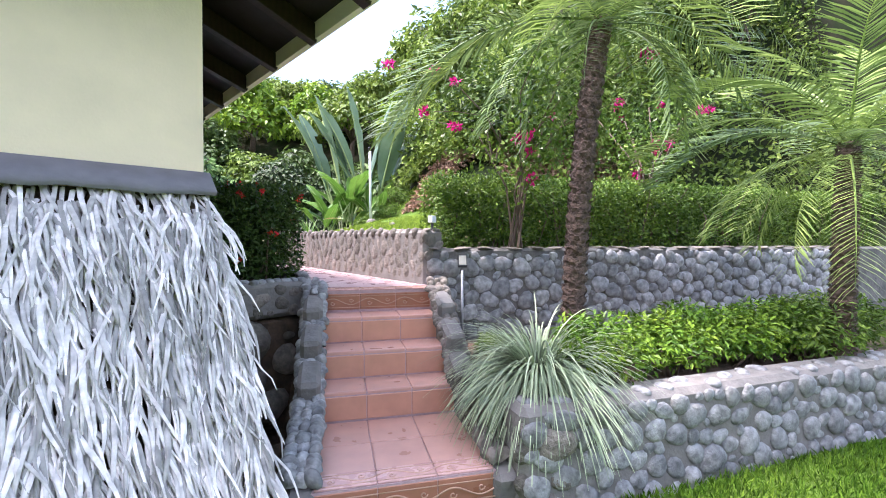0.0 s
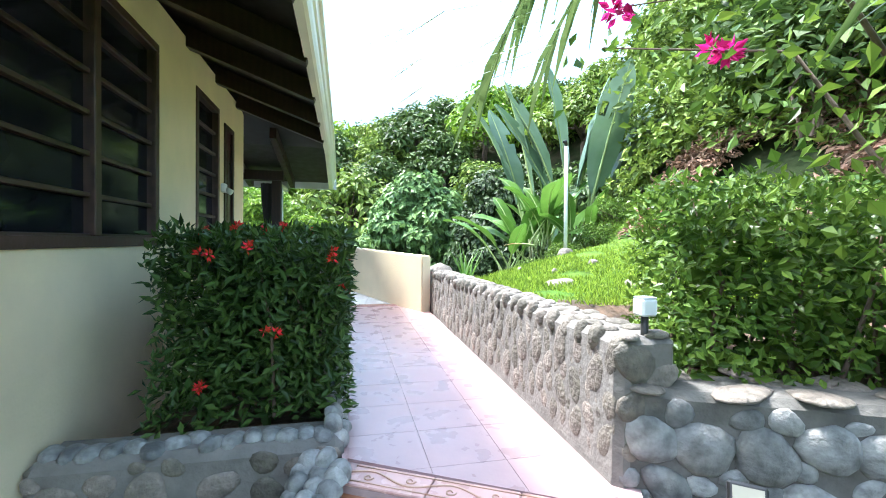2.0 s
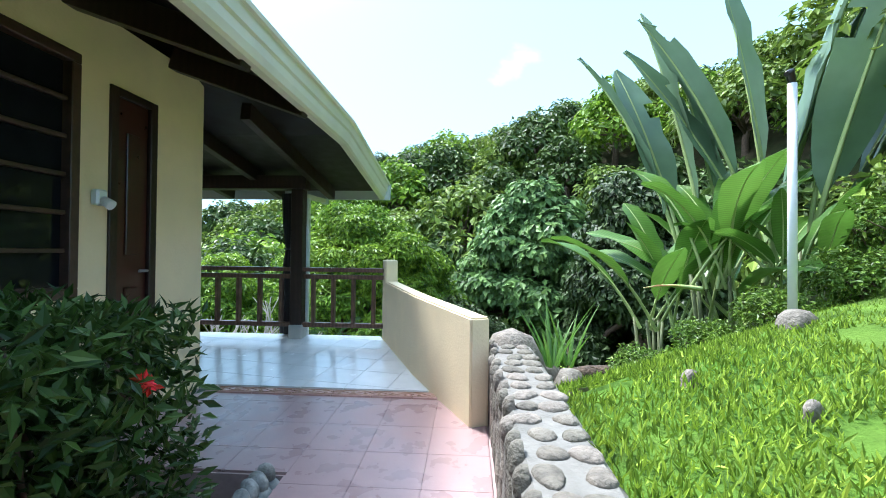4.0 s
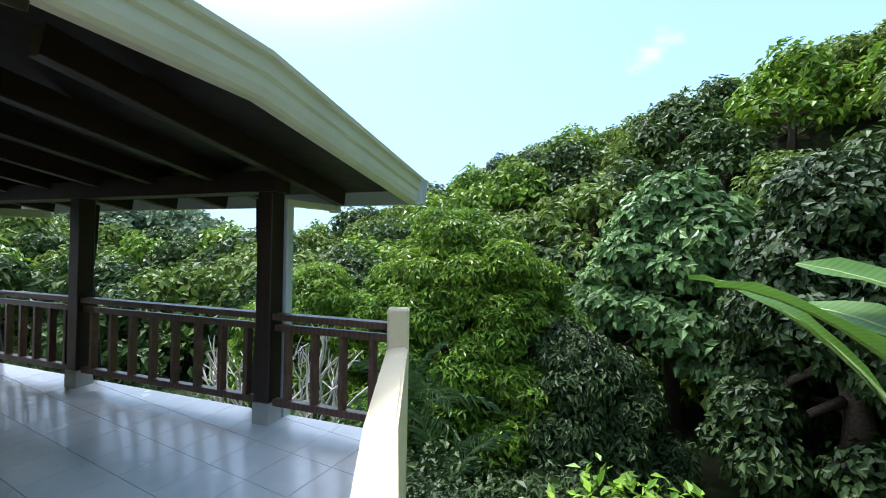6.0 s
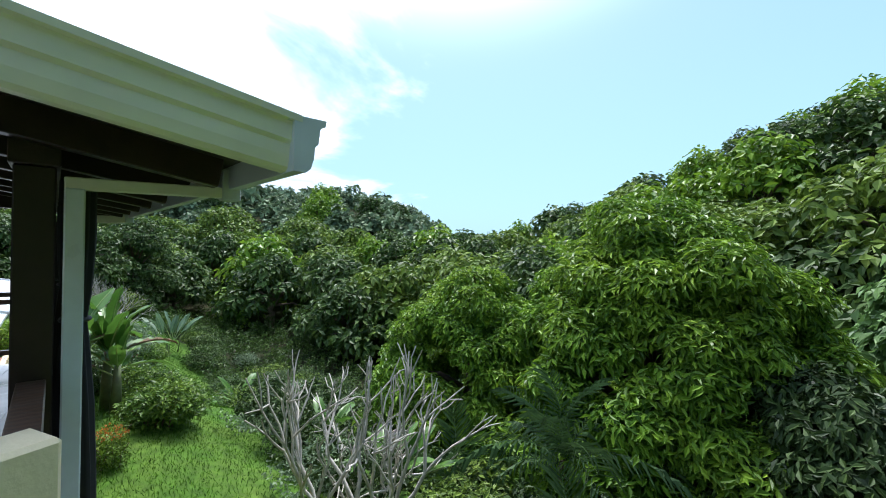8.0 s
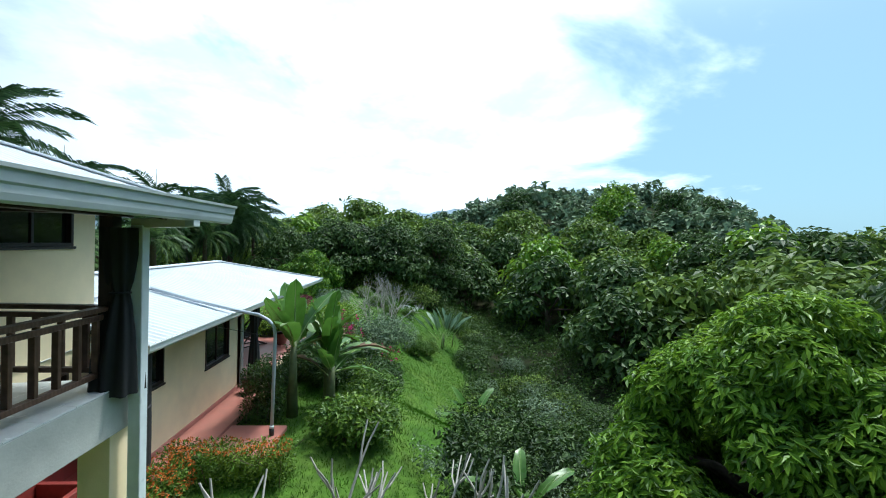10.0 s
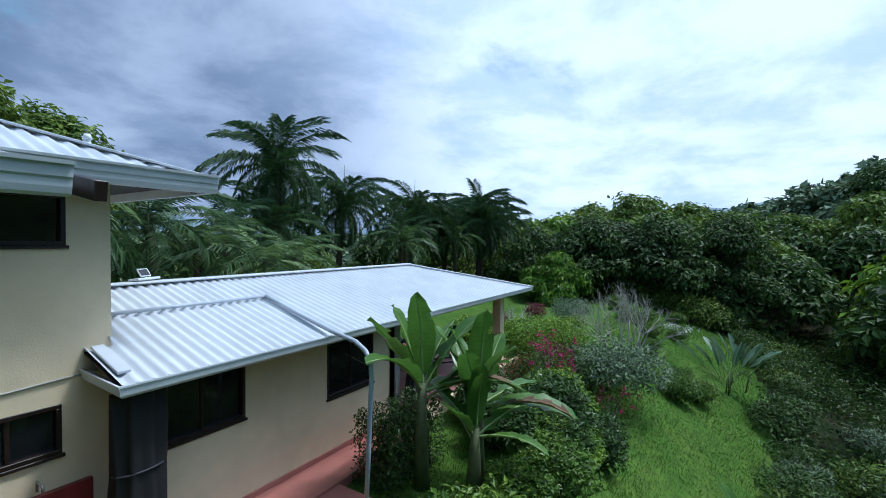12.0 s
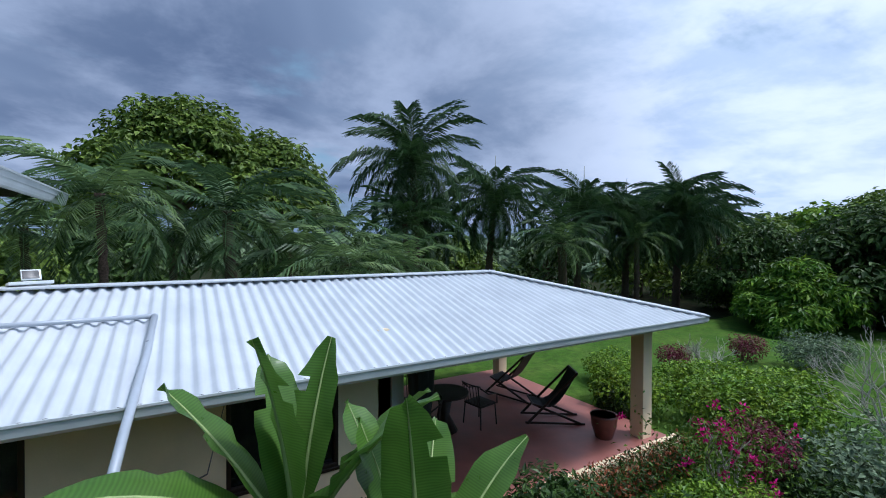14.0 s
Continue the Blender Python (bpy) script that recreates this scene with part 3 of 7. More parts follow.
def blade_leaf_mesh(name, length, width, stalk, arch, leaf, rng, n=12, tears=0.0, fold=0.25):
    """A broad paddle leaf on a stalk, along +x and arching down, wavy at the rims and with a raised rib. Two materials: blade and rib."""
    V, F, mi = [], [], []
    ang = 0.0
    p = np.array((0.0, 0.0, 0.0))
    total = stalk + length
    seg = total / n
    pts, dirs = [p.copy()], []
    for i in range(n):
        ang = -arch * ((i + 0.5) / n) ** 1.6
        d = np.array((math.cos(ang), 0, math.sin(ang)))
        p = p + d * seg
        pts.append(p.copy())
        dirs.append(d)
    dirs.append(dirs[-1])
    prev = None
    for i in range(n + 1):
        s = i / n * total
        q = max(0.0, (s - stalk) / length)
        w = width * 0.5 * (math.sin(math.pi * min(1, q * 0.93 + 0.05)) ** 0.55 if q > 0 else 0.0)
        if q > 0.999:
            w = 0.01
        d = dirs[i]
        up = np.array((-d[2], 0, d[0]))
        wob = rng.normal() * 0.05 * width
        ring = [pts[i] + np.array((0, -w, 0)) + up * (w * fold + wob), pts[i] + np.array((0, -w * 0.5, 0)) + up * w * fold * 0.7, pts[i], pts[i] + np.array((0, w * 0.5, 0)) + up * w * fold * 0.7, pts[i] + np.array((0, w, 0)) + up * (w * fold - wob)]
        i0 = len(V)
        V.extend(ring)
        if prev is not None and q > 0:
            for k in range(4):
                if tears and rng.uniform() < tears and k in (0, 3):
                    continue
                F.append((prev + k, prev + k + 1, i0 + k + 1, i0 + k))
                mi.append(0)
        prev = i0
    for i in range(n):
        r0, r1 = (0.022 * (1.15 - i / n) * max(width, 0.3) / 0.4, 0.022 * (1.15 - (i + 1) / n) * max(width, 0.3) / 0.4)
        a, b = pts[i], pts[i + 1]
        up = np.array((-dirs[i][2], 0, dirs[i][0]))
        i0 = len(V)
        for c, r in ((a, r0), (b, r1)):
            V.extend((c + (0, -r, 0) + up * 0.004, c + up * r + up * 0.004, c + (0, r, 0) + up * 0.004, c - up * r))
        for k in range(4):
            F.append((i0 + k, i0 + (k + 1) % 4, i0 + 4 + (k + 1) % 4, i0 + 4 + k))
            mi.append(1)
    me = mesh_np(name, V, F, leaf, True)
    me.materials.append(M["rib"])
    me.polygons.foreach_set("material_index", np.array(mi, np.int32))
    return me


def strap_clump(n, length, width, rng, spread=1.0, droop=0.8, segs=5):
    """Arching strap leaves from one foot."""
    V, F = [], []
    for i in range(n):
        a, l = rng.uniform(0, 2 * math.pi), length * rng.uniform(0.6, 1.1)
        out = np.array((math.cos(a), math.sin(a), 0)) * spread * rng.uniform(0.15, 1.0)
        d = out + np.array((0, 0, 1.0))
        d /= np.linalg.norm(d)
        side = np.array((-math.sin(a), math.cos(a), 0))
        p = np.array((math.cos(a), math.sin(a), 0)) * rng.uniform(0, 0.12) * length
        dr = droop * rng.uniform(0.5, 1.3)
        i0 = len(V)
        for k in range(segs + 1):
            w = width * (0.6 + 0.4 * math.sin(math.pi * k / segs)) * (1 - (k / segs) ** 3) * 0.5 + 0.001
            V.extend((p - side * w, p + side * w))
            p = p + d * l / segs
            d = d + np.array((0, 0, -dr / segs)) + out * 0.12
            d /= np.linalg.norm(d)
        for k in range(segs):
            j = i0 + 2 * k
            F.append((j, j + 1, j + 3, j + 2))
    return V, F


# ---- ground ----
def smooth(a, b, v):
    t = np.clip((v - a) / (b - a), 0, 1)
    return t * t * (3 - 2 * t)


# ridge lines round (0, 10): bearing from north (left is plus), distance, height
RIDGE = ((-180, 90, -1), (-130, 60, 10), (-100, 42, 15), (-60, 42, 18), (-30, 48, 15), (-18, 50, 13.5), (-5, 54, 10), (8, 56, 10), (16, 58, 5.5), (32, 60, 0), (39, 70, -1), (46, 90, 1.5), (60, 120, 13), (74, 120, 12), (86, 110, 4), (105, 95, 0), (120, 90, -2), (150, 90, -2), (180, 90, -1))


def terrain(x, y):
    x, y = np.asarray(x, float), np.asarray(y, float)
    # the valley and the wooded hills
    r = np.hypot(x, y - 10)
    az = np.degrees(np.arctan2(-x, y - 10))
    R = np.interp(az, [q[0] for q in RIDGE], [q[1] for q in RIDGE])
    H = 1.0 * np.interp(az, [q[0] for q in RIDGE], [q[2] for q in RIDGE])
    north = smooth(75, 35, np.abs(az - 10))
    floor = -3.0 - 4.0 * np.maximum(north, smooth(110, 80, az) * smooth(-60, -20, az) * 0.8)
    hill = floor + (H - floor) * smooth(0.30, 1.0, r / R)
    # the garden west of the house falls to the north
    west = smooth(-9.0, -14.0, x)
    steep = 0.36 + 0.18 * west - 0.16 * smooth(-21.0, -27.0, x)
    garden = -2.35 - steep * np.maximum(0, y - 10.6 + 1.6 * west)
    garden = np.maximum(garden, -7)
    far = smooth(66, 78, az) * (1 - smooth(112, 125, az))
    g = garden + (hill - garden) * smooth(17 + 15 * far, 34 + 14 * far, r)
    # the slope east of the path
    e = 0.46 + 0.17 * np.maximum(0, x - 3.2) + 0.62 * np.maximum(0, x - 5.4)
    e = np.minimum(e, 15)
    e = 0.46 + (e - 0.46) * smooth(3.1, 6.0, (x - 1.95) * 0.42 + (y - 1.41) * 0.905)
    fall = smooth(0.0, 5.0, y - 6.05 - 0.42 * np.clip(x - 3.3, 0, 3.0) - 0.6 * np.maximum(0, x - 6.3))
    east = e * (1 - fall) + g * fall
    z = np.where(x > 3.1, east, g)
    # path, planter and the foot of the stairs
    s = (x - 1.95) * 0.42 + (y - 1.41) * 0.905
    path = (x > 0.6) & (x <= 3.1) & (y > 4.0) & (y < 9.3)
    z = np.where(path, -0.25 + (g + 0.25) * smooth(8.6, 10.4, y + 0.9 * np.maximum(0, x - 2.2)), z)
    z = np.where((y >= 9.3) & (x > 0.6) & (x <= 3.1), g + (-0.2 - g) * smooth(10.4, 8.6, y + 0.9 * np.maximum(0, x - 2.2)), z)
    along = (x - 1.94) * 0.869 - (y - 3.66) * 0.495
    low = (s < 0.36) | ((along < 1.25) & (y < 3.6) & (s < 2.6))
    low = low & (x > -3.5) & (y < 3.5)
    z = np.where(low, -1.2, z)
    bed = (s >= 0.36) & (s < 2.62) & (x > 1.6) & ~low
    z = np.where(bed & ~path, -0.72, z)
    strip = (s >= 2.62) & (s < 3.3) & (x > 3.1)
    z = np.where(strip, 0.22, z)
    return z


def lawn_edge(x):
    """Where the mown lawn ends towards the valley."""
    return np.interp(x, (-40, -33, -24, -15, -7.5, 3), (13.2, 13.7, 14.8, 14.1, 12.6, 12.2))


def axis(a, b, step, far, k=1.22):
    mid = list(np.arange(a, b + step / 2, step))
    lo, hi, d = [], [], step
    while (lo[-1] if lo else a) > -far or (hi[-1] if hi else b) < far:
        d *= k
        lo.append((lo[-1] if lo else a) - d)
        hi.append((hi[-1] if hi else b) + d)
    return np.array(lo[::-1] + mid + hi)


gx, gy = axis(-30, 14, 0.3, 3800), axis(-3, 24, 0.3, 3800)
GX, GY = np.meshgrid(gx, gy)
GZ = terrain(GX, GY)
GZ = GZ + 0.05 * np.sin(GX * 1.3 + 1) * np.sin(GY * 1.1) * (np.hypot(GX, GY) < 60)
gi = np.arange(GX.size).reshape(GX.shape)
gf = np.stack((gi[:-1, :-1], gi[:-1, 1:], gi[1:, 1:], gi[1:, :-1]), -1).reshape(-1, 4)
ground_me = mesh_np("ground", np.stack((GX, GY, GZ), -1).reshape(-1, 3), gf, M["grass"], True)
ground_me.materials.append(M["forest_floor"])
ground_me.materials.append(M["soil"])
cx, cy = GX.ravel()[gf[:, 0]], GY.ravel()[gf[:, 0]]
sline = (cx - 1.95) * 0.42 + (cy - 1.41) * 0.905
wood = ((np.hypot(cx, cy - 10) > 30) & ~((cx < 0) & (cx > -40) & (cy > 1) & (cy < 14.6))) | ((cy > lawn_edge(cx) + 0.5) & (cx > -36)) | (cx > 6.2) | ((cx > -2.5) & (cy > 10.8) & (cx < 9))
dirt = ((cx > -0.5) & (cx < 2.0) & (cy > 1.9) & (cy < 4.2)) | ((sline > 0.1) & (sline < 3.4) & (cy < 4.2) & (cx > 1.6)) | ((cx > 0.5) & (cx < 2.1) & (cy > 3.6) & (cy < 7.6))
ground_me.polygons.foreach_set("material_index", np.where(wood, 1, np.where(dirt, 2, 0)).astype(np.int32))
solo("ground", ground_me, None, "green lawn and dark wooded slopes round the houses", "ground", kind="structure")


# ---- stones ----
def stone_mesh(seed):
    rng = np.random.default_rng(seed)
    nu, nv = 13, 5
    V, F = [(0, 0, 1.0)], []
    k = rng.uniform(0.0, 6.0, 4)
    for j in range(1, nv):
        ph = math.pi * 0.62 * j / (nv - 1)
        for i in range(nu):
            a = 2 * math.pi * i / nu
            r = 1 + 0.10 * math.sin(2 * a + k[0]) + 0.07 * math.sin(3 * a + k[1]) + 0.02 * math.sin(5 * a + k[2])
            V.append((r * math.sin(ph) ** 0.8 * math.cos(a), r * math.sin(ph) ** 0.8 * math.sin(a), math.cos(ph)))
    for i in range(nu):
        F.append((0, 0, 1 + i, 1 + (i + 1) % nu))
        for j in range(nv - 2):
            a = 1 + j * nu
            F.append((a + i, a + nu + i, a + nu + (i + 1) % nu, a + (i + 1) % nu))
    me = bpy.data.meshes.new("stone")
    me.from_pydata(V, [], [f[1:] if f[0] == f[1] else f for f in F])
    me.polygons.foreach_set("use_smooth", [True] * len(me.polygons))
    return me


def stone_set(material):
    out = []
    for i in range(7):
        me = stone_mesh(i)
        me.materials.append(material)
        out.append(me)
    return out


STONES, STONES_TAN = stone_set(M["stone"]), stone_set(M["stone_tan"])


def pack(w, h, sizes, rng, tries=5000, gap=0.9, most=290, upright=False):
    """Stones laid into a rectangle, large ones first: centre, half sizes and turn."""
    got = []
    for i in range(tries):
        q = i / tries
        s = sizes[1] * (1 - q) ** 1.3 + sizes[0] * (1 - (1 - q) ** 1.3)
        s *= rng.uniform(0.8, 1.1)
        asp = rng.uniform(0.5, 0.7) if upright else rng.uniform(0.68, 1.0)
        u, v = rng.uniform(s * 0.7, max(s * 0.71, w - s * 0.7)), rng.uniform(s * 0.6, max(s * 0.61, h - s * 0.6))
        m = s * (1 + asp) / 2
        if all((u - a) ** 2 + (v - b) ** 2 > ((m + c) * gap) ** 2 for a, b, c, *_ in got):
            got.append((u, v, m, s, s * asp, 90 + rng.uniform(-22, 22) if upright else rng.uniform(-35, 35)))
            if len(got) >= most:
                break
    return got


def stone_face(parent, origin, u, v, w, h, sizes, rng, meshes, proud=0.5, tries=5000, gap=0.9, most=290, upright=False):
    """Lays river stones on a wall's face; u along it and v up it, stones stand out to u x v."""
    u, v = Vector(u).normalized(), Vector(v).normalized()
    n = u.cross(v)
    m = Matrix((u, v, n)).transposed().to_4x4()
    inv = base_of(parent).inverted()
    for a, b, _, s, s2, turn in pack(w, h, sizes, rng, tries, gap, most, upright):
        ob = new("stone", meshes[rng.integers(len(meshes))])
        ob.parent = parent
        ob.matrix_parent_inverse = inv
        p = Vector(origin) + u * a + v * b
        ob.matrix_basis = Matrix.Translation(p) @ m @ pose(0, 0, 0, 0, 0, turn) @ Matrix.Diagonal((s, s2, s2 * proud, 1))


# ---- path, stairs and their walls ----
U = Vector((0.868, -0.494, 0)).normalized()  # along the treads
UP = Vector((0.494, 0.868, 0)).normalized()  # up the stairs
P0 = Vector((1.94, 3.66, 0))
FLOOR0, TOPZ = 0.03, -0.08


def tile_mesh(name, w, d, h, material, bevel=0.004):
    bm = bmesh.new()
    box(bm, -w / 2, w / 2, -d / 2, d / 2, -h, 0, bevel)
    me = bpy.data.meshes.new(name)
    bm.to_mesh(me)
    bm.free()
    me.materials.append(material)
    return me


def lay(parent, me, m, name="tile"):
    ob = new(name, me)
    ob.parent = parent
    ob.matrix_parent_inverse = base_of(parent).inverted()
    ob.matrix_basis = m
    return ob


def scrolls(parent, origin, u, v, w, h):
    """Raised scroll line on a border tile: a wave with curls, between two plain lines."""
    u, v = Vector(u).normalized(), Vector(v).normalized()
    n = u.cross(v)
    o = Vector(origin) + n * 0.001
    bm = bmesh.new()
    k = max(2, round(w / (h * 1.1)))
    pts = []
    for i in range(k * 8 + 1):
        q = i / (k * 8)
        pts.append(o + u * (w * q) + v * (h * (0.5 + 0.22 * math.sin(q * k * math.pi))))
    tube(pts, 0.005, 4, bm)
    for j in range(k):
        c = o + u * (w * (j + 0.5) / k) + v * h * (0.5 - 0.10 * (1 if j % 2 == 0 else -1))
        sp = [c + (u * math.cos(a) + v * math.sin(a)) * h * 0.05 * (1 + a / 2.6) for a in (0.7 * i for i in range(10))]
        tube(sp, 0.004, 4, bm)
    for q in (0.09, 0.91):
        tube([o + v * h * q, o + u * w + v * h * q], 0.0035, 4, bm)
    part("scroll", bm, M["decor_line"], parent, "raised cream scroll pattern")


stairs = thing("stairs", P0, "terracotta tiled garden stairs with a scroll border on the top riser", "stairs", kind="structure")
W_ST = 1.02
levels = [TOPZ, -0.29, -0.51, -0.73, -0.95]
foot = [0.0, 0.31, 0.62, 0.93]
core = bmesh.new()
for i, d in enumerate(foot):
    z1 = levels[i + 1] - 0.012
    a = P0 - UP * (foot[i + 1] if i < 3 else 1.80)
    b = P0 - UP * d
    q = [a - U * 0.1, a + U * (W_ST + 0.1), b + U * (W_ST + 0.1), b - U * 0.1]
    lo = [core.verts.new((p.x, p.y, -1.6)) for p in q]
    hi = [core.verts.new((p.x, p.y, z1)) for p in q]
    core.faces.new(hi)
    for k in range(4):
        core.faces.new((lo[k], lo[(k + 1) % 4], hi[(k + 1) % 4], hi[k]))
q = [P0 - UP * 0.0 - U * 0.1, P0 + U * (W_ST + 0.1), P0 + U * (W_ST + 0.1) + UP * 0.6, P0 - U * 0.1 + UP * 0.6]
lo = [core.verts.new((p.x, p.y, -1.6)) for p in q]
hi = [core.verts.new((p.x, p.y, TOPZ - 0.012)) for p in q]
core.faces.new(hi)
for k in range(4):
    core.faces.new((lo[k], lo[(k + 1) % 4], hi[(k + 1) % 4], hi[k]))
part("core", core, M["grout_pink"], stairs)
TW = W_ST / 3
tread_me = tile_mesh("tread_tile", TW - 0.006, 0.31 + 0.012, 0.03, M["tile_tread"], 0.006)
land_me = tile_mesh("landing_tile", TW - 0.006, 0.36, 0.03, M["tile_tread"], 0.004)
riser_me = tile_mesh("riser_tile", TW - 0.006, 0.175, 0.012, M["tile_riser"])
decor_me = tile_mesh("border_tile", TW - 0.004, 0.15, 0.014, M["tile_decor"])
edge_me = tile_mesh("border_tile", TW - 0.004, 0.15, 0.014, M["tile_edge"])
rot = Matrix((U, UP, Vector((0, 0, 1)))).transposed().to_4x4()
for i in range(4):
    for k in range(3):
        off = P0 + U * (TW * (k + 0.5)) - UP * foot[i]
        # riser under the nosing
        m = Matrix.Translation(off - UP * 0.006 + Vector((0, 0, levels[i + 1] + 0.098))) @ rot @ pose(0, 0, 0, 90, 0, 0)
        lay(stairs, decor_me if i == 0 else riser_me, m, "riser_tile")
        if i < 3:
            lay(stairs, tread_me, Matrix.Translation(off - UP * 0.150 + Vector((0, 0, levels[i + 1]))) @ rot, "tread_tile")
    if i == 0:
        for k in range(3):
            scrolls(stairs, P0 + U * TW * k - UP * 0.021 + Vector((0, 0, levels[1] + 0.035)), U, (0, 0, 1), TW, 0.13)
for r in range(2):
    for k in range(3):
        lay(stairs, land_me, Matrix.Translation(P0 + U * (TW * (k + 0.5)) - UP * (0.93 + 0.19 + 0.366 * r) + Vector((0, 0, -0.95))) @ rot, "landing_tile")
# the edge of the landing and the riser below it, both with a scroll border
for k in range(3):
    c = P0 + U * (TW * (k + 0.5)) - UP * 1.72
    lay(stairs, edge_me, Matrix.Translation(c + Vector((0, 0, -0.948))) @ rot, "border_tile")
    scrolls(stairs, P0 + U * TW * k - UP * 1.79 + Vector((0, 0, -0.948)), U, UP, TW, 0.13)
    lay(stairs, decor_me, Matrix.Translation(c - UP * 0.085 + Vector((0, 0, -1.05))) @ rot @ pose(0, 0, 0, 90, 0, 0), "riser_tile")
    scrolls(stairs, P0 + U * TW * k - UP * 1.821 + Vector((0, 0, -1.115)), U, (0, 0, 1), TW, 0.13)

# the upper path
path = thing("garden_path", (2.45, 5.5, 0), "pale pink tiled path between the house hedge and a stone wall", "path", kind="structure")
bm = bmesh.new()
lo = [bm.verts.new(p) for p in ((1.94, 3.66, -0.4), (2.98, 3.08, -0.4), (3.0, 7.45, -0.4), (2.66, 7.62, -0.4), (0.75, 7.62, -0.4), (0.75, 6.45, -0.4), (1.95, 6.45, -0.4))]
hi = [bm.verts.new((v.co.x, v.co.y, TOPZ - 0.01 + (0.1 * min(1, (v.co.y - 3.4) / 4)))) for v in lo]
bm.faces.new(hi)
for k in range(7):
    bm.faces.new((lo[k], lo[(k + 1) % 7], hi[(k + 1) % 7], hi[k]))
part("slab", bm, M["grout_pink"], path)


def path_z(y):
    return TOPZ + 0.1 * min(1, max(0, (y - 3.4) / 4)) + 0.004


# tiles cut at the slanted stair edge are made one by one
def cut_tile(parent, poly, material, zf, th=0.02):
    bm = bmesh.new()
    lo = [bm.verts.new((x, y, zf(y) - th)) for x, y in poly]
    hi = [bm.verts.new((x, y, zf(y))) for x, y in poly]
    bm.faces.new(hi)
    n = len(poly)
    for k in range(n):
        bm.faces.new((lo[k], lo[(k + 1) % n], hi[(k + 1) % n], hi[k]))
    bmesh.ops.recalc_face_normals(bm, faces=bm.faces)
    part("tile", bm, material, parent)


def clip(poly, ax, ay, c):
    """The part of a polygon where ax*x + ay*y > c."""
    out = []
    for i, p in enumerate(poly):
        q = poly[(i + 1) % len(poly)]
        a, b = ax * p[0] + ay * p[1] - c, ax * q[0] + ay * q[1] - c
        if a > 0:
            out.append(p)
        if a * b < 0:
            t = a / (a - b)
            out.append((p[0] + (q[0] - p[0]) * t, p[1] + (q[1] - p[1]) * t))
    return out


tw = 0.335
for i in range(-1, 13):
    for k in range(-4, 3):
        x0, x1, y0, y1 = 1.965 + k * tw, 1.965 + (k + 1) * tw - 0.002, 3.35 + i * tw, 3.35 + (i + 1) * tw - 0.002
        poly = [(x0, y0), (x1, y0), (x1, y1), (x0, y1)]
        poly = clip(poly, UP.x, UP.y, UP.dot(P0) + 0.155)
        poly = clip(poly, -1, 0, -2.965)
        poly = clip(poly, 0, -1, -7.50) if poly else poly
        if poly and k < 0:
            poly = clip(clip(poly, 1, 0, 0.76), 0, 1, 6.46) if clip(poly, 1, 0, 0.76) else []
        if poly:
            cut_tile(path, poly, M["tile_pink"], path_z)
for k in range(3):
    lay(path, edge_me, Matrix.Translation(P0 + U * (TW * (k + 0.5)) + UP * 0.072 + Vector((0, 0, TOPZ + 0.006))) @ rot, "border_tile")
    scrolls(path, P0 + U * TW * k + UP * 0.008 + Vector((0, 0, TOPZ + 0.006)), U, UP, TW, 0.13)
# border where the terrace begins
for k in range(6):
    x = 0.94 + 0.30 * k
    part("border_tile", boxed(x, x + 0.297, 7.515, 7.625, 0.0, 0.034), M["tile_edge"], path)
    scrolls(path, (x, 7.518, 0.035), (1, 0, 0), (0, 1, 0), 0.297, 0.105)

rs = np.random.default_rng(3)
# wall along the path
wall_path = thing("wall_path", (3.1, 5.5, 0), "low wall of tan river stones in rough mortar along the path", "stone wall", kind="structure")
bm = bmesh.new()
box(bm, 2.985, 3.26, 3.42, 7.35, -0.4, 0.50, 0.03)
part("mortar_core", bm, M["mortar"], wall_path)
stone_face(wall_path, (2.99, 3.425, -0.38), (1, 0, 0), (0, 0, 1), 0.27, 0.86, (0.05, 0.10), rs, STONES_TAN, 0.35, 400, 0.82)
stone_face(wall_path, (2.99, 7.35, -0.02), (0, -1, 0), (0, 0, 1), 3.92, 0.46, (0.028, 0.095), rs, STONES_TAN, 0.28, 7000, 0.84, 260, True)
for i in range(30):  # upright stones along the coping
    y = 3.46 + i * 0.13
    ob = lay(wall_path, STONES_TAN[i % 7], Matrix.Translation((3.0 + rs.uniform(-0.005, 0.015), y, 0.475 + rs.uniform(-0.02, 0.01))) @ pose(0, 0, 0, 0, -90 + rs.normal() * 8, 0) @ Matrix.Diagonal((0.058, 0.042, 0.036, 1)), "stone")
    for x in (3.08, 3.19):
        lay(wall_path, STONES_TAN[(i * 3 + int(x * 10)) % 7], Matrix.Translation((x + rs.uniform(-0.03, 0.03), y, 0.50)) @ pose(0, 0, 0, 0, 0, rs.uniform(0, 180)) @ Matrix.Diagonal((0.055 + rs.uniform(-0.015, 0.015), 0.045, 0.02, 1)), "stone")

# upper retaining wall
D1 = Vector((0.905, -0.426, 0)).normalized()
N1 = Vector((-D1.y, D1.x, 0))
A1 = Vector((3.0, 3.42, 0))
wall_upper = thing("wall_upper", A1, "retaining wall of rounded grey river stones under the hedge", "stone wall", kind="structure")
bm = beam(A1 + N1 * 0.17 + Vector((0, 0, -0.22)) - D1 * 0.02, A1 + N1 * 0.17 + D1 * 8.2 + Vector((0, 0, -0.22)), 0.30, 1.04, 0.03)
part("mortar_core", bm, M["mortar_dark"], wall_upper)
stone_face(wall_upper, A1 + N1 * 0.02 + Vector((0, 0, -0.74)), D1, (0, 0, 1), 7.0, 1.0, (0.045, 0.125), rs, STONES, 0.42, 9000, 0.80, 299)

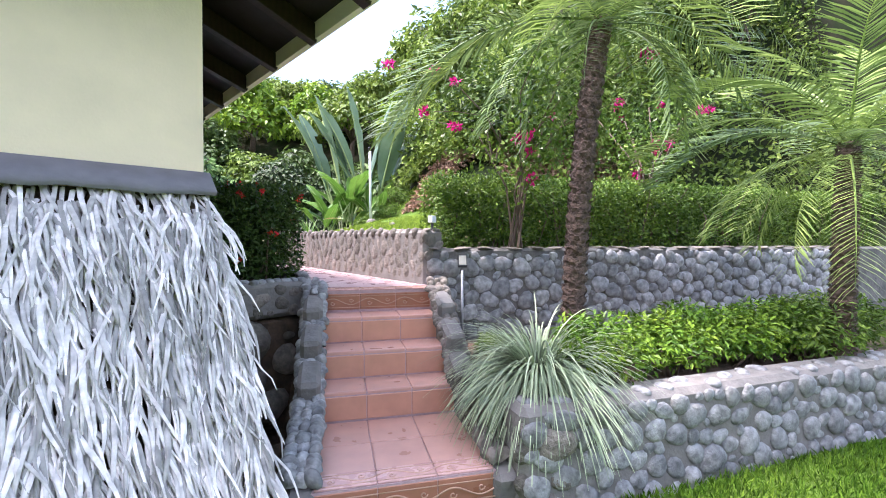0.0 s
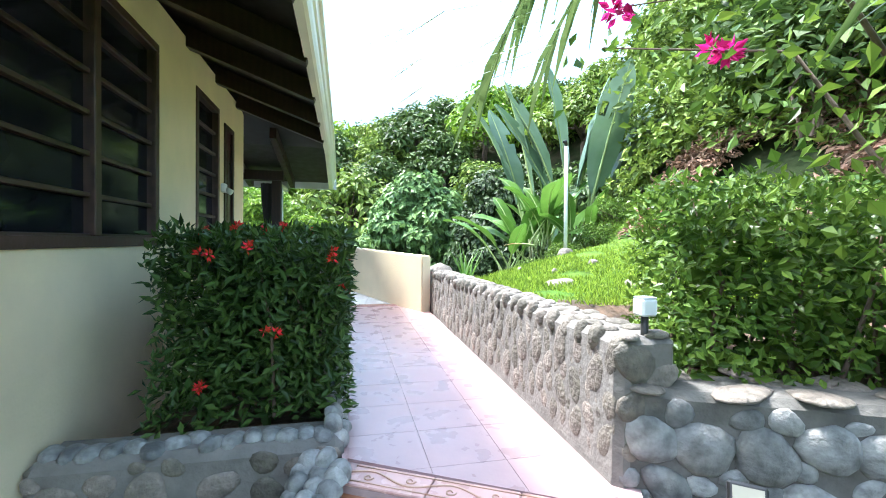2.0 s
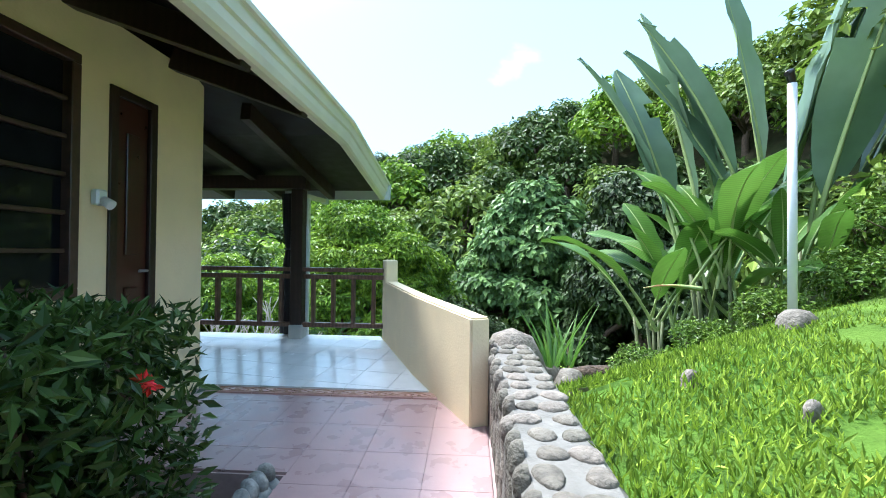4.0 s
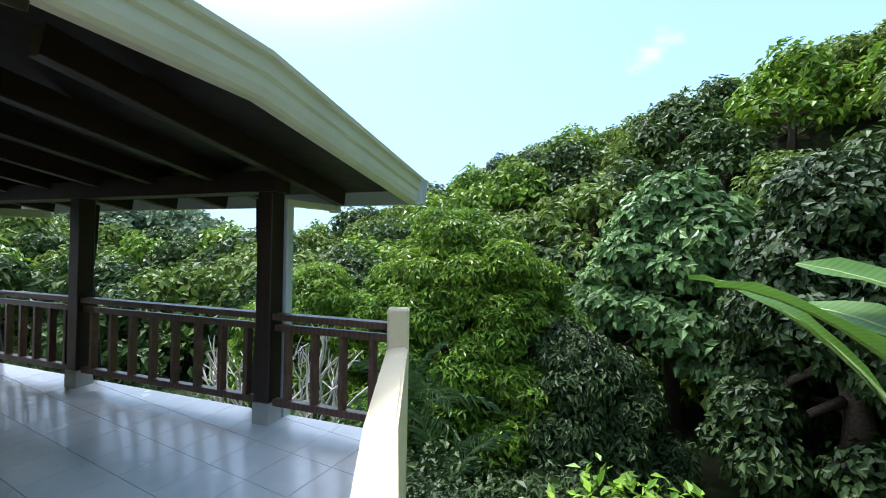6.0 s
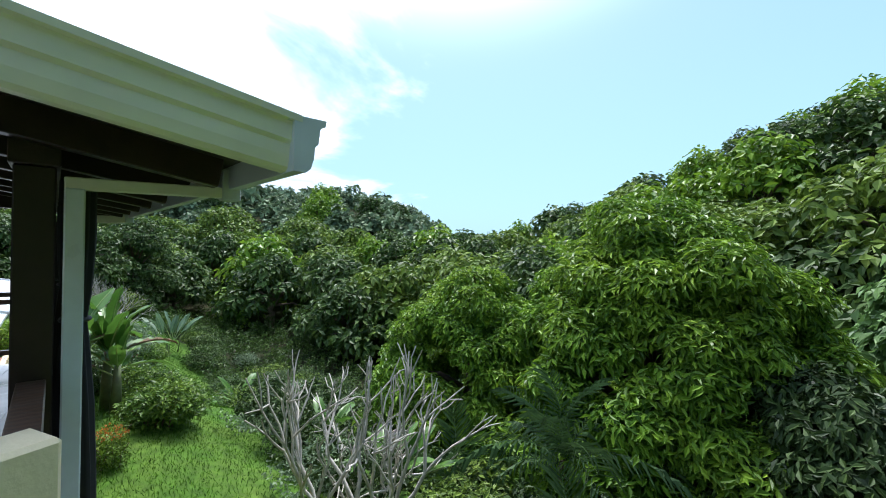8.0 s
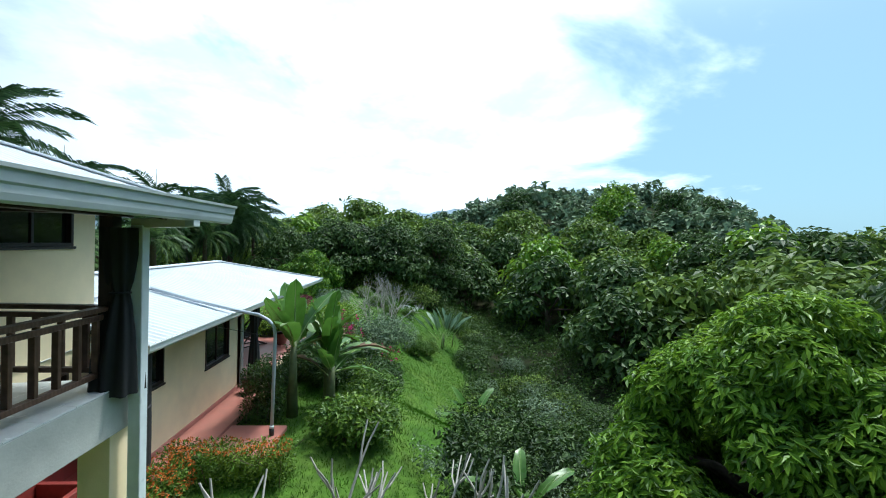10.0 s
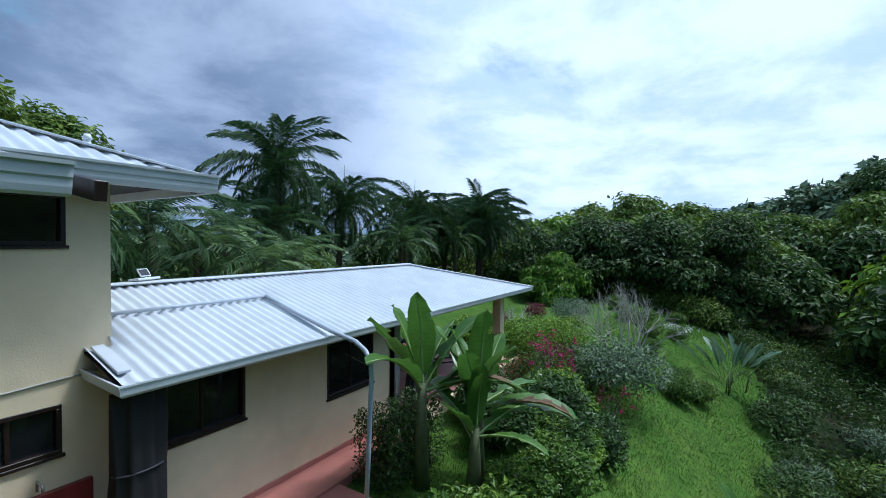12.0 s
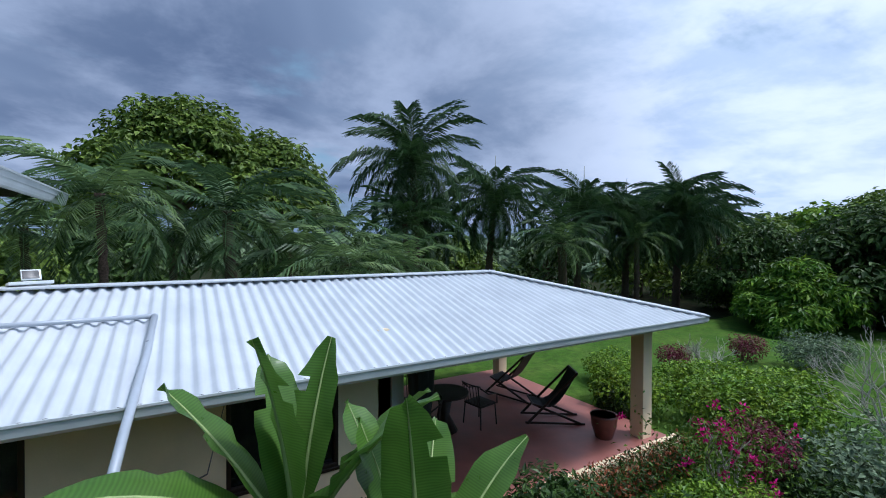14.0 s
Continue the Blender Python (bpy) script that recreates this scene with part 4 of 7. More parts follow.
for i in range(46):  # flat uneven slabs on the coping
    q = A1 + N1 * (0.10 + 0.16 * (i % 2) + rs.uniform(-0.03, 0.03)) + D1 * (0.1 + i * 0.155 + rs.uniform(-0.04, 0.04)) + Vector((0, 0, 0.298))
    lay(wall_upper, STONES_TAN[i % 7], Matrix.Translation(q) @ pose(0, 0, 0, rs.normal() * 4, rs.normal() * 4, rs.uniform(0, 180)) @ Matrix.Diagonal((0.09 + rs.uniform(0, 0.05), 0.075 + rs.uniform(0, 0.03), 0.02, 1)), "coping_stone")

# lower planter wall
D2 = Vector((0.905, -0.42, 0)).normalized()
N2 = Vector((-D2.y, D2.x, 0))
A2 = Vector((1.98, 1.42, 0))
wall_lower = thing("wall_lower", A2, "planter wall of grey and tan river stones above the lawn", "stone wall", kind="structure")
bm = beam(A2 + N2 * 0.13 + Vector((0, 0, -0.95)), A2 + N2 * 0.13 + D2 * 6 + Vector((0, 0, -0.95)), 0.26, 0.74, 0.04)
part("mortar_core", bm, M["mortar"], wall_lower)
stone_face(wall_lower, A2 + Vector((0, 0, -1.27)), D2, (0, 0, 1), 5.6, 0.66, (0.04, 0.10), rs, STONES, 0.4, 4200, 0.86, 290)
for i in range(26):
    lay(wall_lower, STONES[i % 7], Matrix.Translation(A2 + D2 * (0.1 + i * 0.2) + N2 * rs.uniform(0.05, 0.2) + Vector((0, 0, -0.585))) @ pose(0, 0, 0, 0, 0, rs.uniform(0, 180)) @ Matrix.Diagonal((0.07, 0.05, 0.03, 1)), "stone")

# stones beside the stairs, stepping down with them
for name, off, mesh_set in (("wall_stair_house", -0.07, STONES), ("wall_stair_bed", W_ST + 0.07, STONES_TAN)):
    ob = thing(name, P0 + U * off, "kerb of small river stones stepping down beside the stairs", "stone kerb", kind="structure")
    for i in range(4):
        a = P0 + U * off + UP * (0.02 - 0.31 * i)
        b = a - UP * (0.31 if i < 3 else 0.85)
        zt = levels[i] + 0.02 - (0.05 if i == 3 else 0)
        bm = beam((a.x, a.y, zt - 0.5), (b.x, b.y, zt - 0.5 - (0.2 if i == 3 else 0.1)), 0.16, 1.0, 0.03)
        part("mortar_core", bm, M["mortar"], ob)
    for i in range(44):
        q = i / 43
        d = 1.75 * q
        zt = np.interp(d, (0, 0.93, 1.75), (levels[0] + 0.05, levels[3] - 0.02, -0.92))
        for s in (-0.065, 0.0, 0.065):
            p = P0 + U * (off + s) - UP * (d + rs.uniform(-0.02, 0.02))
            lay(ob, mesh_set[i % 7], Matrix.Translation((p.x, p.y, zt + 0.012 + rs.uniform(-0.02, 0.02))) @ pose(0, 0, 0, rs.uniform(-25, 25), rs.uniform(-25, 25), rs.uniform(0, 180)) @ Matrix.Diagonal((0.055 + rs.uniform(-0.015, 0.02), 0.042 + rs.uniform(-0.01, 0.012), 0.05, 1)), "stone")
    if off > 0:
        stone_face(ob, P0 + U * (off + 0.02) - UP * 1.9 + Vector((0, 0, -1.25)), U, (0, 0, 1), 0.35, 0.6, (0.06, 0.12), rs, mesh_set, 0.5, 300)

# planter in front of the house hedge
planter = thing("wall_planter", (1.35, 3.9, -0.3), "rough planter wall of mortar and large boulders beside the stairs", "stone wall", kind="structure")
part("mortar_core", boxed(0.75, 1.95, 3.86, 4.12, -0.32, 0.0, bevel=0.04), M["mortar"], planter)
part("earth_bank", boxed(0.75, 1.88, 3.92, 4.1, -1.4, -0.32, bevel=0.05), M["soil"], planter, "dark bare earth")
stone_face(planter, (0.76, 3.86, -0.30), (1, 0, 0), (0, 0, 1), 1.18, 0.28, (0.03, 0.08), rs, STONES_TAN, 0.3, 240, 1.0)
stone_face(planter, (0.76, 3.92, -1.25), (1, 0, 0), (0, 0, 1), 1.05, 0.9, (0.05, 0.19), rs, STONES_TAN, 0.7, 140, 1.02)
for i in range(16):
    lay(planter, STONES[i % 7], Matrix.Translation((0.82 + i * 0.074, 3.94 + rs.uniform(-0.03, 0.05), 0.0)) @ pose(0, 0, 0, 0, 0, rs.uniform(0, 180)) @ Matrix.Diagonal((0.06, 0.045, 0.035, 1)), "stone")
kerb = thing("kerb_path", (1.93, 5.2, 0), "edging of small grey river stones along the path", "stone kerb", kind="structure")
for i in range(32):
    for r in range(2):
        lay(kerb, STONES[(i + r * 3) % 7], Matrix.Translation((1.90 + 0.03 * r, 3.95 + i * 0.078, -0.03 + 0.07 * (1 - r))) @ pose(0, 0, 0, rs.uniform(-30, 30), 60 + rs.uniform(-20, 20), 0) @ Matrix.Diagonal((0.05, 0.04, 0.04, 1)), "stone")

# ---- house ----
HX, HN, HS, HW = 0.745, 7.65, 2.9, -5.05
house = thing("house", (-2.1, 5.3, -2.4), "cream two storey house with dark wood eaves and a white metal roof", "house", kind="structure")


def wall_y(x, y0, y1, z0, z1, holes, th=0.16, sign=1):
    """A wall along y with real openings; its outer face lies at x."""
    bm = bmesh.new()
    ys = sorted({y0, y1, *[h[0] for h in holes], *[h[1] for h in holes]})
    for a, b in zip(ys, ys[1:]):
        zs = [z0]
        for h in sorted(holes, key=lambda q: q[2]):
            if h[0] <= a and h[1] >= b:
                zs += [h[2], h[3]]
        zs.append(z1)
        for c, d in zip(zs[::2], zs[1::2]):
            if d > c:
                box(bm, min(x, x - sign * th), max(x, x - sign * th), a, b, c, d)
    bmesh.ops.remove_doubles(bm, verts=bm.verts, dist=1e-5)
    return bm


def wall_x(y, x0, x1, z0, z1, holes, th=0.16):
    bm = wall_y(0, x0, x1, z0, z1, holes, th)
    for v in bm.verts:
        v.co = Vector((v.co.y, y + v.co.x, v.co.z))
    bmesh.ops.recalc_face_normals(bm, faces=bm.faces)
    return bm


WIN1, WIN2, DOOR = (3.70, 5.15, 0.82, 2.13), (5.90, 6.57, 0.82, 2.13), (6.76, 7.14, 0.0, 2.05)
east_holes = [WIN1, WIN2, DOOR]
part("wall", wall_y(HX, HS + 0.16, HN, -1.6, 2.42, east_holes), M["plaster"], house)
part("wall", wall_x(HS + 0.16, -5.05, HX, -2.6, 2.36, []), M["plaster"], house)
UPW, LOW = (-4.66, -3.50, 1.43, 1.96), (-4.61, -3.80, -0.71, -0.20)
north_holes = [UPW, LOW]
part("wall", wall_x(HN, HW, HX - 0.16, -2.6, 2.36, north_holes), M["plaster"], house)
part("wall", wall_y(HW, HS + 0.16, HN - 0.16, -2.6, 2.36, [], sign=-1), M["plaster"], house)


def louvre_window(name, x, y0, y1, z0, z1, cols, rows, parent):
    w = part(name, boxed(x - 0.10, x - 0.04, y0, y1, z0 - 0.03, z0, bevel=0.003), M["frame_wood"], parent, "dark wooden louvre window with glass slats")
    f = 0.055
    for a, b, c, d in ((y0, y1, z0, z0 + f), (y0, y1, z1 - f, z1), (y0, y0 + f, z0 + f, z1 - f), (y1 - f, y1, z0 + f, z1 - f)):
        part("frame", boxed(x - 0.11, x + 0.012, a, b, c, d), M["frame_wood"], w)
    cw = (y1 - y0 - f) / cols
    for k in range(1, cols):
        part("mullion", boxed(x - 0.10, x + 0.01, y0 + f / 2 + k * cw - 0.03, y0 + f / 2 + k * cw + 0.03, z0 + f, z1 - f), M["frame_wood"], w)
    rh = (z1 - z0 - 2 * f) / rows
    for k in range(cols):
        a, b = y0 + f / 2 + k * cw + 0.03, y0 + f / 2 + (k + 1) * cw - 0.03
        for r in range(rows):
            zb = z0 + f + r * rh
            part("slat", beam((x - 0.045, a, zb + rh * 0.5), (x - 0.045, b, zb + rh * 0.5), 0.008, rh * 0.99, 0), M["louvre"], w)
            part("glazing_bar", boxed(x - 0.07, x - 0.01, a, b, zb - 0.012, zb + 0.012, bevel=0.003), M["frame_wood"], w)
    return w


louvre_window("window", HX, *WIN1, 2, 6, house)
louvre_window("window", HX, *WIN2, 1, 6, house)


def slide_window(name, y, x0, x1, z0, z1, parent, panes=2):
    w = part(name, boxed(x0 - 0.02, x1 + 0.02, y - 0.10, y + 0.03, z0 - 0.035, z0, bevel=0.003), M["wood"], parent, "dark sliding window in a brown frame")
    f = 0.045
    for a, b, c, d in ((x0, x1, z0, z0 + f), (x0, x1, z1 - f, z1), (x0, x0 + f, z0 + f, z1 - f), (x1 - f, x1, z0 + f, z1 - f)):
        part("frame", boxed(a, b, y - 0.10, y + 0.012, c, d), M["wood"], w)
    cw = (x1 - x0 - 2 * f) / panes
    for k in range(panes):
        a = x0 + f + k * cw
        part("pane", boxed(a, a + cw, y - 0.06 + 0.012 * k, y - 0.05 + 0.012 * k, z0 + f, z1 - f, bevel=0), M["glass"], w)
        if k:
            part("stile", boxed(a - 0.02, a + 0.02, y - 0.07, y - 0.02, z0 + f, z1 - f), M["wood"], w)
    return w


slide_window("window", HN, *UPW, house)
slide_window("window", HN, *LOW, house)

# door: a closed red leaf; the opening's darkness is put into its colour
dr = part("door", boxed(HX - 0.05, HX - 0.01, DOOR[0] + 0.06, DOOR[1] - 0.06, 0.01, 2.0), M["reddoor"], house, "dark red wooden door")
for a, b, c, d in ((DOOR[0], DOOR[0] + 0.06, 0, 2.05), (DOOR[1] - 0.06, DOOR[1], 0, 2.05), (DOOR[0] + 0.06, DOOR[1] - 0.06, 2.0, 2.05)):
    part("frame", boxed(HX - 0.12, HX + 0.015, a, b, c, d), M["wood"], dr)
part("handle", tube([(HX - 0.01, DOOR[1] - 0.11, 0.95), (HX + 0.04, DOOR[1] - 0.11, 0.95), (HX + 0.04, DOOR[1] - 0.18, 0.95)], 0.009, 6), M["metal"], dr)
part("panel", boxed(HX - 0.012, HX + 0.002, DOOR[0] + 0.14, DOOR[1] - 0.14, 1.05, 1.80), M["reddoor"], dr)
part("panel", boxed(HX - 0.012, HX + 0.002, DOOR[0] + 0.14, DOOR[1] - 0.14, 0.2, 0.85), M["reddoor"], dr)

# roof: hipped main roof with a flatter continuation over the terrace
EX, EN, EW, ES, EZ = 1.78, 8.25, -5.85, 2.1, 2.21
RY, RZ = (EN + ES) / 2, 2.21 + 0.36 * (EN - ES) / 2
HIP = (EN - ES) / 2
TN, TZ, TW0, TE = 9.92, 1.93, -4.0, 1.78


def corrugated(a0, a1, b0, b1, pitch=0.15, amp=0.016, rows=2):
    """Waves run from the lower edge a0-a1 to the upper edge b0-b1."""
    a0, a1, b0, b1 = map(Vector, (a0, a1, b0, b1))
    nw = max(2, round((a1 - a0).length / pitch)) * 6
    up = (a1 - a0).cross(b0 - a0).normalized()
    if up.z < 0:
        up = -up
    V, F = [], []
    for i in range(nw + 1):
        q = i / nw
        # lines stay square to the eave; they end where the hip cuts them
        p = a0.lerp(a1, q)
        e = (a1 - a0).normalized()
        l0, l1 = (b0 - a0).dot(e), (b1 - a0).dot(e)
        s = (p - a0).dot(e)
        tot = (a1 - a0).length
        if s < l0:
            t = s / l0 if l0 > 1e-6 else 1
        elif s > l1:
            t = (tot - s) / (tot - l1) if tot - l1 > 1e-6 else 1
        else:
            t = 1.0
        rise = (b0 - a0) - e * l0
        w = up * amp * math.copysign(abs(math.cos(i * math.pi / 3)) ** 0.7, math.cos(i * math.pi / 3))
        for r in range(rows + 1):
            V.append(p + rise * (t * r / rows) + w)
    for i in range(nw):
        for r in range(rows):
            k = i * (rows + 1) + r
            F.append((k, k + rows + 1, k + rows + 2, k + 1))
    return mesh_np("roof_sheet", [tuple(v) for v in V], F, M["roof"], True)


r0, r1 = (EW + HIP, RY, RZ), (EX - HIP, RY, RZ)
part("roof_sheet", corrugated((EW, EN, EZ), (EX - 0.07, EN, EZ), r0, r1), None, house)
part("roof_sheet", corrugated((EX, ES, EZ), (EW, ES, EZ), r1, r0), None, house)
part("roof_sheet", corrugated((EX - 0.07, EN, EZ), (EX - 0.07, ES, EZ), r1, r1), None, house)
part("roof_sheet", corrugated((EW, ES, EZ), (EW, EN, EZ), r0, r0), None, house)
part("roof_sheet", corrugated((TW0, TN, TZ), (TE - 0.07, TN, TZ), (TW0, EN - 0.02, EZ + 0.02), (TE - 0.07, EN - 0.02, EZ + 0.02)), None, house)
for a, b in (((EW, EN, EZ), r0), ((EX - 0.12, EN, EZ), r1), ((EW, ES, EZ), r0), ((EX - 0.12, ES, EZ), r1), (r0, r1)):
    part("ridge_cap", beam(Vector(a) + Vector((0, 0, 0.02)), Vector(b) + Vector((0, 0, 0.03)), 0.24, 0.03, 0.008), M["roof"], house)


def plane_part(name, pts, material, parent, th=0.02, label=""):
    bm = bmesh.new()
    hi = [bm.verts.new(p) for p in pts]
    lo = [bm.verts.new((p[0], p[1], p[2] - th)) for p in pts]
    bm.faces.new(hi)
    bm.faces.new(lo[::-1])
    n = len(pts)
    for k in range(n):
        bm.faces.new((lo[k], lo[(k + 1) % n], hi[(k + 1) % n], hi[k]))
    bmesh.ops.recalc_face_normals(bm, faces=bm.faces)
    return part(name, bm, material, parent, label)


d = -0.035
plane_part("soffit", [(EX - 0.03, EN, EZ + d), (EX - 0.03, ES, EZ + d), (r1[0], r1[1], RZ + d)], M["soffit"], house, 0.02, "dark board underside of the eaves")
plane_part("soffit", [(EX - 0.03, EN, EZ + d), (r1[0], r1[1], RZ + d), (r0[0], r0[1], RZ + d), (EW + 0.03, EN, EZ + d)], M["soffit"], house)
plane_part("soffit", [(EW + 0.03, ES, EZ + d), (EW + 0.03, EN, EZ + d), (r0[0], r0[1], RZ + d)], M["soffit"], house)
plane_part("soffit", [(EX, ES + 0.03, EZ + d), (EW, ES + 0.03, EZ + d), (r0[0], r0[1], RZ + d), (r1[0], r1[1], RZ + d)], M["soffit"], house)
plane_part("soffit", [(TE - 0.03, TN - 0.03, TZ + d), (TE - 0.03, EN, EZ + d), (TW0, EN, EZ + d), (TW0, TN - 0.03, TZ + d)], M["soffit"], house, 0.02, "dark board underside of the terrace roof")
for y in np.arange(2.55, 8.1, 0.79):
    t = min(1.2, HIP - abs(y - RY))
    if t > 0.25:
        part("rafter", beam((EX - 0.06, y, EZ - 0.13), (EX - 0.06 - t, y, EZ - 0.13 + 0.36 * t), 0.09, 0.15), M["wood"], house)
for x in np.arange(-4.2, 1.62, 0.66):
    part("rafter", beam((x, TN - 0.1, TZ - 0.11), (x, 7.66, TZ - 0.11 + 0.168 * (TN - 0.1 - 7.66)), 0.08, 0.14), M["wood"], house)
for x in np.arange(-5.7, -4.3, 0.5):
    part("rafter", beam((x, EN - 0.08, EZ - 0.12), (x, 7.66, EZ + 0.08), 0.07, 0.12), M["wood"], house)
part("terrace_beam", boxed(-3.35, 1.02, 9.08, 9.24, 1.78, 1.93), M["wood"], house)
part("terrace_beam", boxed(-3.22, -3.05, 7.66, 9.05, 1.80, 1.96), M["wood"], house)
# gutters with a moulded face
GUT = ((0.0, -0.17), (0.05, -0.17), (0.068, -0.155), (0.080, -0.115), (0.084, -0.07), (0.098, -0.055), (0.104, 0.0), (0.108, 0.012), (0.126, 0.018), (0.130, 0.042), (-0.02, 0.042), (-0.02, 0.02), (0.0, 0.03))
part("gutter", sweep(GUT, [(EX - 0.095, ES - 0.02, EZ), (EX - 0.095, EN - 0.1, EZ), (EX - 0.095, TN, TZ)]), M["gutter"], house, "cream moulded metal gutter")
part("gutter", sweep(GUT, [(TW0, TN - 0.03, TZ), (TE + 0.03, TN - 0.03, TZ)][::-1]), M["gutter_w"], house, "white metal gutter")
part("gutter", sweep(GUT, [(TW0 - 0.02, EN - 0.03, EZ), (EW - 0.05, EN - 0.03, EZ)]), M["gutter_w"], house, "white metal gutter")
part("gutter", sweep(GUT, [(EW + 0.03, EN, EZ), (EW + 0.03, ES, EZ)]), M["gutter_w"], house, "white metal gutter")
part("fascia", beam((TW0, TN, TZ - 0.06), (TW0, EN, EZ - 0.06), 0.03, 0.16), M["gutter_w"], house)

# terrace slab, posts, lower storey front
terrace = thing("floor_terrace", (-0.7, 8.5, 0), "terrace floor of pale glazed tiles", "terrace", kind="structure")


def terrace_z(y):
    """The terrace floor rises a little towards its outer edge."""
    return 0.032 + 0.052 * (y - 7.65)


for bm in (boxed(-3.35, 1.96, 7.66, 9.30, -0.34, 0.018, bevel=0.01), prism([(1.96, 9.30), (1.96, 7.64), (2.62, 7.64), (2.00, 9.08)], [Matrix.Translation((0, 0, -0.34)), Matrix.Translation((0, 0, 0.016))])):
    for v in bm.verts:
        if v.co.z > 0:
            v.co.z += terrace_z(v.co.y) - 0.032
    part("slab", bm, M["plaster_grey"], terrace)
tt = 0.33
ca, sa = math.cos(radians(-9)), math.sin(radians(-9))
for i in range(-14, 16):
    for k in range(-10, 12):
        u0, v0 = i * tt, k * tt
        poly = [(u0, v0), (u0 + tt - 0.005, v0), (u0 + tt - 0.005, v0 + tt - 0.005), (u0, v0 + tt - 0.005)]
        poly = [(u * ca - v * sa, 8.4 + u * sa + v * ca) for u, v in poly]
        for c in ((0, 1, 7.672), (0, -1, -9.30), (1, 0, -3.33), (-0.913, -0.408, -5.47)):
            poly = clip(poly, *c) if poly else poly
        if len(poly) > 2:
            cut_tile(terrace, poly, M["tile_white"], terrace_z, 0.012)
lower = thing("wall_undercroft", (-1.0, 9.0, -2.4), "cream pillars and back wall under the terrace", "wall", kind="structure")
part("pillar", boxed(-3.30, -3.02, 8.95, 9.25, -2.6, -0.34), M["plaster"], lower)
part("pillar", boxed(-1.2, -0.92, 8.95, 9.25, -2.6, -0.34), M["plaster"], lower)
part("pillar", boxed(0.76, 1.04, 8.95, 9.25, -2.6, -0.34), M["plaster"], lower)
part("wall", boxed(1.7, 1.86, 7.7, 9.3, -2.6, -0.34), M["plaster"], lower)

posts_x = (-3.12, -1.20, 0.917)
for x in posts_x:
    p = thing("terrace_post", (x, 9.15, 0), "dark wooden terrace post on a pale concrete base", "post", "terrace posts")
    part("base", boxed(x - 0.075, x + 0.075, 9.085, 9.235, 0.09, 0.26, bevel=0.008), M["plaster_grey"], p, "pale concrete base")
    part("shaft", boxed(x - 0.066, x + 0.066, 9.094, 9.226, 0.26, 1.78, bevel=0.006), M["wood"], p)


def railing(p0, p1, count, label, group="terrace railings"):
    a, b = Vector(p0), Vector(p1)
    ob = thing("railing", a, label, "railing", group)
    part("top_rail", beam(a + Vector((0, 0, 0.88)), b + Vector((0, 0, 0.88)), 0.09, 0.045), M["rail"], ob)
    part("sub_rail", beam(a + Vector((0, 0, 0.80)), b + Vector((0, 0, 0.80)), 0.04, 0.05), M["rail"], ob)
    part("bottom_rail", beam(a + Vector((0, 0, 0.26)), b + Vector((0, 0, 0.26)), 0.06, 0.05), M["rail"], ob)
    for i in range(count):
        q = a.lerp(b, (i + 0.5) / count)
        part("baluster", beam(q + Vector((0, 0, 0.28)), q + Vector((0, 0, 0.78)), 0.04, 0.055, 0.003), M["rail"], ob)
    return ob


railing((-3.053, 9.16, 0), (-1.266, 9.16, 0), 8, "brown varnished wooden railing between terrace posts")
railing((-1.134, 9.16, 0), (0.851, 9.16, 0), 8, "brown varnished wooden railing between terrace posts")
railing((0.983, 9.16, 0), (1.90, 9.16, 0), 4, "brown varnished wooden railing beside the cream parapet")
railing((-3.12, 7.66, 0), (-3.12, 9.06, 0), 6, "brown varnished wooden railing at the end of the terrace")

parapet = thing("wall_parapet", (2.4, 8.2, 0), "cream plastered parapet rising to a square pier", "parapet", kind="structure")
bm = bmesh.new()
q0, qm, q1 = Vector((2.86, 7.04, 0)), Vector((2.375, 8.03, 0)), Vector((1.935, 9.07, 0))
dd = (q1 - qm).normalized()
nn = Vector((dd.y, -dd.x, 0))
rings = []
for q, zb, zt in ((q0, -0.5, 0.69), (qm, -1.6, 0.725), (q1, -2.4, 0.765)):
    rings.append([bm.verts.new(p) for p in (q + Vector((0, 0, zb)), q + nn * 0.13 + Vector((0, 0, zb)), q + nn * 0.13 + Vector((0, 0, zt)), q + Vector((0, 0, zt)))])
for a, b in zip(rings, rings[1:]):
    for k in range(4):
        bm.faces.new((a[k], a[(k + 1) % 4], b[(k + 1) % 4], b[k]))
bm.faces.new(rings[0][::-1])
bm.faces.new(rings[-1])
bmesh.ops.recalc_face_normals(bm, faces=bm.faces)
bmesh.ops.bevel(bm, geom=[e for e in bm.edges if e.calc_face_angle(0) > 0.5], offset=0.012, segments=2, affect="EDGES")
part("wall", bm, M["plaster"], parapet)
bm = bmesh.new()
box(bm, -0.07, 0.07, -0.07, 0.07, -2.4, 1.0, 0.012)
bm.transform(Matrix.Translation(q1 + nn * 0.065 + dd * 0.065) @ pose(0, 0, 0, 0, 0, 25))
part("pier", bm, M["plaster"], parapet)

# ---- annex ----
AZ, AE, AS = 0.08, 8.55, 3.1
AW, AR, ARZ, ARX = -15.70, 5.85, 0.80, -12.9
annex = thing("annex_house", (-10, 6, -2.25), "low cream annex with a white corrugated metal roof", "house", kind="structure")
AWIN1, AWIN2 = (-6.60, -5.42, -1.01, -0.22), (-9.29, -8.12, -1.23, -0.25)
part("wall", wall_x(7.75, -9.95, HW - 0.02, -2.6, -0.02, [AWIN1, AWIN2]), M["plaster"], annex)
part("wall", wall_y(-9.95, 3.8, 7.75, -2.6, 0.3, [(5.2, 7.0, -2.2, -0.3)], sign=-1), M["plaster"], annex)
slide_window("window", 7.75, *AWIN1, annex)
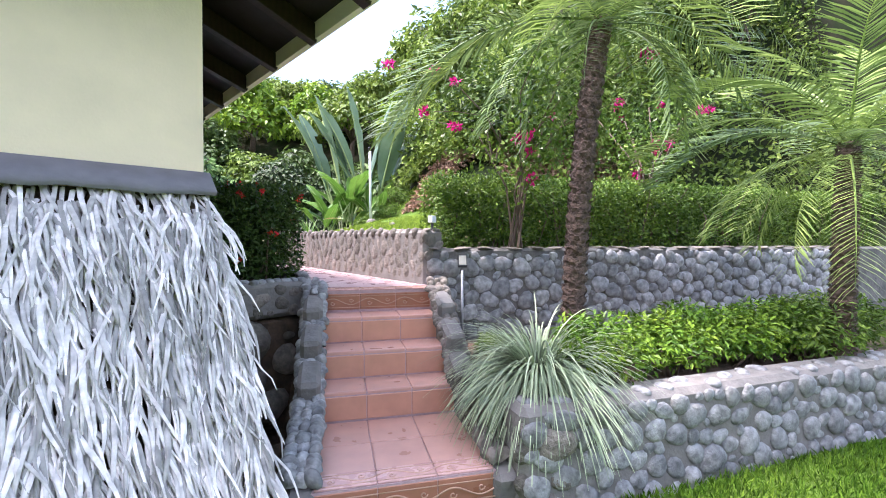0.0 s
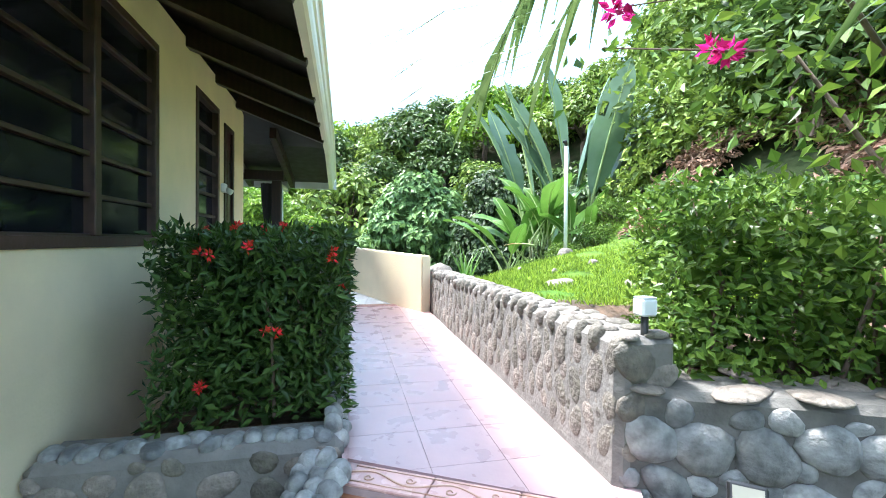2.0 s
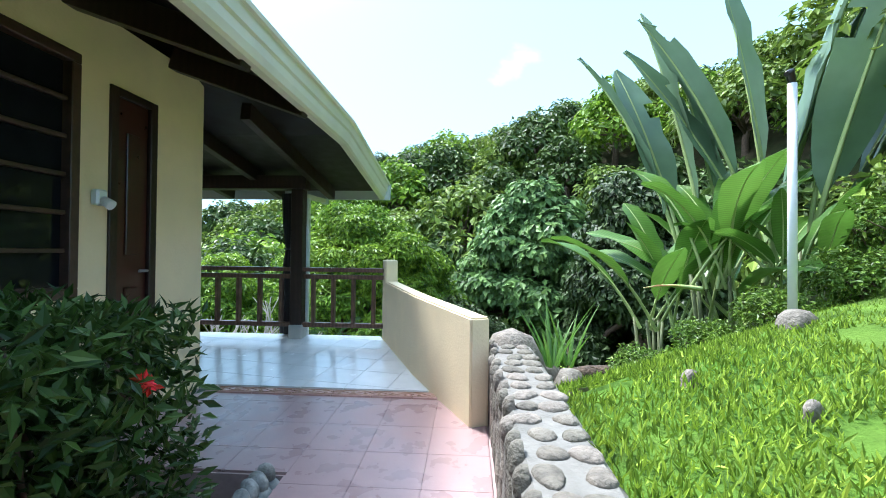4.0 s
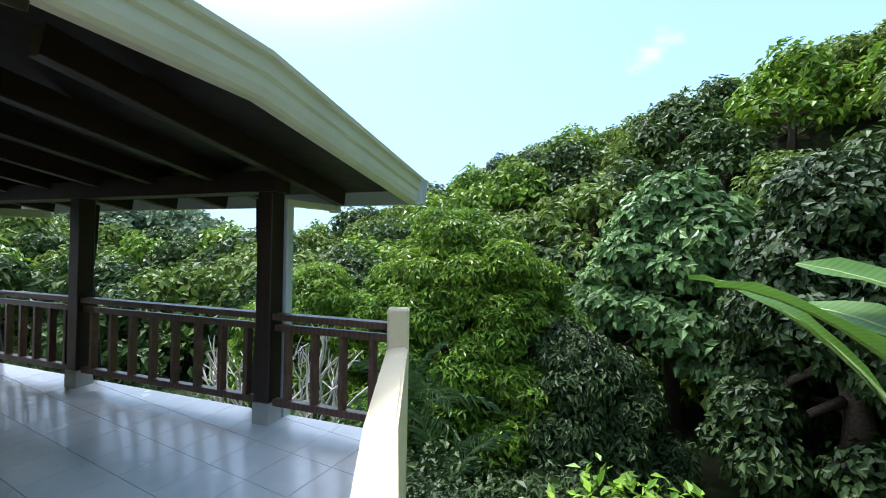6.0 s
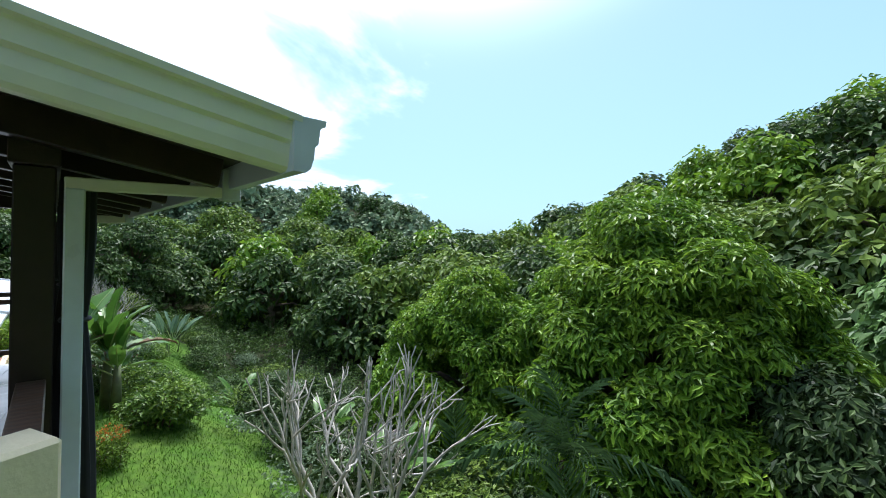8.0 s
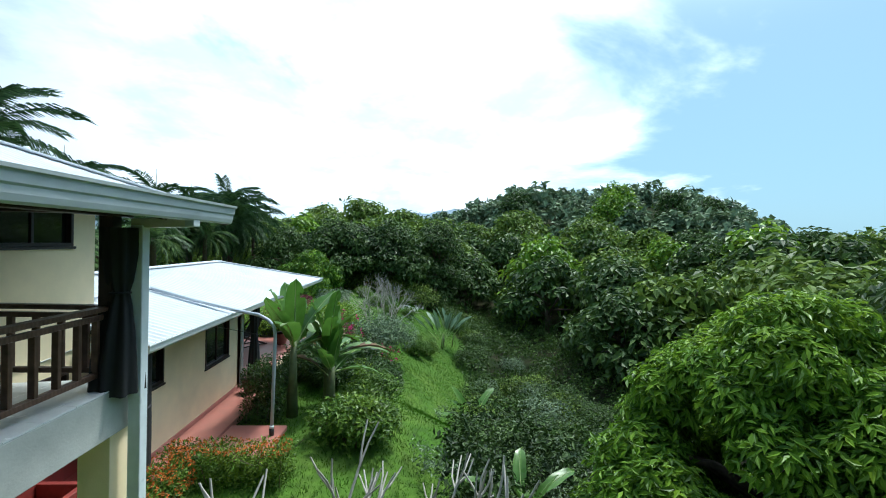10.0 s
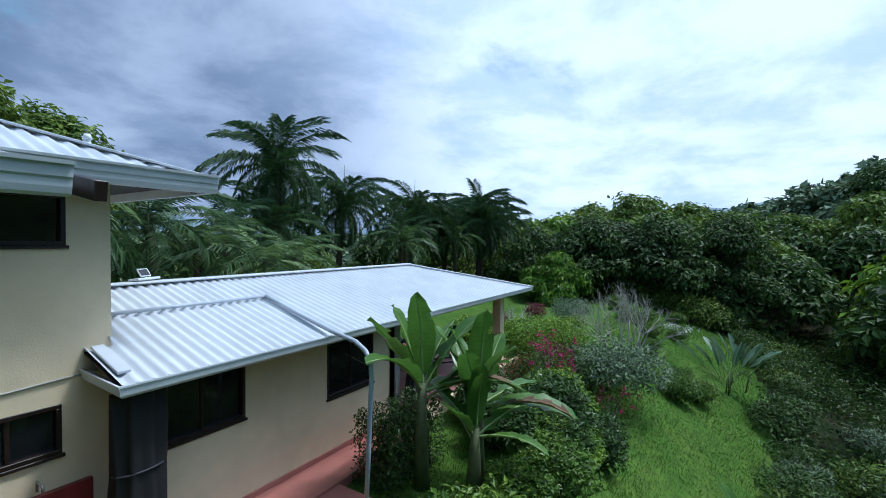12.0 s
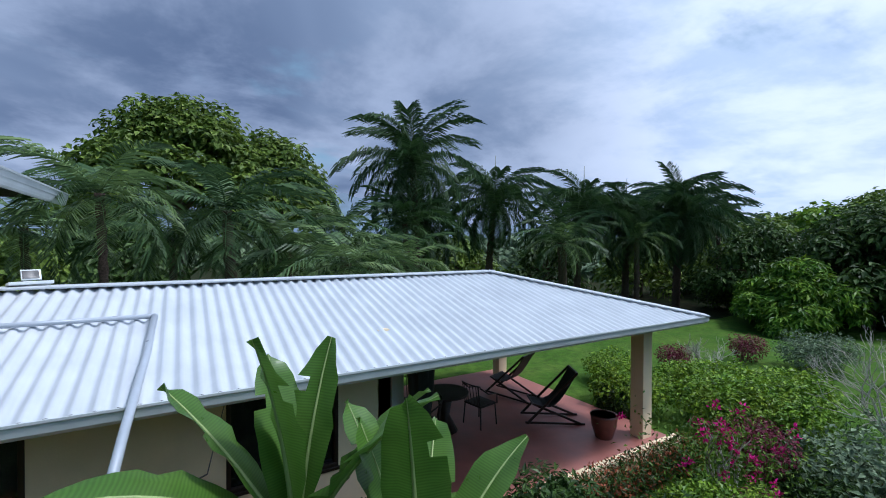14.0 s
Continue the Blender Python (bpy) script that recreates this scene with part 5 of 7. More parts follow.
slide_window("window", 7.75, *AWIN2, annex)
part("plinth", boxed(-9.96, HW, 7.752, 7.775, -2.3, -2.12, bevel=0.004), M["walkway"], annex, "red painted plinth")
e0, e1, k0, k1 = (AW, AE, AZ), (-4.80, AE, AZ), (ARX, AR, ARZ), (-4.80, AR, ARZ)
part("roof_sheet", corrugated(e0, e1, k0, k1, 0.14, 0.02), None, annex)
part("roof_sheet", corrugated((-4.8, AS, AZ), (AW, AS, AZ), k1, k0, 0.155, 0.012), None, annex)
part("roof_sheet", corrugated((AW, AS, AZ), (AW, AE, AZ), k0, k0, 0.155, 0.012), None, annex)
for a, b in ((e0, k0), ((AW, AS, AZ), k0), (k0, (-5.06, AR, ARZ))):
    part("ridge_cap", beam(Vector(a) + Vector((0, 0, 0.02)), Vector(b) + Vector((0, 0, 0.03)), 0.26, 0.03, 0.008), M["roof"], annex)
plane_part("soffit", [(AW, AE, AZ - 0.03), (-4.8, AE, AZ - 0.03), (-4.8, AR, ARZ - 0.03), (ARX, AR, ARZ - 0.03)], M["soffit"], annex)
plane_part("soffit", [(AW, AS, AZ - 0.03), (AW, AE, AZ - 0.03), (ARX, AR, ARZ - 0.03)], M["soffit"], annex)
plane_part("soffit", [(-4.8, AS, AZ - 0.03), (AW, AS, AZ - 0.03), (ARX, AR, ARZ - 0.03), (-4.8, AR, ARZ - 0.03)], M["soffit"], annex)
GUT2 = ((0.0, -0.11), (0.05, -0.11), (0.075, -0.08), (0.085, -0.01), (0.095, 0.0), (0.095, 0.02), (0.075, 0.02), (0.07, -0.01), (0.0, -0.01))
part("gutter", sweep(GUT2, [(-4.85, 7.66, AZ + 0.02), (-4.85, AE - 0.05, AZ), (AW, AE - 0.05, AZ)]), M["gutter_w"], annex, "white metal gutter")
part("gutter", sweep(GUT2, [(AW + 0.05, AE, AZ), (AW + 0.05, AS, AZ)]), M["gutter_w"], annex)
part("flashing", beam((-4.9, 8.35, AZ + 0.09), (-4.9, 7.7, AZ + 0.26), 0.12, 0.03), M["roof"], annex)
for x, y in ((-15.0, 7.75), (-15.0, 3.6)):
    part("pillar", boxed(x - 0.13, x + 0.13, y - 0.13, y + 0.13, -2.3, 0.05), M["plaster"], annex)
part("pilaster", boxed(-10.12, -9.96, 7.60, 7.78, -2.2, -0.02), M["gutter_w"], annex, "white corner downpipe casing")
part("terrace_beam", boxed(-15.1, -9.97, 7.66, 7.82, -0.12, 0.03), M["wood"], annex)

patio = thing("floor_patio", (-12.8, 6, -2.2), "shiny reddish brown patio floor", "patio", kind="structure")
part("slab", boxed(-15.45, -9.96, 3.0, 8.1, -2.6, -2.18, bevel=0.02), M["walkway"], patio)
part("kerb", boxed(-15.5, -9.96, 8.1, 8.22, -2.6, -2.10, bevel=0.01), M["plaster"], patio)
walkway = thing("pavement_annex", (-7, 8.3, -2.2), "red-pink concrete walkway along the annex wall", "walkway", kind="structure")
part("slab", boxed(-9.95, -6.35, 7.776, 8.5, -2.6, -2.2, bevel=0.01), M["walkway"], walkway)
part("slab", boxed(-6.35, -3.4, 7.776, 8.2, -2.6, -2.2, bevel=0.01), M["walkway"], walkway)
part("pad", boxed(-7.68, -6.35, 8.5, 9.62, -2.6, -2.24, bevel=0.01), M["walkway"], walkway)


# ---- plants beside the stairs and the path ----
def gz(x, y):
    return float(terrain(x, y))


rp = np.random.default_rng(21)
# hedge between house and path, with red flower heads
h1 = hedge("hedge", 1.11, 1.95, 4.08, 5.80, 0.0, 0.90, 2600, 0.062, 0.022, M["leaf_hedge"], "clipped dark green hedge with red flower heads beside the path", 31)
spots = [(1.30, 4.05, 0.22), (1.35, 4.04, 0.80), (1.52, 4.04, 0.83), (1.88, 4.04, 0.80), (1.62, 4.03, 0.45), (1.95, 4.7, 0.78), (1.96, 5.5, 0.72), (1.5, 4.5, 0.92), (1.62, 4.4, 0.93), (1.4, 4.3, 0.91), (1.94, 4.3, 0.6), (1.7, 5.2, 0.93), (1.28, 4.25, 0.91), (1.95, 5.1, 0.62)]
for q in spots:
    part("flower_head", flowers([tuple(np.array(q) + rp.normal(size=3) * 0.015) for _ in range(2)], M["redflower"], 0.028, rp), None, h1, "small red flower head")
# hedge on the upper wall
turn1 = Matrix((D1, N1, Vector((0, 0, 1)))).transposed().to_4x4()
hedge("hedge", 0.22, 8.0, 0.22, 1.05, 0.24, 1.16, 2000, 0.05, 0.026, M["leaf_box"], "long clipped bright green hedge on the stone retaining wall", 32, Matrix.Translation(A1) @ turn1)
# pale strap-leaved clump
V, F = strap_clump(1700, 0.84, 0.0125, np.random.default_rng(5), 1.35, 3.3, 8)
ob = solo("strap_leaf_clump", mesh_np("strap_leaf_clump", V, F), M["variegated"], "large clump of cream and green striped strap leaves on the planter", "ornamental grass")
ob.matrix_basis = Matrix.Translation((2.60, 1.74, -0.66))


def shrub(name, loc, r, h, leaf, dens, L, W, label, seed, n=9, group="garden shrubs", flat=0.85):
    rng = np.random.default_rng(seed)
    ob = thing(name, (0, 0, 0), label, "shrub", group)
    lobes = [(0, 0, h * 0.45, r * 0.7, h * 0.5)] + [(r * 0.55 * math.cos(a), r * 0.55 * math.sin(a), h * rng.uniform(0.4, 0.62), r * rng.uniform(0.38, 0.55), h * rng.uniform(0.28, 0.42)) for a in (i * 2 * math.pi / n + rng.uniform(-0.2, 0.2) for i in range(n))]
    v, f = lobes_crown(lobes, dens, L, W, 0.05, rng, -0.7, 0.16)
    part("foliage", mesh_np("foliage", v, f), leaf, ob)
    part("woody_core", twigs(-r * 0.3, r * 0.3, -r * 0.3, r * 0.3, -0.05, h * 0.6, 9, rng, 0.011), M["bark"], ob)
    ob.matrix_basis = Matrix.Translation(loc)
    return ob


lime = shrub("lime_shrub", (3.05, 1.50, -0.66), 0.36, 0.50, M["leaf_lime"], 520, 0.06, 0.026, "bushy lime green shrub in the planter bed", 41, group="planter shrubs")
for i in range(5):
    q = A2 + D2 * (1.62 + 0.42 * i) + N2 * (0.62 + 0.10 * (i % 2))
    copy_thing(lime, pose(q.x, q.y, -0.66, 0, 0, 70 * i) @ Matrix.Diagonal((1, 1, 0.92 + 0.1 * (i % 2), 1)))
dk = shrub("green_shrub", (5.0, 0.55, -0.66), 0.40, 0.55, M["leaf_box"], 420, 0.06, 0.024, "mid green shrub at the end of the planter bed", 42, group="planter shrubs")
copy_thing(dk, pose(5.7, 0.35, -0.66, 0, 0, 80))
copy_thing(dk, pose(3.35, 2.75, -0.85, 0, 0, 40) @ Matrix.Scale(0.55, 4))

# date palms
fm = [frond_mesh("frond", 1.65, 50, 0.36, 0.017, 0.62, M["frond"], np.random.default_rng(s), 0.14, 0.45) for s in (1, 2)]
fl = [frond_mesh("frond", 1.55, 50, 0.34, 0.017, 0.66, M["frond_light"], np.random.default_rng(s), 0.18, 0.4) for s in (3, 4)]
palm("date_palm", (3.46, 1.96, -0.72), 3.05, 0.10, 0.085, (0.18, -0.16), 30, fm + fl[:1], "slender date palm with a ridged trunk and arching fronds", 8, (-52, 55))
fr = part("frond", fm[0], None, bpy.data.objects["date_palm"])
fr.matrix_basis = pose(3.64, 1.80, 2.33, 0, 16, 132) @ Matrix.Scale(1.36, 4)
fr = part("frond", fm[1], None, bpy.data.objects["date_palm"])
fr.matrix_basis = pose(3.64, 1.80, 2.33, 0, 14, 124) @ Matrix.Scale(1.3, 4)
palm("date_palm", (5.05, 0.30, -0.72), 1.95, 0.088, 0.08, (0.06, -0.02), 26, fl + fm[:1], "short date palm with yellow-green arching fronds", 9, (-45, 60))

for ob, h, r, lean in ((bpy.data.objects["date_palm"], 3.05, 0.100, (0.18, -0.16)), (bpy.data.objects["date_palm.001"], 1.95, 0.09, (0.06, -0.02))):
    rng = np.random.default_rng(int(h * 10))
    V, F = [], []
    for i in range(int(h * 190)):
        q = i / (h * 190)
        a = i * 2.39996 + rng.normal() * 0.1
        o, sd = np.array((math.cos(a), math.sin(a), 0)), np.array((-math.sin(a), math.cos(a), 0))
        c = np.array((lean[0] * q * q, lean[1] * q * q, h * q)) + o * r * (0.95 - 0.12 * q)
        w, out, up = rng.uniform(0.022, 0.036), rng.uniform(0.012, 0.030), rng.uniform(0.02, 0.04)
        i0 = len(V)
        V.extend((c - sd * w, c + sd * w, c + sd * w * 0.5 + o * out + np.array((0, 0, up)), c - sd * w * 0.5 + o * out + np.array((0, 0, up)), c + np.array((0, 0, up * 1.2))))
        F.extend(((i0, i0 + 1, i0 + 2, i0 + 3), (i0 + 3, i0 + 2, i0 + 4, i0 + 4)))
    scars = part("bark_layer", mesh_np("bark_layer", V, [f for f in F if len(set(f)) == 4]), M["palmbark"], ob, "ragged old leaf bases on the trunk")
    scars.matrix_parent_inverse = Matrix()
    tagged(scars, kind="stuff")

# bougainvillea behind the hedge
rb = np.random.default_rng(77)
bou = thing("bougainvillea", (0, 0, 0), "open bougainvillea bush with magenta bracts above the hedge", "shrub")
bm = bmesh.new()
tips = []
for i in range(7):
    a, l = rb.uniform(0, 2 * math.pi), rb.uniform(1.3, 2.1)
    if i < 5:
        a = radians(200) + rb.normal() * 0.5
    o = Vector((math.cos(a), math.sin(a), 0))
    p = [Vector((rb.normal() * 0.05, rb.normal() * 0.05, 0)), o * l * 0.07 + Vector((rb.normal() * 0.05, rb.normal() * 0.05, l * 0.5)), o * l * 0.36 + Vector((rb.normal() * 0.08, rb.normal() * 0.08, l * 0.95)), o * l * 0.85 + Vector((0, 0, l * 1.08))]
    tube(p, [0.016, 0.012, 0.007, 0.003], 6, bm, False)
    tips += [(p[2].lerp(p[3], q), o) for q in (0.0, 0.3, 0.6, 0.9)] + [(p[1].lerp(p[2], q), o) for q in (0.2, 0.5, 0.8)]
part("branch_frame", bm, M["bark"], bou)
P = np.concatenate([np.array(t[0]) + rb.normal(size=(34, 3)) * 0.17 for t in tips])
v, f = leaf_quads(P, rand_dirs(len(P), -0.2, rb), rand_dirs(len(P), 0.8, rb), rb.uniform(0.05, 0.09, len(P)), rb.uniform(0.03, 0.055, len(P)))
part("foliage", mesh_np("leaves", v, f), M["leaf_box"], bou)
fs = [tuple(np.array(tips[i][0]) + rb.normal(size=3) * 0.03) for i in range(3, len(tips), 6) for _ in range(3)]
for q in range(0, len(fs), 3):
    part("blossom", flowers(fs[q:q + 3], M["magenta"], 0.06, rb, 16), None, bou, "magenta bract cluster")
bou.matrix_basis = Matrix.Translation((4.05, 3.02, 0.28))
b2 = copy_thing(bou, pose(6.6, 2.6, 0.5, 0, 0, 120) @ Matrix.Scale(1.15, 4))
sp = solo("bougainvillea_twig", tube([(2.60, 3.64, 2.20), (2.9, 3.4, 2.14), (3.2, 3.2, 2.05), (3.6, 3.1, 1.75), (4.0, 3.02, 1.2)], [0.002, 0.004, 0.006, 0.009, 0.014], 5), M["bark"], "arching bougainvillea twig with magenta bracts", "flowers")
for q in ((2.65, 3.6, 2.19), (3.2, 3.2, 2.06), (2.86, 3.27, 1.68), (3.02, 3.32, 2.12)):
    part("blossom", flowers([tuple(np.array(q) + rb.normal(size=3) * 0.02) for _ in range(3)], M["magenta"], 0.045, rb, 12), None, sp, "magenta blossom")
part("side_twig", tube([(3.6, 3.1, 1.75), (3.2, 3.2, 1.74), (2.86, 3.27, 1.68)], [0.006, 0.004, 0.002], 4), M["bark"], sp)

# thatched skirt on the south wall
th = thing("thatch_awning", (0, 2.6, 0), "bleached grey palm thatch awning under a dark flashing strip", "thatch")
bm = bmesh.new()
n = 26
rows_ = []
for i in range(n + 1):
    x = -2.2 + (HX + 0.03 + 2.2) * i / n
    w = 0.012 * math.sin(i * 1.3) + 0.008 * math.sin(i * 2.9)
    rows_.append([bm.verts.new((x, HS - 0.012, 0.80)), bm.verts.new((x, HS - 0.03 + w * 0.3, 0.79)), bm.verts.new((x, HS - 0.17 + w, 0.665 + w * 0.6)), bm.verts.new((x, HS - 0.15 + w, 0.645 + w * 0.6))])
for a, b in zip(rows_, rows_[1:]):
    for k in range(3):
        f = bm.faces.new((a[k], b[k], b[k + 1], a[k + 1]))
        f.smooth = True
part("flashing", bm, M["lead"], th, "dark lead flashing strip")
rt = np.random.default_rng(6)
V, F = [], []
layers = 17
for j in range(layers):
    q = j / (layers - 1)
    for i in range(280):
        x = rt.uniform(-2.2, HX + 0.01 + 0.06 * q)
        y = HS - 0.06 - 0.74 * q ** 0.9 - rt.uniform(0, 0.05)
        z = 0.67 - 1.42 * q + rt.uniform(-0.05, 0.0 if j < 2 else 0.05)
        l = rt.uniform(0.22, 0.46)
        wd, bend = rt.uniform(0.007, 0.015), rt.normal() * 0.022
        d = np.array((rt.normal() * 0.20 + 0.05, -0.46 - rt.uniform(0, 0.12), -0.9))
        d /= np.linalg.norm(d)
        s = np.array((0.95, 0.0, rt.normal() * 0.25))
        out = np.array((0, -0.83, 0.35))
        p = np.array((x, y, z))
        i0 = len(V)
        for k in range(5):
            u = k / 4
            w = wd * (1 - 0.75 * u ** 2)
            c = p + d * l * u + np.array((bend * math.sin(u * 3.0), 0, 0)) + out * (0.03 * math.sin(u * 2.6) + 0.02 * u * rt.normal())
            V.extend((c - s * w, c + out * w * 0.7, c + s * w))
        for k in range(4):
            a = i0 + 3 * k
            F.extend(((a, a + 1, a + 4, a + 3), (a + 1, a + 2, a + 5, a + 4)))
part("thatch", mesh_np("thatch", V, F, None, True), M["thatch"], th, "layers of bleached hanging palm strips")
# added sheet in the dark soil colour, filling the gaps between strips
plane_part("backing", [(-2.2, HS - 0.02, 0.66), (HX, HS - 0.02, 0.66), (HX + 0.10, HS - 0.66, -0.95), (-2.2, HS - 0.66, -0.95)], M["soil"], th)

# small fittings at the path
fl1 = thing("flood_light", (2.98, 2.86, -0.6), "small black flood light on a grey stake before the stone wall", "garden light")
part("stake", tube([(2.98, 2.86, -0.75), (2.98, 2.86, 0.10)], 0.012, 8), M["metal"], fl1)
bm = bmesh.new()
box(bm, -0.045, 0.045, -0.018, 0.018, -0.06, 0.06, 0.006)
bm.transform(pose(2.96, 2.84, 0.19, -25, 0, -40))
part("lamp_head", bm, M["black"], fl1)
bm = bmesh.new()
box(bm, -0.035, 0.035, -0.023, -0.019, -0.045, 0.05, 0)
bm.transform(pose(2.96, 2.84, 0.19, -25, 0, -40))
part("lens", bm, M["lens"], fl1)
lb = thing("junction_box", (3.13, 3.46, 0.58), "white square light box on the wall coping", "garden light")
part("box", boxed(3.095, 3.165, 3.425, 3.495, 0.58, 0.65, bevel=0.008), M["pvc_white"], lb)
part("lid", boxed(3.098, 3.162, 3.428, 3.492, 0.650, 0.656, bevel=0.002), M["pvc"], lb)
part("stem", tube([(3.13, 3.46, 0.4), (3.13, 3.46, 0.60)], 0.015, 8), M["black"], lb)
se = thing("wall_lamp", (HX, 6.68, 1.33), "small white sensor lamp on the cream wall", "wall light")
part("body", boxed(HX, HX + 0.05, 6.64, 6.71, 1.33, 1.42, bevel=0.01), M["pvc_white"], se)
part("head", tube([(HX + 0.05, 6.675, 1.36), (HX + 0.10, 6.675, 1.33)], [0.025, 0.03], 10), M["pvc_white"], se)
pl = thing("pole_lamp", (4.72, 7.0, 0.8), "white plastic pole lamp on the grass bank", "garden light")
part("pole", tube([(4.72, 7.0, 0.7), (4.71, 7.0, 2.10)], 0.024, 10), M["pvc_white"], pl)
part("cap", tube([(4.71, 7.0, 2.10), (4.68, 6.98, 2.16), (4.65, 6.96, 2.14)], [0.02, 0.025, 0.015], 8), M["black"], pl)
bd = solo("boulder", stone_mesh(3), M["stone_tan"], "rounded pale boulder on the grass bank", "boulder")
bd.matrix_basis = Matrix.Translation((4.66, 6.88, gz(4.66, 6.88) + 0.02)) @ Matrix.Diagonal((0.11, 0.10, 0.10, 1))
for i, (x, y, s) in enumerate(((3.75, 5.35, 0.16), (4.0, 5.9, 0.05), (4.2, 5.0, 0.08), (4.5, 6.0, 0.06), (4.6, 4.9, 0.12), (3.8, 6.3, 0.05))):
    o = solo("flat_rock", STONES_TAN[i % 7], None, "flat pale rock lying in the grass", "rock", "rocks in the grass")
    o.matrix_basis = Matrix.Translation((x, y, gz(x, y))) @ pose(0, 0, 0, 0, -10, 40 * i) @ Matrix.Diagonal((s, s * 0.6, 0.06, 1))
for i, (x, y, sx, sz) in enumerate(((3.13, 7.26, 0.25, 0.38), (3.13, 7.46, 0.16, 0.26), (3.34, 7.36, 0.15, 0.18), (3.5, 7.2, 0.12, 0.14), (3.16, 7.6, 0.14, 0.16))):
    o = solo("boulder", STONES_TAN[i], None, "large grey boulder at the end of the stone wall", "boulder", "wall end boulders")
    o.matrix_basis = Matrix.Translation((x, y, 0.12)) @ Matrix.Diagonal((sx, 0.2, sz + 0.1, 1))

# spiky leaves, stump and broad-leaved clumps on the bank
rk = np.random.default_rng(12)


def spiky(loc, scale):
    ob = thing("agave", (0, 0, 0), "upright spiky green agave on the bank", "agave", "agaves")
    for i in range(10):
        a, l = rk.uniform(0, 6.28), rk.uniform(0.35, 0.70)
        o = np.array((math.cos(a), math.sin(a), 0))
        d = unit(o * 0.35 + np.array((0, 0, 1.0)))
        s = np.array((-math.sin(a), math.cos(a), 0))
        V, F = [], []
        for k in range(6):
            u = k / 5
            w = 0.022 * (1 - u ** 1.6) + 0.001
            c = o * 0.05 + d * l * u + o * 0.12 * u * u
            V.extend((c - s * w, c - o * w * 0.6, c + s * w))
        for k in range(5):
            j = 3 * k
            F.extend(((j, j + 1, j + 4, j + 3), (j + 1, j + 2, j + 5, j + 4)))
        part("leaf", mesh_np("leaf", V, F, None, True), M["banana"], ob)
    ob.matrix_basis = Matrix.Translation(loc) @ Matrix.Scale(scale, 4)
    return ob


ag = spiky((3.30, 6.75, 0.48), 0.6)
copy_thing(ag, pose(3.42, 6.92, 0.44, 0, 0, 60) @ Matrix.Scale(1.0, 4))

lv = [blade_leaf_mesh("leaf", 1.75, 0.46, 0.9, a, M["banana_pale"], np.random.default_rng(s), 14, 0.06) for s, a in ((1, 0.25), (2, 0.4), (3, 0.15))]
lg = [blade_leaf_mesh("leaf", 1.0, 0.30, 0.6, a, M["banana"], np.random.default_rng(s), 12, 0.0) for s, a in ((4, 0.7), (5, 1.0), (6, 0.5))]


def fan_plant(name, loc, leaves, az, meshes, lo, hi, scale, label, seed, stem=0.6, wide=0.25, group="", spin=False):
    """A clump of paddle leaves on tall stalks, set as a fan along the bearing az or all round."""
    rng = np.random.default_rng(seed)
    ob = thing(name, (0, 0, 0), label, "banana plant", group)
    for i in range(leaves):
        q = i / max(1, leaves - 1)
        side = q * 2 - 1
        el = 90 - abs(side) * (90 - lo) - rng.uniform(0, 8)
        a = az + (0 if side > 0 else 180) + rng.normal() * 14
        if spin:
            a, el = i * 137.5 + rng.normal() * 12, lo + (hi - lo) * rng.uniform(0, 1)
        o = Vector((math.cos(radians(az)) * side * wide, math.sin(radians(az)) * side * wide, 0))
        lf = part("leaf", meshes[i % len(meshes)], None, ob)
        lf.matrix_basis = pose(o.x + rng.normal() * 0.05, o.y + rng.normal() * 0.05, stem, 0, -el, a) @ pose(0, 0, 0, rng.normal() * 25, 0, 0) @ Matrix.Scale(scale * rng.uniform(0.8, 1.1), 4)
    for i in range(max(3, leaves // 2)):
        x, y = rng.normal() * wide * 0.5, rng.normal() * wide * 0.5
        part("stalk", tube([(x, y, -0.1), (x * 1.5 + rng.normal() * 0.08, y * 1.5 + rng.normal() * 0.08, stem + 0.12)], [0.03, 0.013], 7), M["stalk"], ob)
    ob.matrix_basis = Matrix.Translation(loc)
    return ob


fan_plant("fan_banana", (5.50, 8.72, gz(5.5, 8.72)), 8, -24, lv, 74, 84, 1.15, "tall fan of grey-green banana leaves on the bank", 3, 0.75, 0.45)
fan_plant("fan_banana", (5.85, 8.50, gz(5.85, 8.5)), 6, -10, lv, 72, 82, 1.05, "tall fan of grey-green banana leaves on the bank", 4, 0.5, 0.3)
fan_plant("heliconia", (4.78, 8.85, gz(4.78, 8.85)), 10, 0, lg, 54, 82, 0.9, "young heliconia clump with broad green leaves", 5, 0.85, 0.16, spin=True)
fan_plant("heliconia", (5.05, 8.35, gz(5.05, 8.35)), 9, 0, lg, 50, 82, 0.9, "young heliconia clump with broad green leaves", 6, 0.75, 0.18, spin=True)
fan_plant("heliconia", (5.5, 8.0, gz(5.5, 8.0)), 8, 0, lg, 50, 80, 0.7, "young heliconia clump with broad green leaves", 7, 0.2, 0.18, spin=True)
fan_plant("heliconia", (5.3, 8.75, gz(5.3, 8.75)), 12, 0, lg, 40, 80, 1.05, "tall heliconia clump with broad fresh green leaves", 8, 0.55, 0.22, spin=True)
for i, (x, y, s) in enumerate(((3.75, 7.75, 0.55), (4.15, 7.70, 0.7), (4.55, 7.55, 0.65), (5.0, 7.55, 0.8), (5.45, 7.4, 0.9), (4.3, 8.15, 0.8), (4.05, 8.5, 0.6), (5.9, 7.6, 1.0))):
    copy_thing(dk, pose(x, y, gz(x, y) - 0.05, 0, 0, 65 * i) @ Matrix.Scale(s * 0.85, 4))
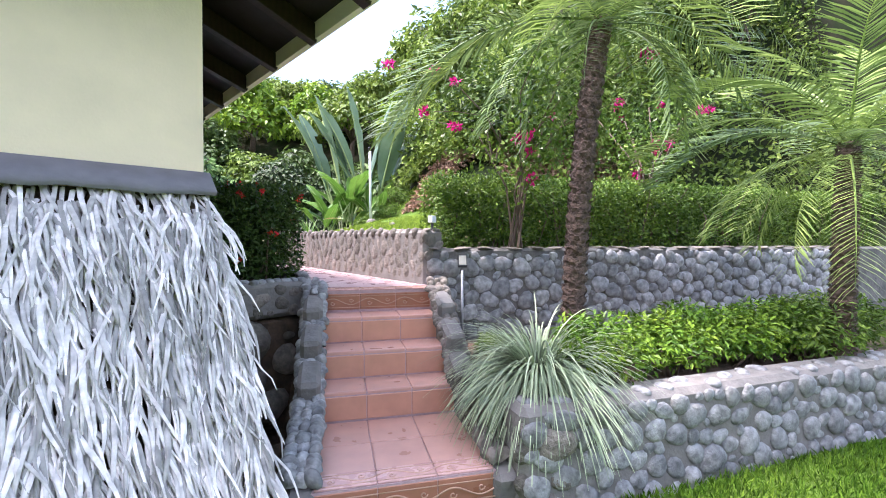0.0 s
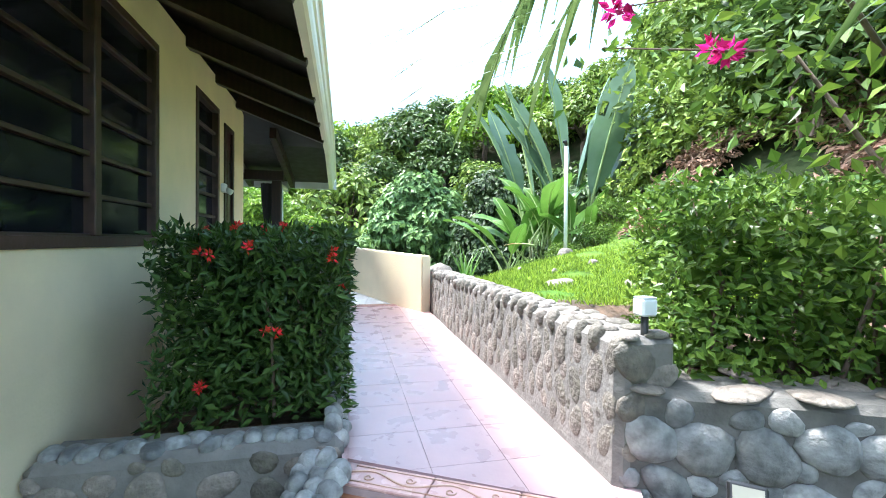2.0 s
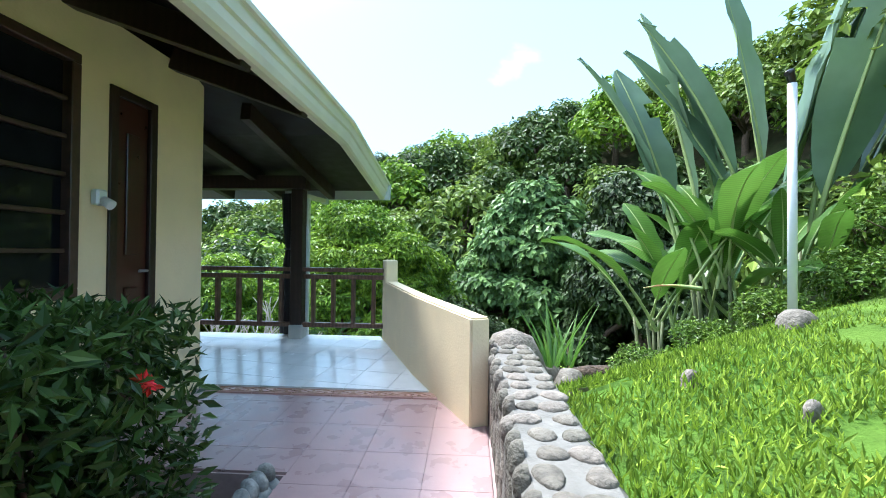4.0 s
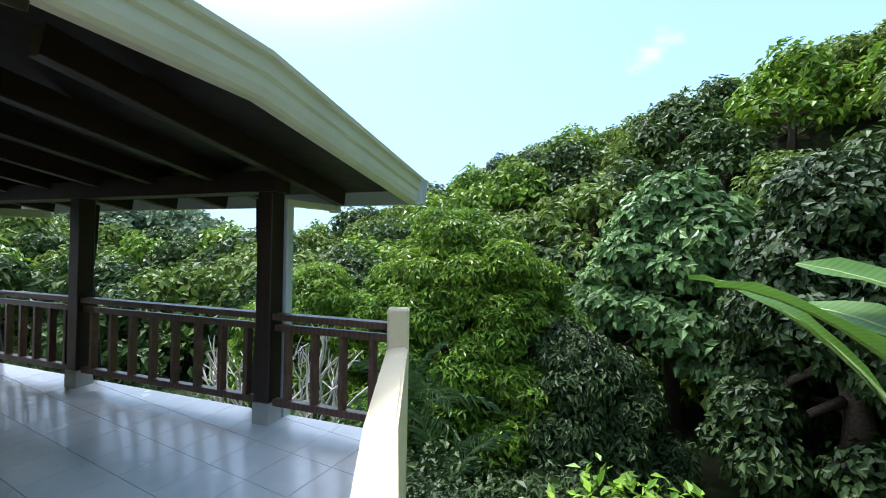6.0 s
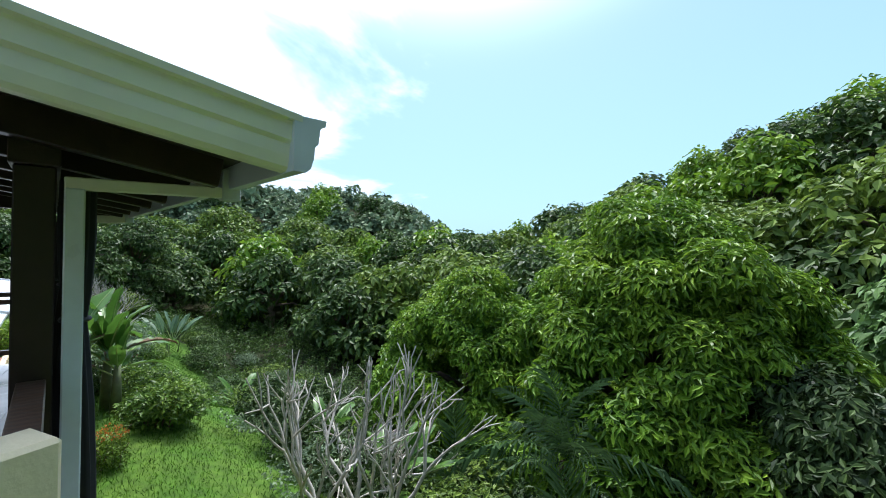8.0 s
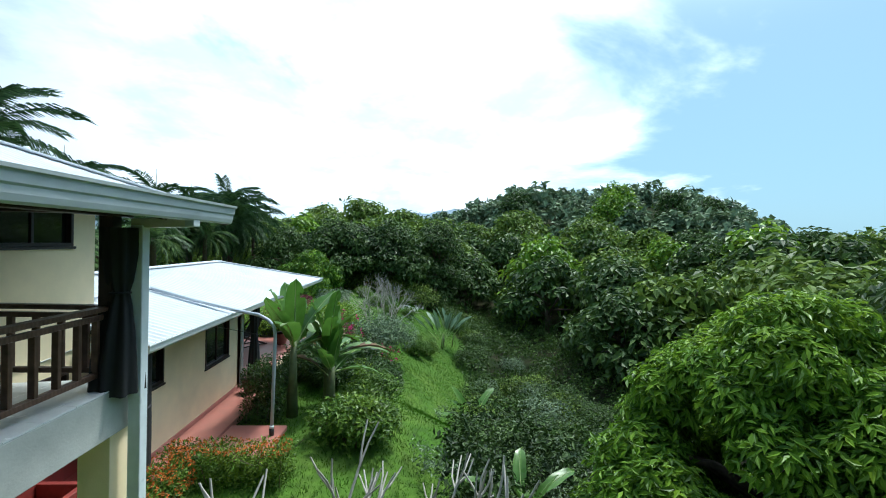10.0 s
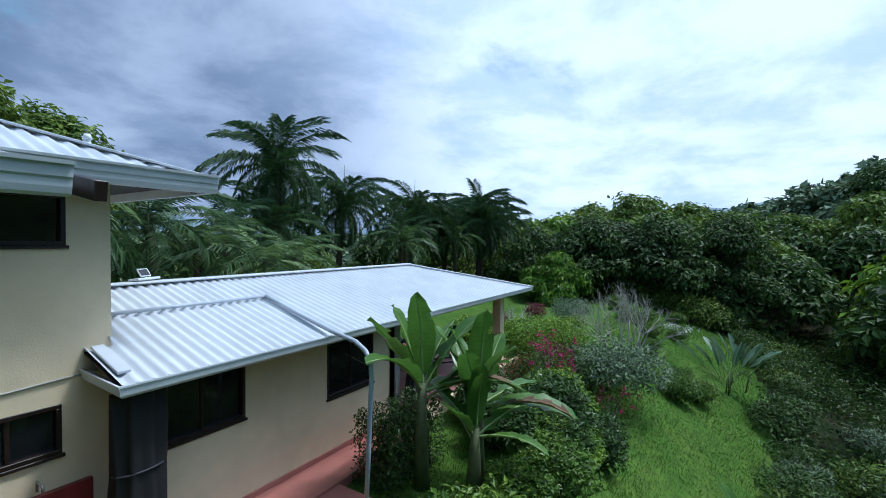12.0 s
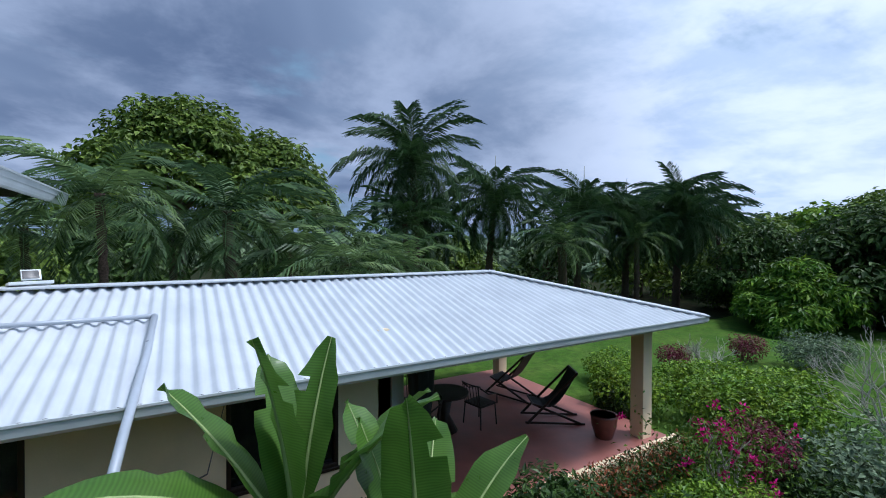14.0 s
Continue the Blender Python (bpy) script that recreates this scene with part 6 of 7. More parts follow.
bt = solo("heliconia_bract", blade_leaf_mesh("heliconia_bract", 0.32, 0.075, 0.12, 0.4, M["bract"], np.random.default_rng(3), 8, 0.0), None, "pink and yellow heliconia bract on the young clump", "flower")
bt.matrix_basis = pose(4.72, 7.98, 0.82, 0, -8, 170)
z_ = max(gz(4.2, 8.6), -0.12)
st = thing("fallen_trunk", (4.2, 8.6, z_), "fallen brown banana trunk with dry leaf sheaths", "log")
part("log", tube([(3.75, 8.65, z_ + 0.02), (4.0, 8.62, z_ + 0.06), (4.3, 8.55, z_ + 0.08)], [0.06, 0.08, 0.09], 10), M["palmbark"], st)
part("cut_stump", tube([(4.48, 8.5, z_ - 0.2), (4.43, 8.45, z_ + 0.28)], [0.15, 0.10], 10), M["bark"], st)
rd = np.random.default_rng(15)
P = np.array((3.7, 8.65, z_)) + rd.normal(size=(60, 3)) * (0.1, 0.08, 0.03)
tagged(part("sheath_fibre", mesh_np("sheath_fibre", *leaf_quads(P, rand_dirs(60, 0, rd) * (1, 1, 0.2) + (-0.6, 0, 0), rand_dirs(60, 1, rd), 0.35, 0.03)), M["dead"], st), kind="stuff")

# ---- garden west and north of the house ----
ball = shrub("round_shrub", (0, 0, 0), 0.55, 0.75, M["leaf_box"], 260, 0.08, 0.04, "clipped round green shrub on the lawn", 50)
ball.matrix_basis = Matrix.Translation((-20.3, 12.3, gz(-20.3, 12.3))) @ Matrix.Scale(1.25, 4)
for x, y, s in ((-21.6, 12.9, 0.95), (-22.4, 12.3, 0.7), (-23.5, 11.0, 0.75), (-27, 10.3, 1.0), (-7.3, 10.95, 1.2), (-7.9, 11.35, 1.0), (-9.9, 11.2, 1.0), (-8.9, 10.95, 0.8), (-29, 8.6, 0.9), (-25.8, 10.8, 0.80), (-31.3, 11.5, 0.80), (-26.3, 9.5, 0.70)):
    copy_thing(ball, pose(x, y, gz(x, y), 0, 0, 50 * x) @ Matrix.Scale(s * 0.96, 4))
limeb = shrub("lime_dome", (0, 0, 0), 0.8, 1.0, M["leaf_dome"], 190, 0.085, 0.045, "domed lime green clipped shrub on the lawn", 51)
limeb.matrix_basis = Matrix.Translation((-17.2, 8.1, -2.4)) @ Matrix.Scale(1.15, 4)
for x, y, s in ((-13.0, 10.25, 0.95), (-13.7, 9.8, 0.9), (-18.6, 8.6, 1.0), (-18.4, 7.3, 0.9), (-16.3, 6.6, 0.95), (-11.4, 10.5, 0.72), (-11.9, 10.9, 0.66), (-11.5, 11.1, 0.55), (-17.5, 5.2, 0.8), (-18.3, 6.6, 0.75), (-17.6, 8.9, 0.90), (-12.0, 10.6, 0.55), (-13.2, 10.5, 0.60)):
    copy_thing(limeb, pose(x, y, gz(x, y), 0, 0, 77 * x) @ Matrix.Scale(s, 4))
silver = shrub("silver_shrub", (0, 0, 0), 1.1, 1.3, M["leaf_silver"], 130, 0.09, 0.045, "loose silvery green shrub on the lawn", 52)
silver.matrix_basis = Matrix.Translation((-17.0, 10.7, gz(-17.0, 10.7))) @ Matrix.Scale(1.4, 4)
copy_thing(silver, pose(-23.5, 7.6, gz(-23.5, 7.6), 0, 0, 80) @ Matrix.Scale(0.65, 4))
wine = shrub("wine_shrub", (0, 0, 0), 0.7, 1.1, M["leaf_wine"], 110, 0.10, 0.04, "wine red leaved shrub on the lawn", 53)
wine.matrix_basis = Matrix.Translation((-15.9, 9.3, -2.5)) @ Matrix.Scale(0.8, 4)
for x, y, s in ((-14.9, 9.7, 0.6), (-16.6, 8.9, 0.7), (-23.0, 6.0, 1.0), (-20.0, 5.4, 0.9)):
    copy_thing(wine, pose(x, y, gz(x, y), 0, 0, 61 * x) @ Matrix.Scale(s, 4))
magb = thing("magenta_shrub", (0, 0, 0), "loose shrub with magenta flowers beside the patio", "shrub", "garden shrubs")
rm = np.random.default_rng(55)
for q in range(20):
    part("blossom", flowers(rm.normal(size=(1, 3)) * (0.5, 0.45, 0.28) + rm.normal(size=(3, 3)) * 0.05 + (0, 0, 0.85), M["magenta"], 0.07, rm, 7), None, magb, "magenta flower cluster")
P = rm.normal(size=(1500, 3)) * (0.5, 0.5, 0.33) + (0, 0, 0.7)
part("foliage", mesh_np("foliage", *leaf_quads(P, rand_dirs(1500, 0, rm), rand_dirs(1500, 0.8, rm), 0.08, 0.04)), M["leaf_box"], magb)
part("woody_core", twigs(-0.25, 0.25, -0.25, 0.25, -0.05, 0.9, 14, rm, 0.012), M["twig"], magb)
magb.matrix_basis = Matrix.Translation((-14.6, 9.35, -2.38))
copy_thing(magb, pose(-15.6, 11.0, gz(-15.6, 11), 0, 0, 90) @ Matrix.Scale(0.7, 4))
whb = copy_thing(ball, pose(-27.3, 11.8, gz(-27.3, 11.8)) @ Matrix.Scale(0.7, 4))
for q in np.random.default_rng(5).normal(size=(22, 3)) * (0.4, 0.4, 0.1) + (-27.3, 11.8, gz(-27.3, 11.8) + 0.6):
    part("flower_head", flowers([q], M["whiteflower"], 0.12, rm, 7), None, whb, "white flower head")


# bushes on the valley side of the lawn and at its far end
rt2 = np.random.default_rng(88)
bushes = [shrub("wild_bush", (0, 0, 0), 1.0, 1.2, M[m_], 60, 0.115, 0.055, l_, 56 + i, group="wild bushes") for i, (m_, l_) in enumerate((("leaf_mid", "loose mid green bush at the edge of the valley"), ("leaf_dark", "dense dark green bush at the edge of the valley"), ("leaf_silver", "pale twiggy bush at the edge of the valley")))]
edge = [(x, float(lawn_edge(x)) + rt2.uniform(0.7, 1.6) + (2.0 if k % 3 == 0 else 0), rt2.uniform(0.7, 1.15)) for k, x in enumerate(np.linspace(-34, 1.5, 36))]
edge += [q for q in ((rt2.uniform(7.0, 11.5), rt2.uniform(-1, 8.5), rt2.uniform(0.9, 1.6)) for _ in range(34)) if 0.42 * (q[0] - 1.95) + 0.905 * (q[1] - 1.41) > 4.0]
edge += [(rt2.uniform(-37.5, -34.5), y, rt2.uniform(1.3, 2.2)) for y in np.linspace(-0.5, 13.5, 13)]
# the slope below the lawn is overgrown
edge += [(x, float(lawn_edge(x)) + rt2.uniform(2.2, 6.5), rt2.uniform(0.9, 1.5)) for x in np.linspace(-22, 2.5, 44)]
for k, (x, y, s) in enumerate(edge):
    m = pose(x, y, gz(x, y) - 0.1, 0, 0, 47 * k) @ Matrix.Scale(s, 4)
    # mostly dark-leaved bushes on the valley side, in place of its shade
    b_ = (1, 1, 0, 1, 2)[k % 5] if -31 < x < 5 else k % 2
    if bushes[b_].matrix_basis.translation.length < 1e-6:
        bushes[b_].matrix_basis = m
    else:
        copy_thing(bushes[b_], m @ (Matrix.Scale(1 / bushes[b_].scale.x, 4)))


def bare_bush(name, loc, h, spread, stems, label, seed, r0=0.03, levels_=4, thick=0.62, material="twig"):
    rng = np.random.default_rng(seed)
    bm = bmesh.new()

    def grow(p, d, l, r, k):
        e = p + d * l
        m_ = p.lerp(e, 0.5) + Vector(rng.normal(size=3) * l * 0.05)
        tube([p, m_, e], [r, r * 0.85, r * 0.7], 5, bm, False)
        if k:
            for _ in range(2 if rng.uniform() < 0.6 else 3):
                nd = (d + Vector(rng.normal(size=3)) * 0.42 * spread + Vector((0, 0, 0.18))).normalized()
                grow(e, nd, l * rng.uniform(0.62, 0.85), r * thick, k - 1)

    for i in range(stems):
        a = 2 * math.pi * i / stems + rng.uniform(-0.3, 0.3)
        grow(Vector((0.06 * math.cos(a), 0.06 * math.sin(a), -0.1)), Vector((0.5 * spread * math.cos(a), 0.5 * spread * math.sin(a), 1)).normalized(), h * 0.3, r0, levels_)
    ob = solo(name, bm, M[material], label, "bare bush", "bare bushes")
    ob.matrix_basis = Matrix.Translation(loc)
    return ob


bare_bush("bare_frangipani", (-1.35, 12.15, gz(-1.35, 12.15)), 3.3, 0.95, 5, "bare frangipani with thick pale branches below the terrace", 5, 0.05, 4, 0.68)
bare_bush("bare_frangipani", (-2.6, 13.0, gz(-2.6, 13.0)), 2.4, 1.1, 4, "bare frangipani with thick pale branches below the terrace", 6, 0.045, 4, 0.68)
bare_bush("bare_bush", (-19.4, 10.6, gz(-19.4, 10.6)), 3.5, 1.05, 12, "grey leafless bush on the lawn", 7, 0.03, 4)
bare_bush("bare_bush", (-20.5, 6.0, -2.5), 1.5, 1.0, 5, "grey leafless bush on the lawn", 8, 0.03, 4)

hedge("hedge", -9.4, -7.9, 8.55, 9.35, -2.35, -1.22, 900, 0.06, 0.026, M["leaf_hedge"], "dark clipped hedge block beside the annex walkway", 61)
hedge("hedge", -6.15, -5.5, 8.87, 10.2, -2.4, -1.80, 1100, 0.06, 0.026, M["leaf_box"], "low clipped hedge with rust coloured tips below the terrace", 62)
hr = hedge("hedge", -6.1, -3.6, 8.22, 8.85, -2.4, -1.80, 1100, 0.06, 0.026, M["leaf_box"], "low clipped hedge with orange red tips below the terrace", 63)
ro = solo("hedge_tips", flowers(np.concatenate((np.random.default_rng(9).uniform((-6.15, 8.87, -1.83), (-5.5, 10.2, -1.78), (80, 3)), np.random.default_rng(10).uniform((-6.1, 8.22, -1.83), (-3.6, 8.85, -1.77), (210, 3)), np.random.default_rng(11).uniform((-5.5, 8.83, -2.2), (-3.6, 8.88, -1.8), (60, 3)))), M["orangetip"], 0.045, rm, 6), None, "orange red new tips on the low hedge", "flowers", kind="stuff")
hedge("hedge", -15.3, -11.6, 8.35, 8.85, -2.4, -1.9, 420, 0.06, 0.028, M["leaf_rust"], "low rust tipped hedge before the patio", 64)
hedge("hedge", -15.0, -11.9, 8.42, 8.9, -2.4, -1.86, 380, 0.07, 0.03, M["leaf_hedge"], "low dark green hedge before the patio", 65)
gsh = shrub("glossy_shrub", (-11.3, 9.1, -2.4), 0.7, 1.05, M["leaf_hedge"], 260, 0.11, 0.045, "glossy dark green shrub before the patio", 54)
copy_thing(gsh, pose(-10.5, 9.9, -2.4, 0, 0, 130) @ Matrix.Scale(1.0, 4))
for x, y, q in ((-12.2, 10.3, 1.25), (-12.6, 11.2, 1.0), (-11.3, 10.8, 0.9), (-16.0, 10.1, 0.9)):
    copy_thing(gsh, pose(x, y, gz(x, y) - 0.05, 0, 0, 90 * x) @ Matrix.Scale(q, 4))

# banana plants
lb1 = [blade_leaf_mesh("leaf", 1.35, 0.47, 0.3, a, M["banana"], np.random.default_rng(s), 14, 0.03) for s, a in ((11, 0.25), (12, 0.9), (13, 1.3), (14, 0.5))]
for i, (x, y, h, n, s) in enumerate(((-8.45, 9.5, 1.55, 9, 1.05), (-9.1, 10.15, 1.25, 9, 1.0), (-8.7, 10.3, 0.95, 7, 0.8))):
    rng = np.random.default_rng(90 + i)
    bp = thing("banana_plant", (0, 0, 0), "banana plant with broad arching green leaves beside the annex", "banana plant", "banana plants")
    part("stem", tube([(0, 0, -0.1), (0.02, 0, h * 0.5), (0.03, 0.02, h + 0.1)], [0.13, 0.10, 0.06], 10), M["stalk"], bp)
    for k in range(n):
        el, az = 84 if k == 0 else rng.uniform(48, 78), k * 137.5 + 40 * i + rng.normal() * 10
        if k in (3, 6):  # two old leaves hang out over the lawn
            el, az = rng.uniform(8, 24), 120 + 40 * (k == 6) + rng.normal() * 12
        lf = part("leaf", lb1[(0, 3, 0, 1, 3)[k % 5]], None, bp)
        lf.matrix_basis = pose(0.02, 0.02, h - 0.05 * (k > 0), 0, -el, az) @ pose(0, 0, 0, rng.normal() * 14, 0, 0) @ Matrix.Scale(s * rng.uniform(0.8, 1.0), 4)
    dl = part("dead_leaf", blade_leaf_mesh("dead_leaf", 1.1, 0.22, 0.5, 1.2, M["dead"], rng, 12, 0.25, 0.6), None, bp, "dry brown hanging leaf")
    dl.matrix_basis = pose(0, 0, h - 0.2, 0, -32, (125, 100, 240)[i])
    bp.matrix_basis = Matrix.Translation((x, y, gz(x, y)))
fan_plant("fan_banana", (-23.8, 13.8, gz(-23.8, 13.8)), 8, 120, lv, 52, 85, 0.72, "fan of grey-green banana leaves at the edge of the lawn", 13, 0.6, 0.4)
fan_plant("fan_banana", (-24.8, 14.3, gz(-24.8, 14.3)), 8, 60, lv, 55, 85, 0.7, "fan of grey-green banana leaves at the edge of the lawn", 14, 0.6, 0.35)
fan_plant("heliconia", (-12.6, 14.2, gz(-12.6, 14.2)), 9, 0, lg, 30, 75, 1.0, "heliconia clump on the slope below the lawn", 15, 0.2, 0.3, spin=True)
fan_plant("heliconia", (-3.4, 14.0, gz(-3.4, 14.0)), 9, 0, lg, 35, 78, 1.0, "heliconia clump on the slope below the lawn", 16, 0.3, 0.3, spin=True)
fan_plant("heliconia", (-6.1, 14.2, gz(-6.1, 14.2)), 8, 0, lg, 40, 80, 0.9, "heliconia clump on the slope below the lawn", 17, 0.3, 0.3, spin=True)

# palms behind the annex
fp = [frond_mesh("frond", 3.2, 64, 0.95, 0.06, 0.80, M["frond_dark"], np.random.default_rng(s), 0.8, 0.5) for s in (5, 6)]
fp2 = [frond_mesh("frond", 2.3, 34, 0.70, 0.055, 0.62, M["frond_dark"], np.random.default_rng(s), 0.35, 0.5) for s in (7, 8)]
fp3 = [frond_mesh("frond", 1.9, 30, 0.62, 0.05, 0.60, M["frond"], np.random.default_rng(s), 0.3, 0.5) for s in (9, 10)]
for i, (x, y, z) in enumerate(((-17.3, -5.6, 5.3), (-22.3, -6.6, 3.9), (-35.0, -3.4, 4.0), (-33.0, -2.2, 3.0), (-20.0, -9.5, 2.8), (-27.6, -5.0, 3.6), (-31.0, -4.2, 3.0))):
    p = palm("tall_palm", (x, y, -2.6), z + 2.4, 0.22, 0.15, (0.3 * (-1) ** i, 0.2), 40, fp, "tall dark feather palm with drooping fronds", 20 + i, (-72, 58), group="palms behind the annex", step=0.2)
    part("spear", tube([(x + 0.3 * (-1) ** i, y + 0.2, z - 0.2), (x + 0.3 * (-1) ** i, y + 0.25, z + 2.3)], [0.05, 0.01], 5), M["stalk"], p)
for i, (x, y, z) in enumerate(((-24.9, -3.6, 1.6), (-29.5, -2.4, 1.2), (-16.3, -4.4, 1.7), (-13.0, -3.2, 1.5), (-8.9, 0.1, 1.7), (-24.0, -2.6, 0.9), (-37.5, -2.0, 2.4))):
    palm("feather_palm", (x, y, -2.6), z + 3.1, 0.16, 0.12, (0.15, -0.1 * (-1) ** i), 20, fp2 if i % 2 == 0 else fp2 + fp3, "green feather palm behind the white roof", 40 + i, (-55, 50), group="palms behind the annex", step=0.2)
for i, (x, y, z) in enumerate(((-6.35, 1.0, 2.1), (-4.6, -1.4, 1.4), (-7.6, -1.0, 1.2), (-10.6, -0.9, 1.0), (-11.8, 1.0, 0.5), (-14.4, -0.8, 0.4))):
    palm("young_palm", (x, y, -2.6), z + 2.9, 0.10, 0.08, (0.1, 0.05), 20, fp3 + fp2[:1], "young light green palm behind the white roof", 60 + i, (-50, 40), group="palms behind the annex", step=0.2)
# the dark frond colour takes the place of the ravine's shade
fpd = [frond_mesh("frond", 1.9, 26, 0.6, 0.05, 0.6, M["frond_dark"], np.random.default_rng(s), 0.6, 0.5) for s in (19, 20)]
pa = palm("young_palm", (-1.1, 16.3, -5.0), 2.6, 0.08, 0.07, (0.1, 0), 14, fpd, "small palm among the valley trees", 70, (-25, 75), group="valley palms", step=0.2)
palm("young_palm", (0.2, 14.6, -4.4), 0.7, 0.08, 0.07, (0.1, 0), 12, fpd, "small palm among the valley trees", 71, (-25, 75), group="valley palms", step=0.2)
palm("young_palm", (-3.0, 15.4, -4.6), 0.8, 0.08, 0.07, (0.1, 0), 12, fpd, "small palm among the valley trees", 72, (-25, 75), group="valley palms", step=0.2)

# ---- trees ----
bright = "big bright green tree with dense drooping leaves in the valley"
grow_tree("valley_tree", (-1.3, 21.0, -6.5), 4.7, 6.7, 2.4, 150, 0.78, 170, 0.22, 0.075, M["leaf_tree"], bright, 101, 0.3, droop=0.55, low=-0.6, group="valley trees")
grow_tree("valley_tree", (-5.4, 18.4, -6.0), 3.1, 4.9, 1.8, 90, 0.64, 220, 0.19, 0.065, M["leaf_tree"], bright, 102, 0.24, droop=0.55, low=-0.6, group="valley trees")
# this tree's leaf colour carries the ravine's shade
grow_tree("valley_tree", (2.6, 19.2, -6.5), 2.6, 4.6, 1.2, 55, 0.75, 140, 0.22, 0.085, M["leaf_shade"], "leafy valley tree with the ravine's shade in its leaf colour", 103, 0.2, droop=0.8, low=-0.7, group="valley trees")
grow_tree("broadleaf_tree", (5.7, 24.2, -5.0), 3.2, 6.6, 2.4, 36, 1.1, 80, 0.36, 0.24, M["leaf_pale"], "tree with large pale green leaves on the valley side", 104, 0.25, droop=0.7, low=-0.6, group="valley trees")
grow_tree("ivy_tree", (8.6, 19.0, -4.0), 2.2, 7.0, 1.0, 34, 1.0, 90, 0.24, 0.15, M["leaf_shade"], "tree overgrown with small dark ivy leaves", 105, 0.3, droop=0.9, low=-0.9, group="valley trees")
for i, (x, y, s) in enumerate(((3.6, 9.5, 1.4), (4.5, 9.6, 1.1), (5.6, 9.4, 0.8), (4.0, 10.6, 0.6), (6.4, 10.2, 0.9), (3.2, 11.6, 0.6), (7.2, 11.0, 1.0), (5.4, 11.2, 0.7))):
    copy_thing(limeb, pose(x, y, gz(x, y) - 0.1, 0, 0, 70 * i) @ Matrix.Scale(s * 0.9, 4))

def replica(ob, m):
    """A copy of a tree at the pose and size m, whatever the size of the first one."""
    return copy_thing(ob, m @ Matrix.Diagonal((1 / ob.scale.x, 1 / ob.scale.y, 1 / ob.scale.z, 1)))


kinds, tall = [], []
NAMES = ("mid green forest tree on the hillside", "dark green forest tree with a flat crown", "fresh green forest tree on the hillside", "tall narrow dark forest tree", "wide spreading forest tree")
for far in (0, 1):
    for i, (leaf, r, h, z0, n) in enumerate((("leaf_mid", 3.4, 4.8, 1.4, 28), ("leaf_dark", 3.6, 4.6, 1.8, 26), ("leaf_tree", 3.2, 5.4, 1.0, 26), ("leaf_dark", 2.8, 6.0, 1.2, 26), ("leaf_mid", 4.2, 4.2, 2.2, 28))):
        dens, L, W = ((17, 0.38, 0.18), (5.2, 0.58, 0.31))[far]
        kinds.append(grow_tree("forest_tree", (0, 0, -60), r, h, z0, n, 1.2, dens, L, W, M[leaf], NAMES[i], 200 + i, 0.22, droop=0.6, low=-0.6, group="hillside trees"))
        tall.append(z0 + h + 0.15)
rf = np.random.default_rng(300)
spots, used = [], [False] * 10
# the skyline that the crowns keep to: bearing from north and rise in degrees
SKYLINE = ((-180, 40), (-60, 40), (-46, 36), (-41, 21), (-28, 24), (-18, 22), (-5, 17.5), (3, 17), (16, 12), (32, 6.5), (39, 3.2), (46, 4.4), (60, 7.5), (75, 7.5), (88, 6), (105, 4.4), (125, 3), (180, 3))
for _ in range(16000):
    az, r = rf.uniform(-100, 118), rf.uniform(15, 62) if len(spots) < 175 else rf.uniform(30, 92)
    x, y = -math.sin(radians(az)) * r, 10 + math.cos(radians(az)) * r
    if az > 55 and ((x > -38 and y < 15.6) or (x < -18 and y < 17 and x > -40)):
        continue
    if (-10 < az < 60 and r < 17.5) or (30 < az < 62 and r < 27) or (62 <= az < 105 and r < 37):
        continue
    if az < -35 and x < 10.5:
        continue
    if math.hypot(x + 1.3, y - 21) < 6.2 or math.hypot(x + 5.4, y - 18.4) < 4.5 or math.hypot(x - 5.7, y - 24.2) < 4 or math.hypot(x - 8.6, y - 19) < 3:
        continue
    if y < 16.2 and x > -30 and x < 7:
        continue
    if not all(math.hypot(x - a, y - b) > 2.5 + 0.022 * r for a, b in spots):
        continue
    far = r > 22
    k = rf.integers(5) + 5 * far
    zz = gz(x, y) - rf.uniform(0.3, 1.0)
    top = 99.0
    for ex, ey, ez in ((3.0, 6.0, 1.3), (1.5, 12.0, 1.6)):
        b_ = math.degrees(math.atan2(-(x - ex), y - ey))
        lim = np.interp(b_, [q[0] for q in SKYLINE], [q[1] for q in SKYLINE])
        if r < 62:
            lim = min(lim, np.interp(b_, (34, 46, 60, 74, 80, 88, 100, 118), (40, 2.6, 2.2, 1.6, 3.6, 4.0, 3.0, 3.0)))
        top = min(top, ez + math.hypot(x - ex, y - ey) * math.tan(radians(lim)))
    s = min(rf.uniform(0.8, 1.2) * (0.95 + 0.004 * r), (top - zz) / tall[k] * rf.uniform(0.88, 1.03))
    if s < 0.42:
        continue
    spots.append((x, y))
    m = pose(x, y, zz, 0, 0, rf.uniform(0, 360)) @ Matrix.Diagonal((max(s, 0.75), max(s, 0.75), s, 1))
    if not used[k]:
        used[k] = True
        kinds[k].matrix_basis = m
    else:
        replica(kinds[k], m)
    if len(spots) >= 225:
        break
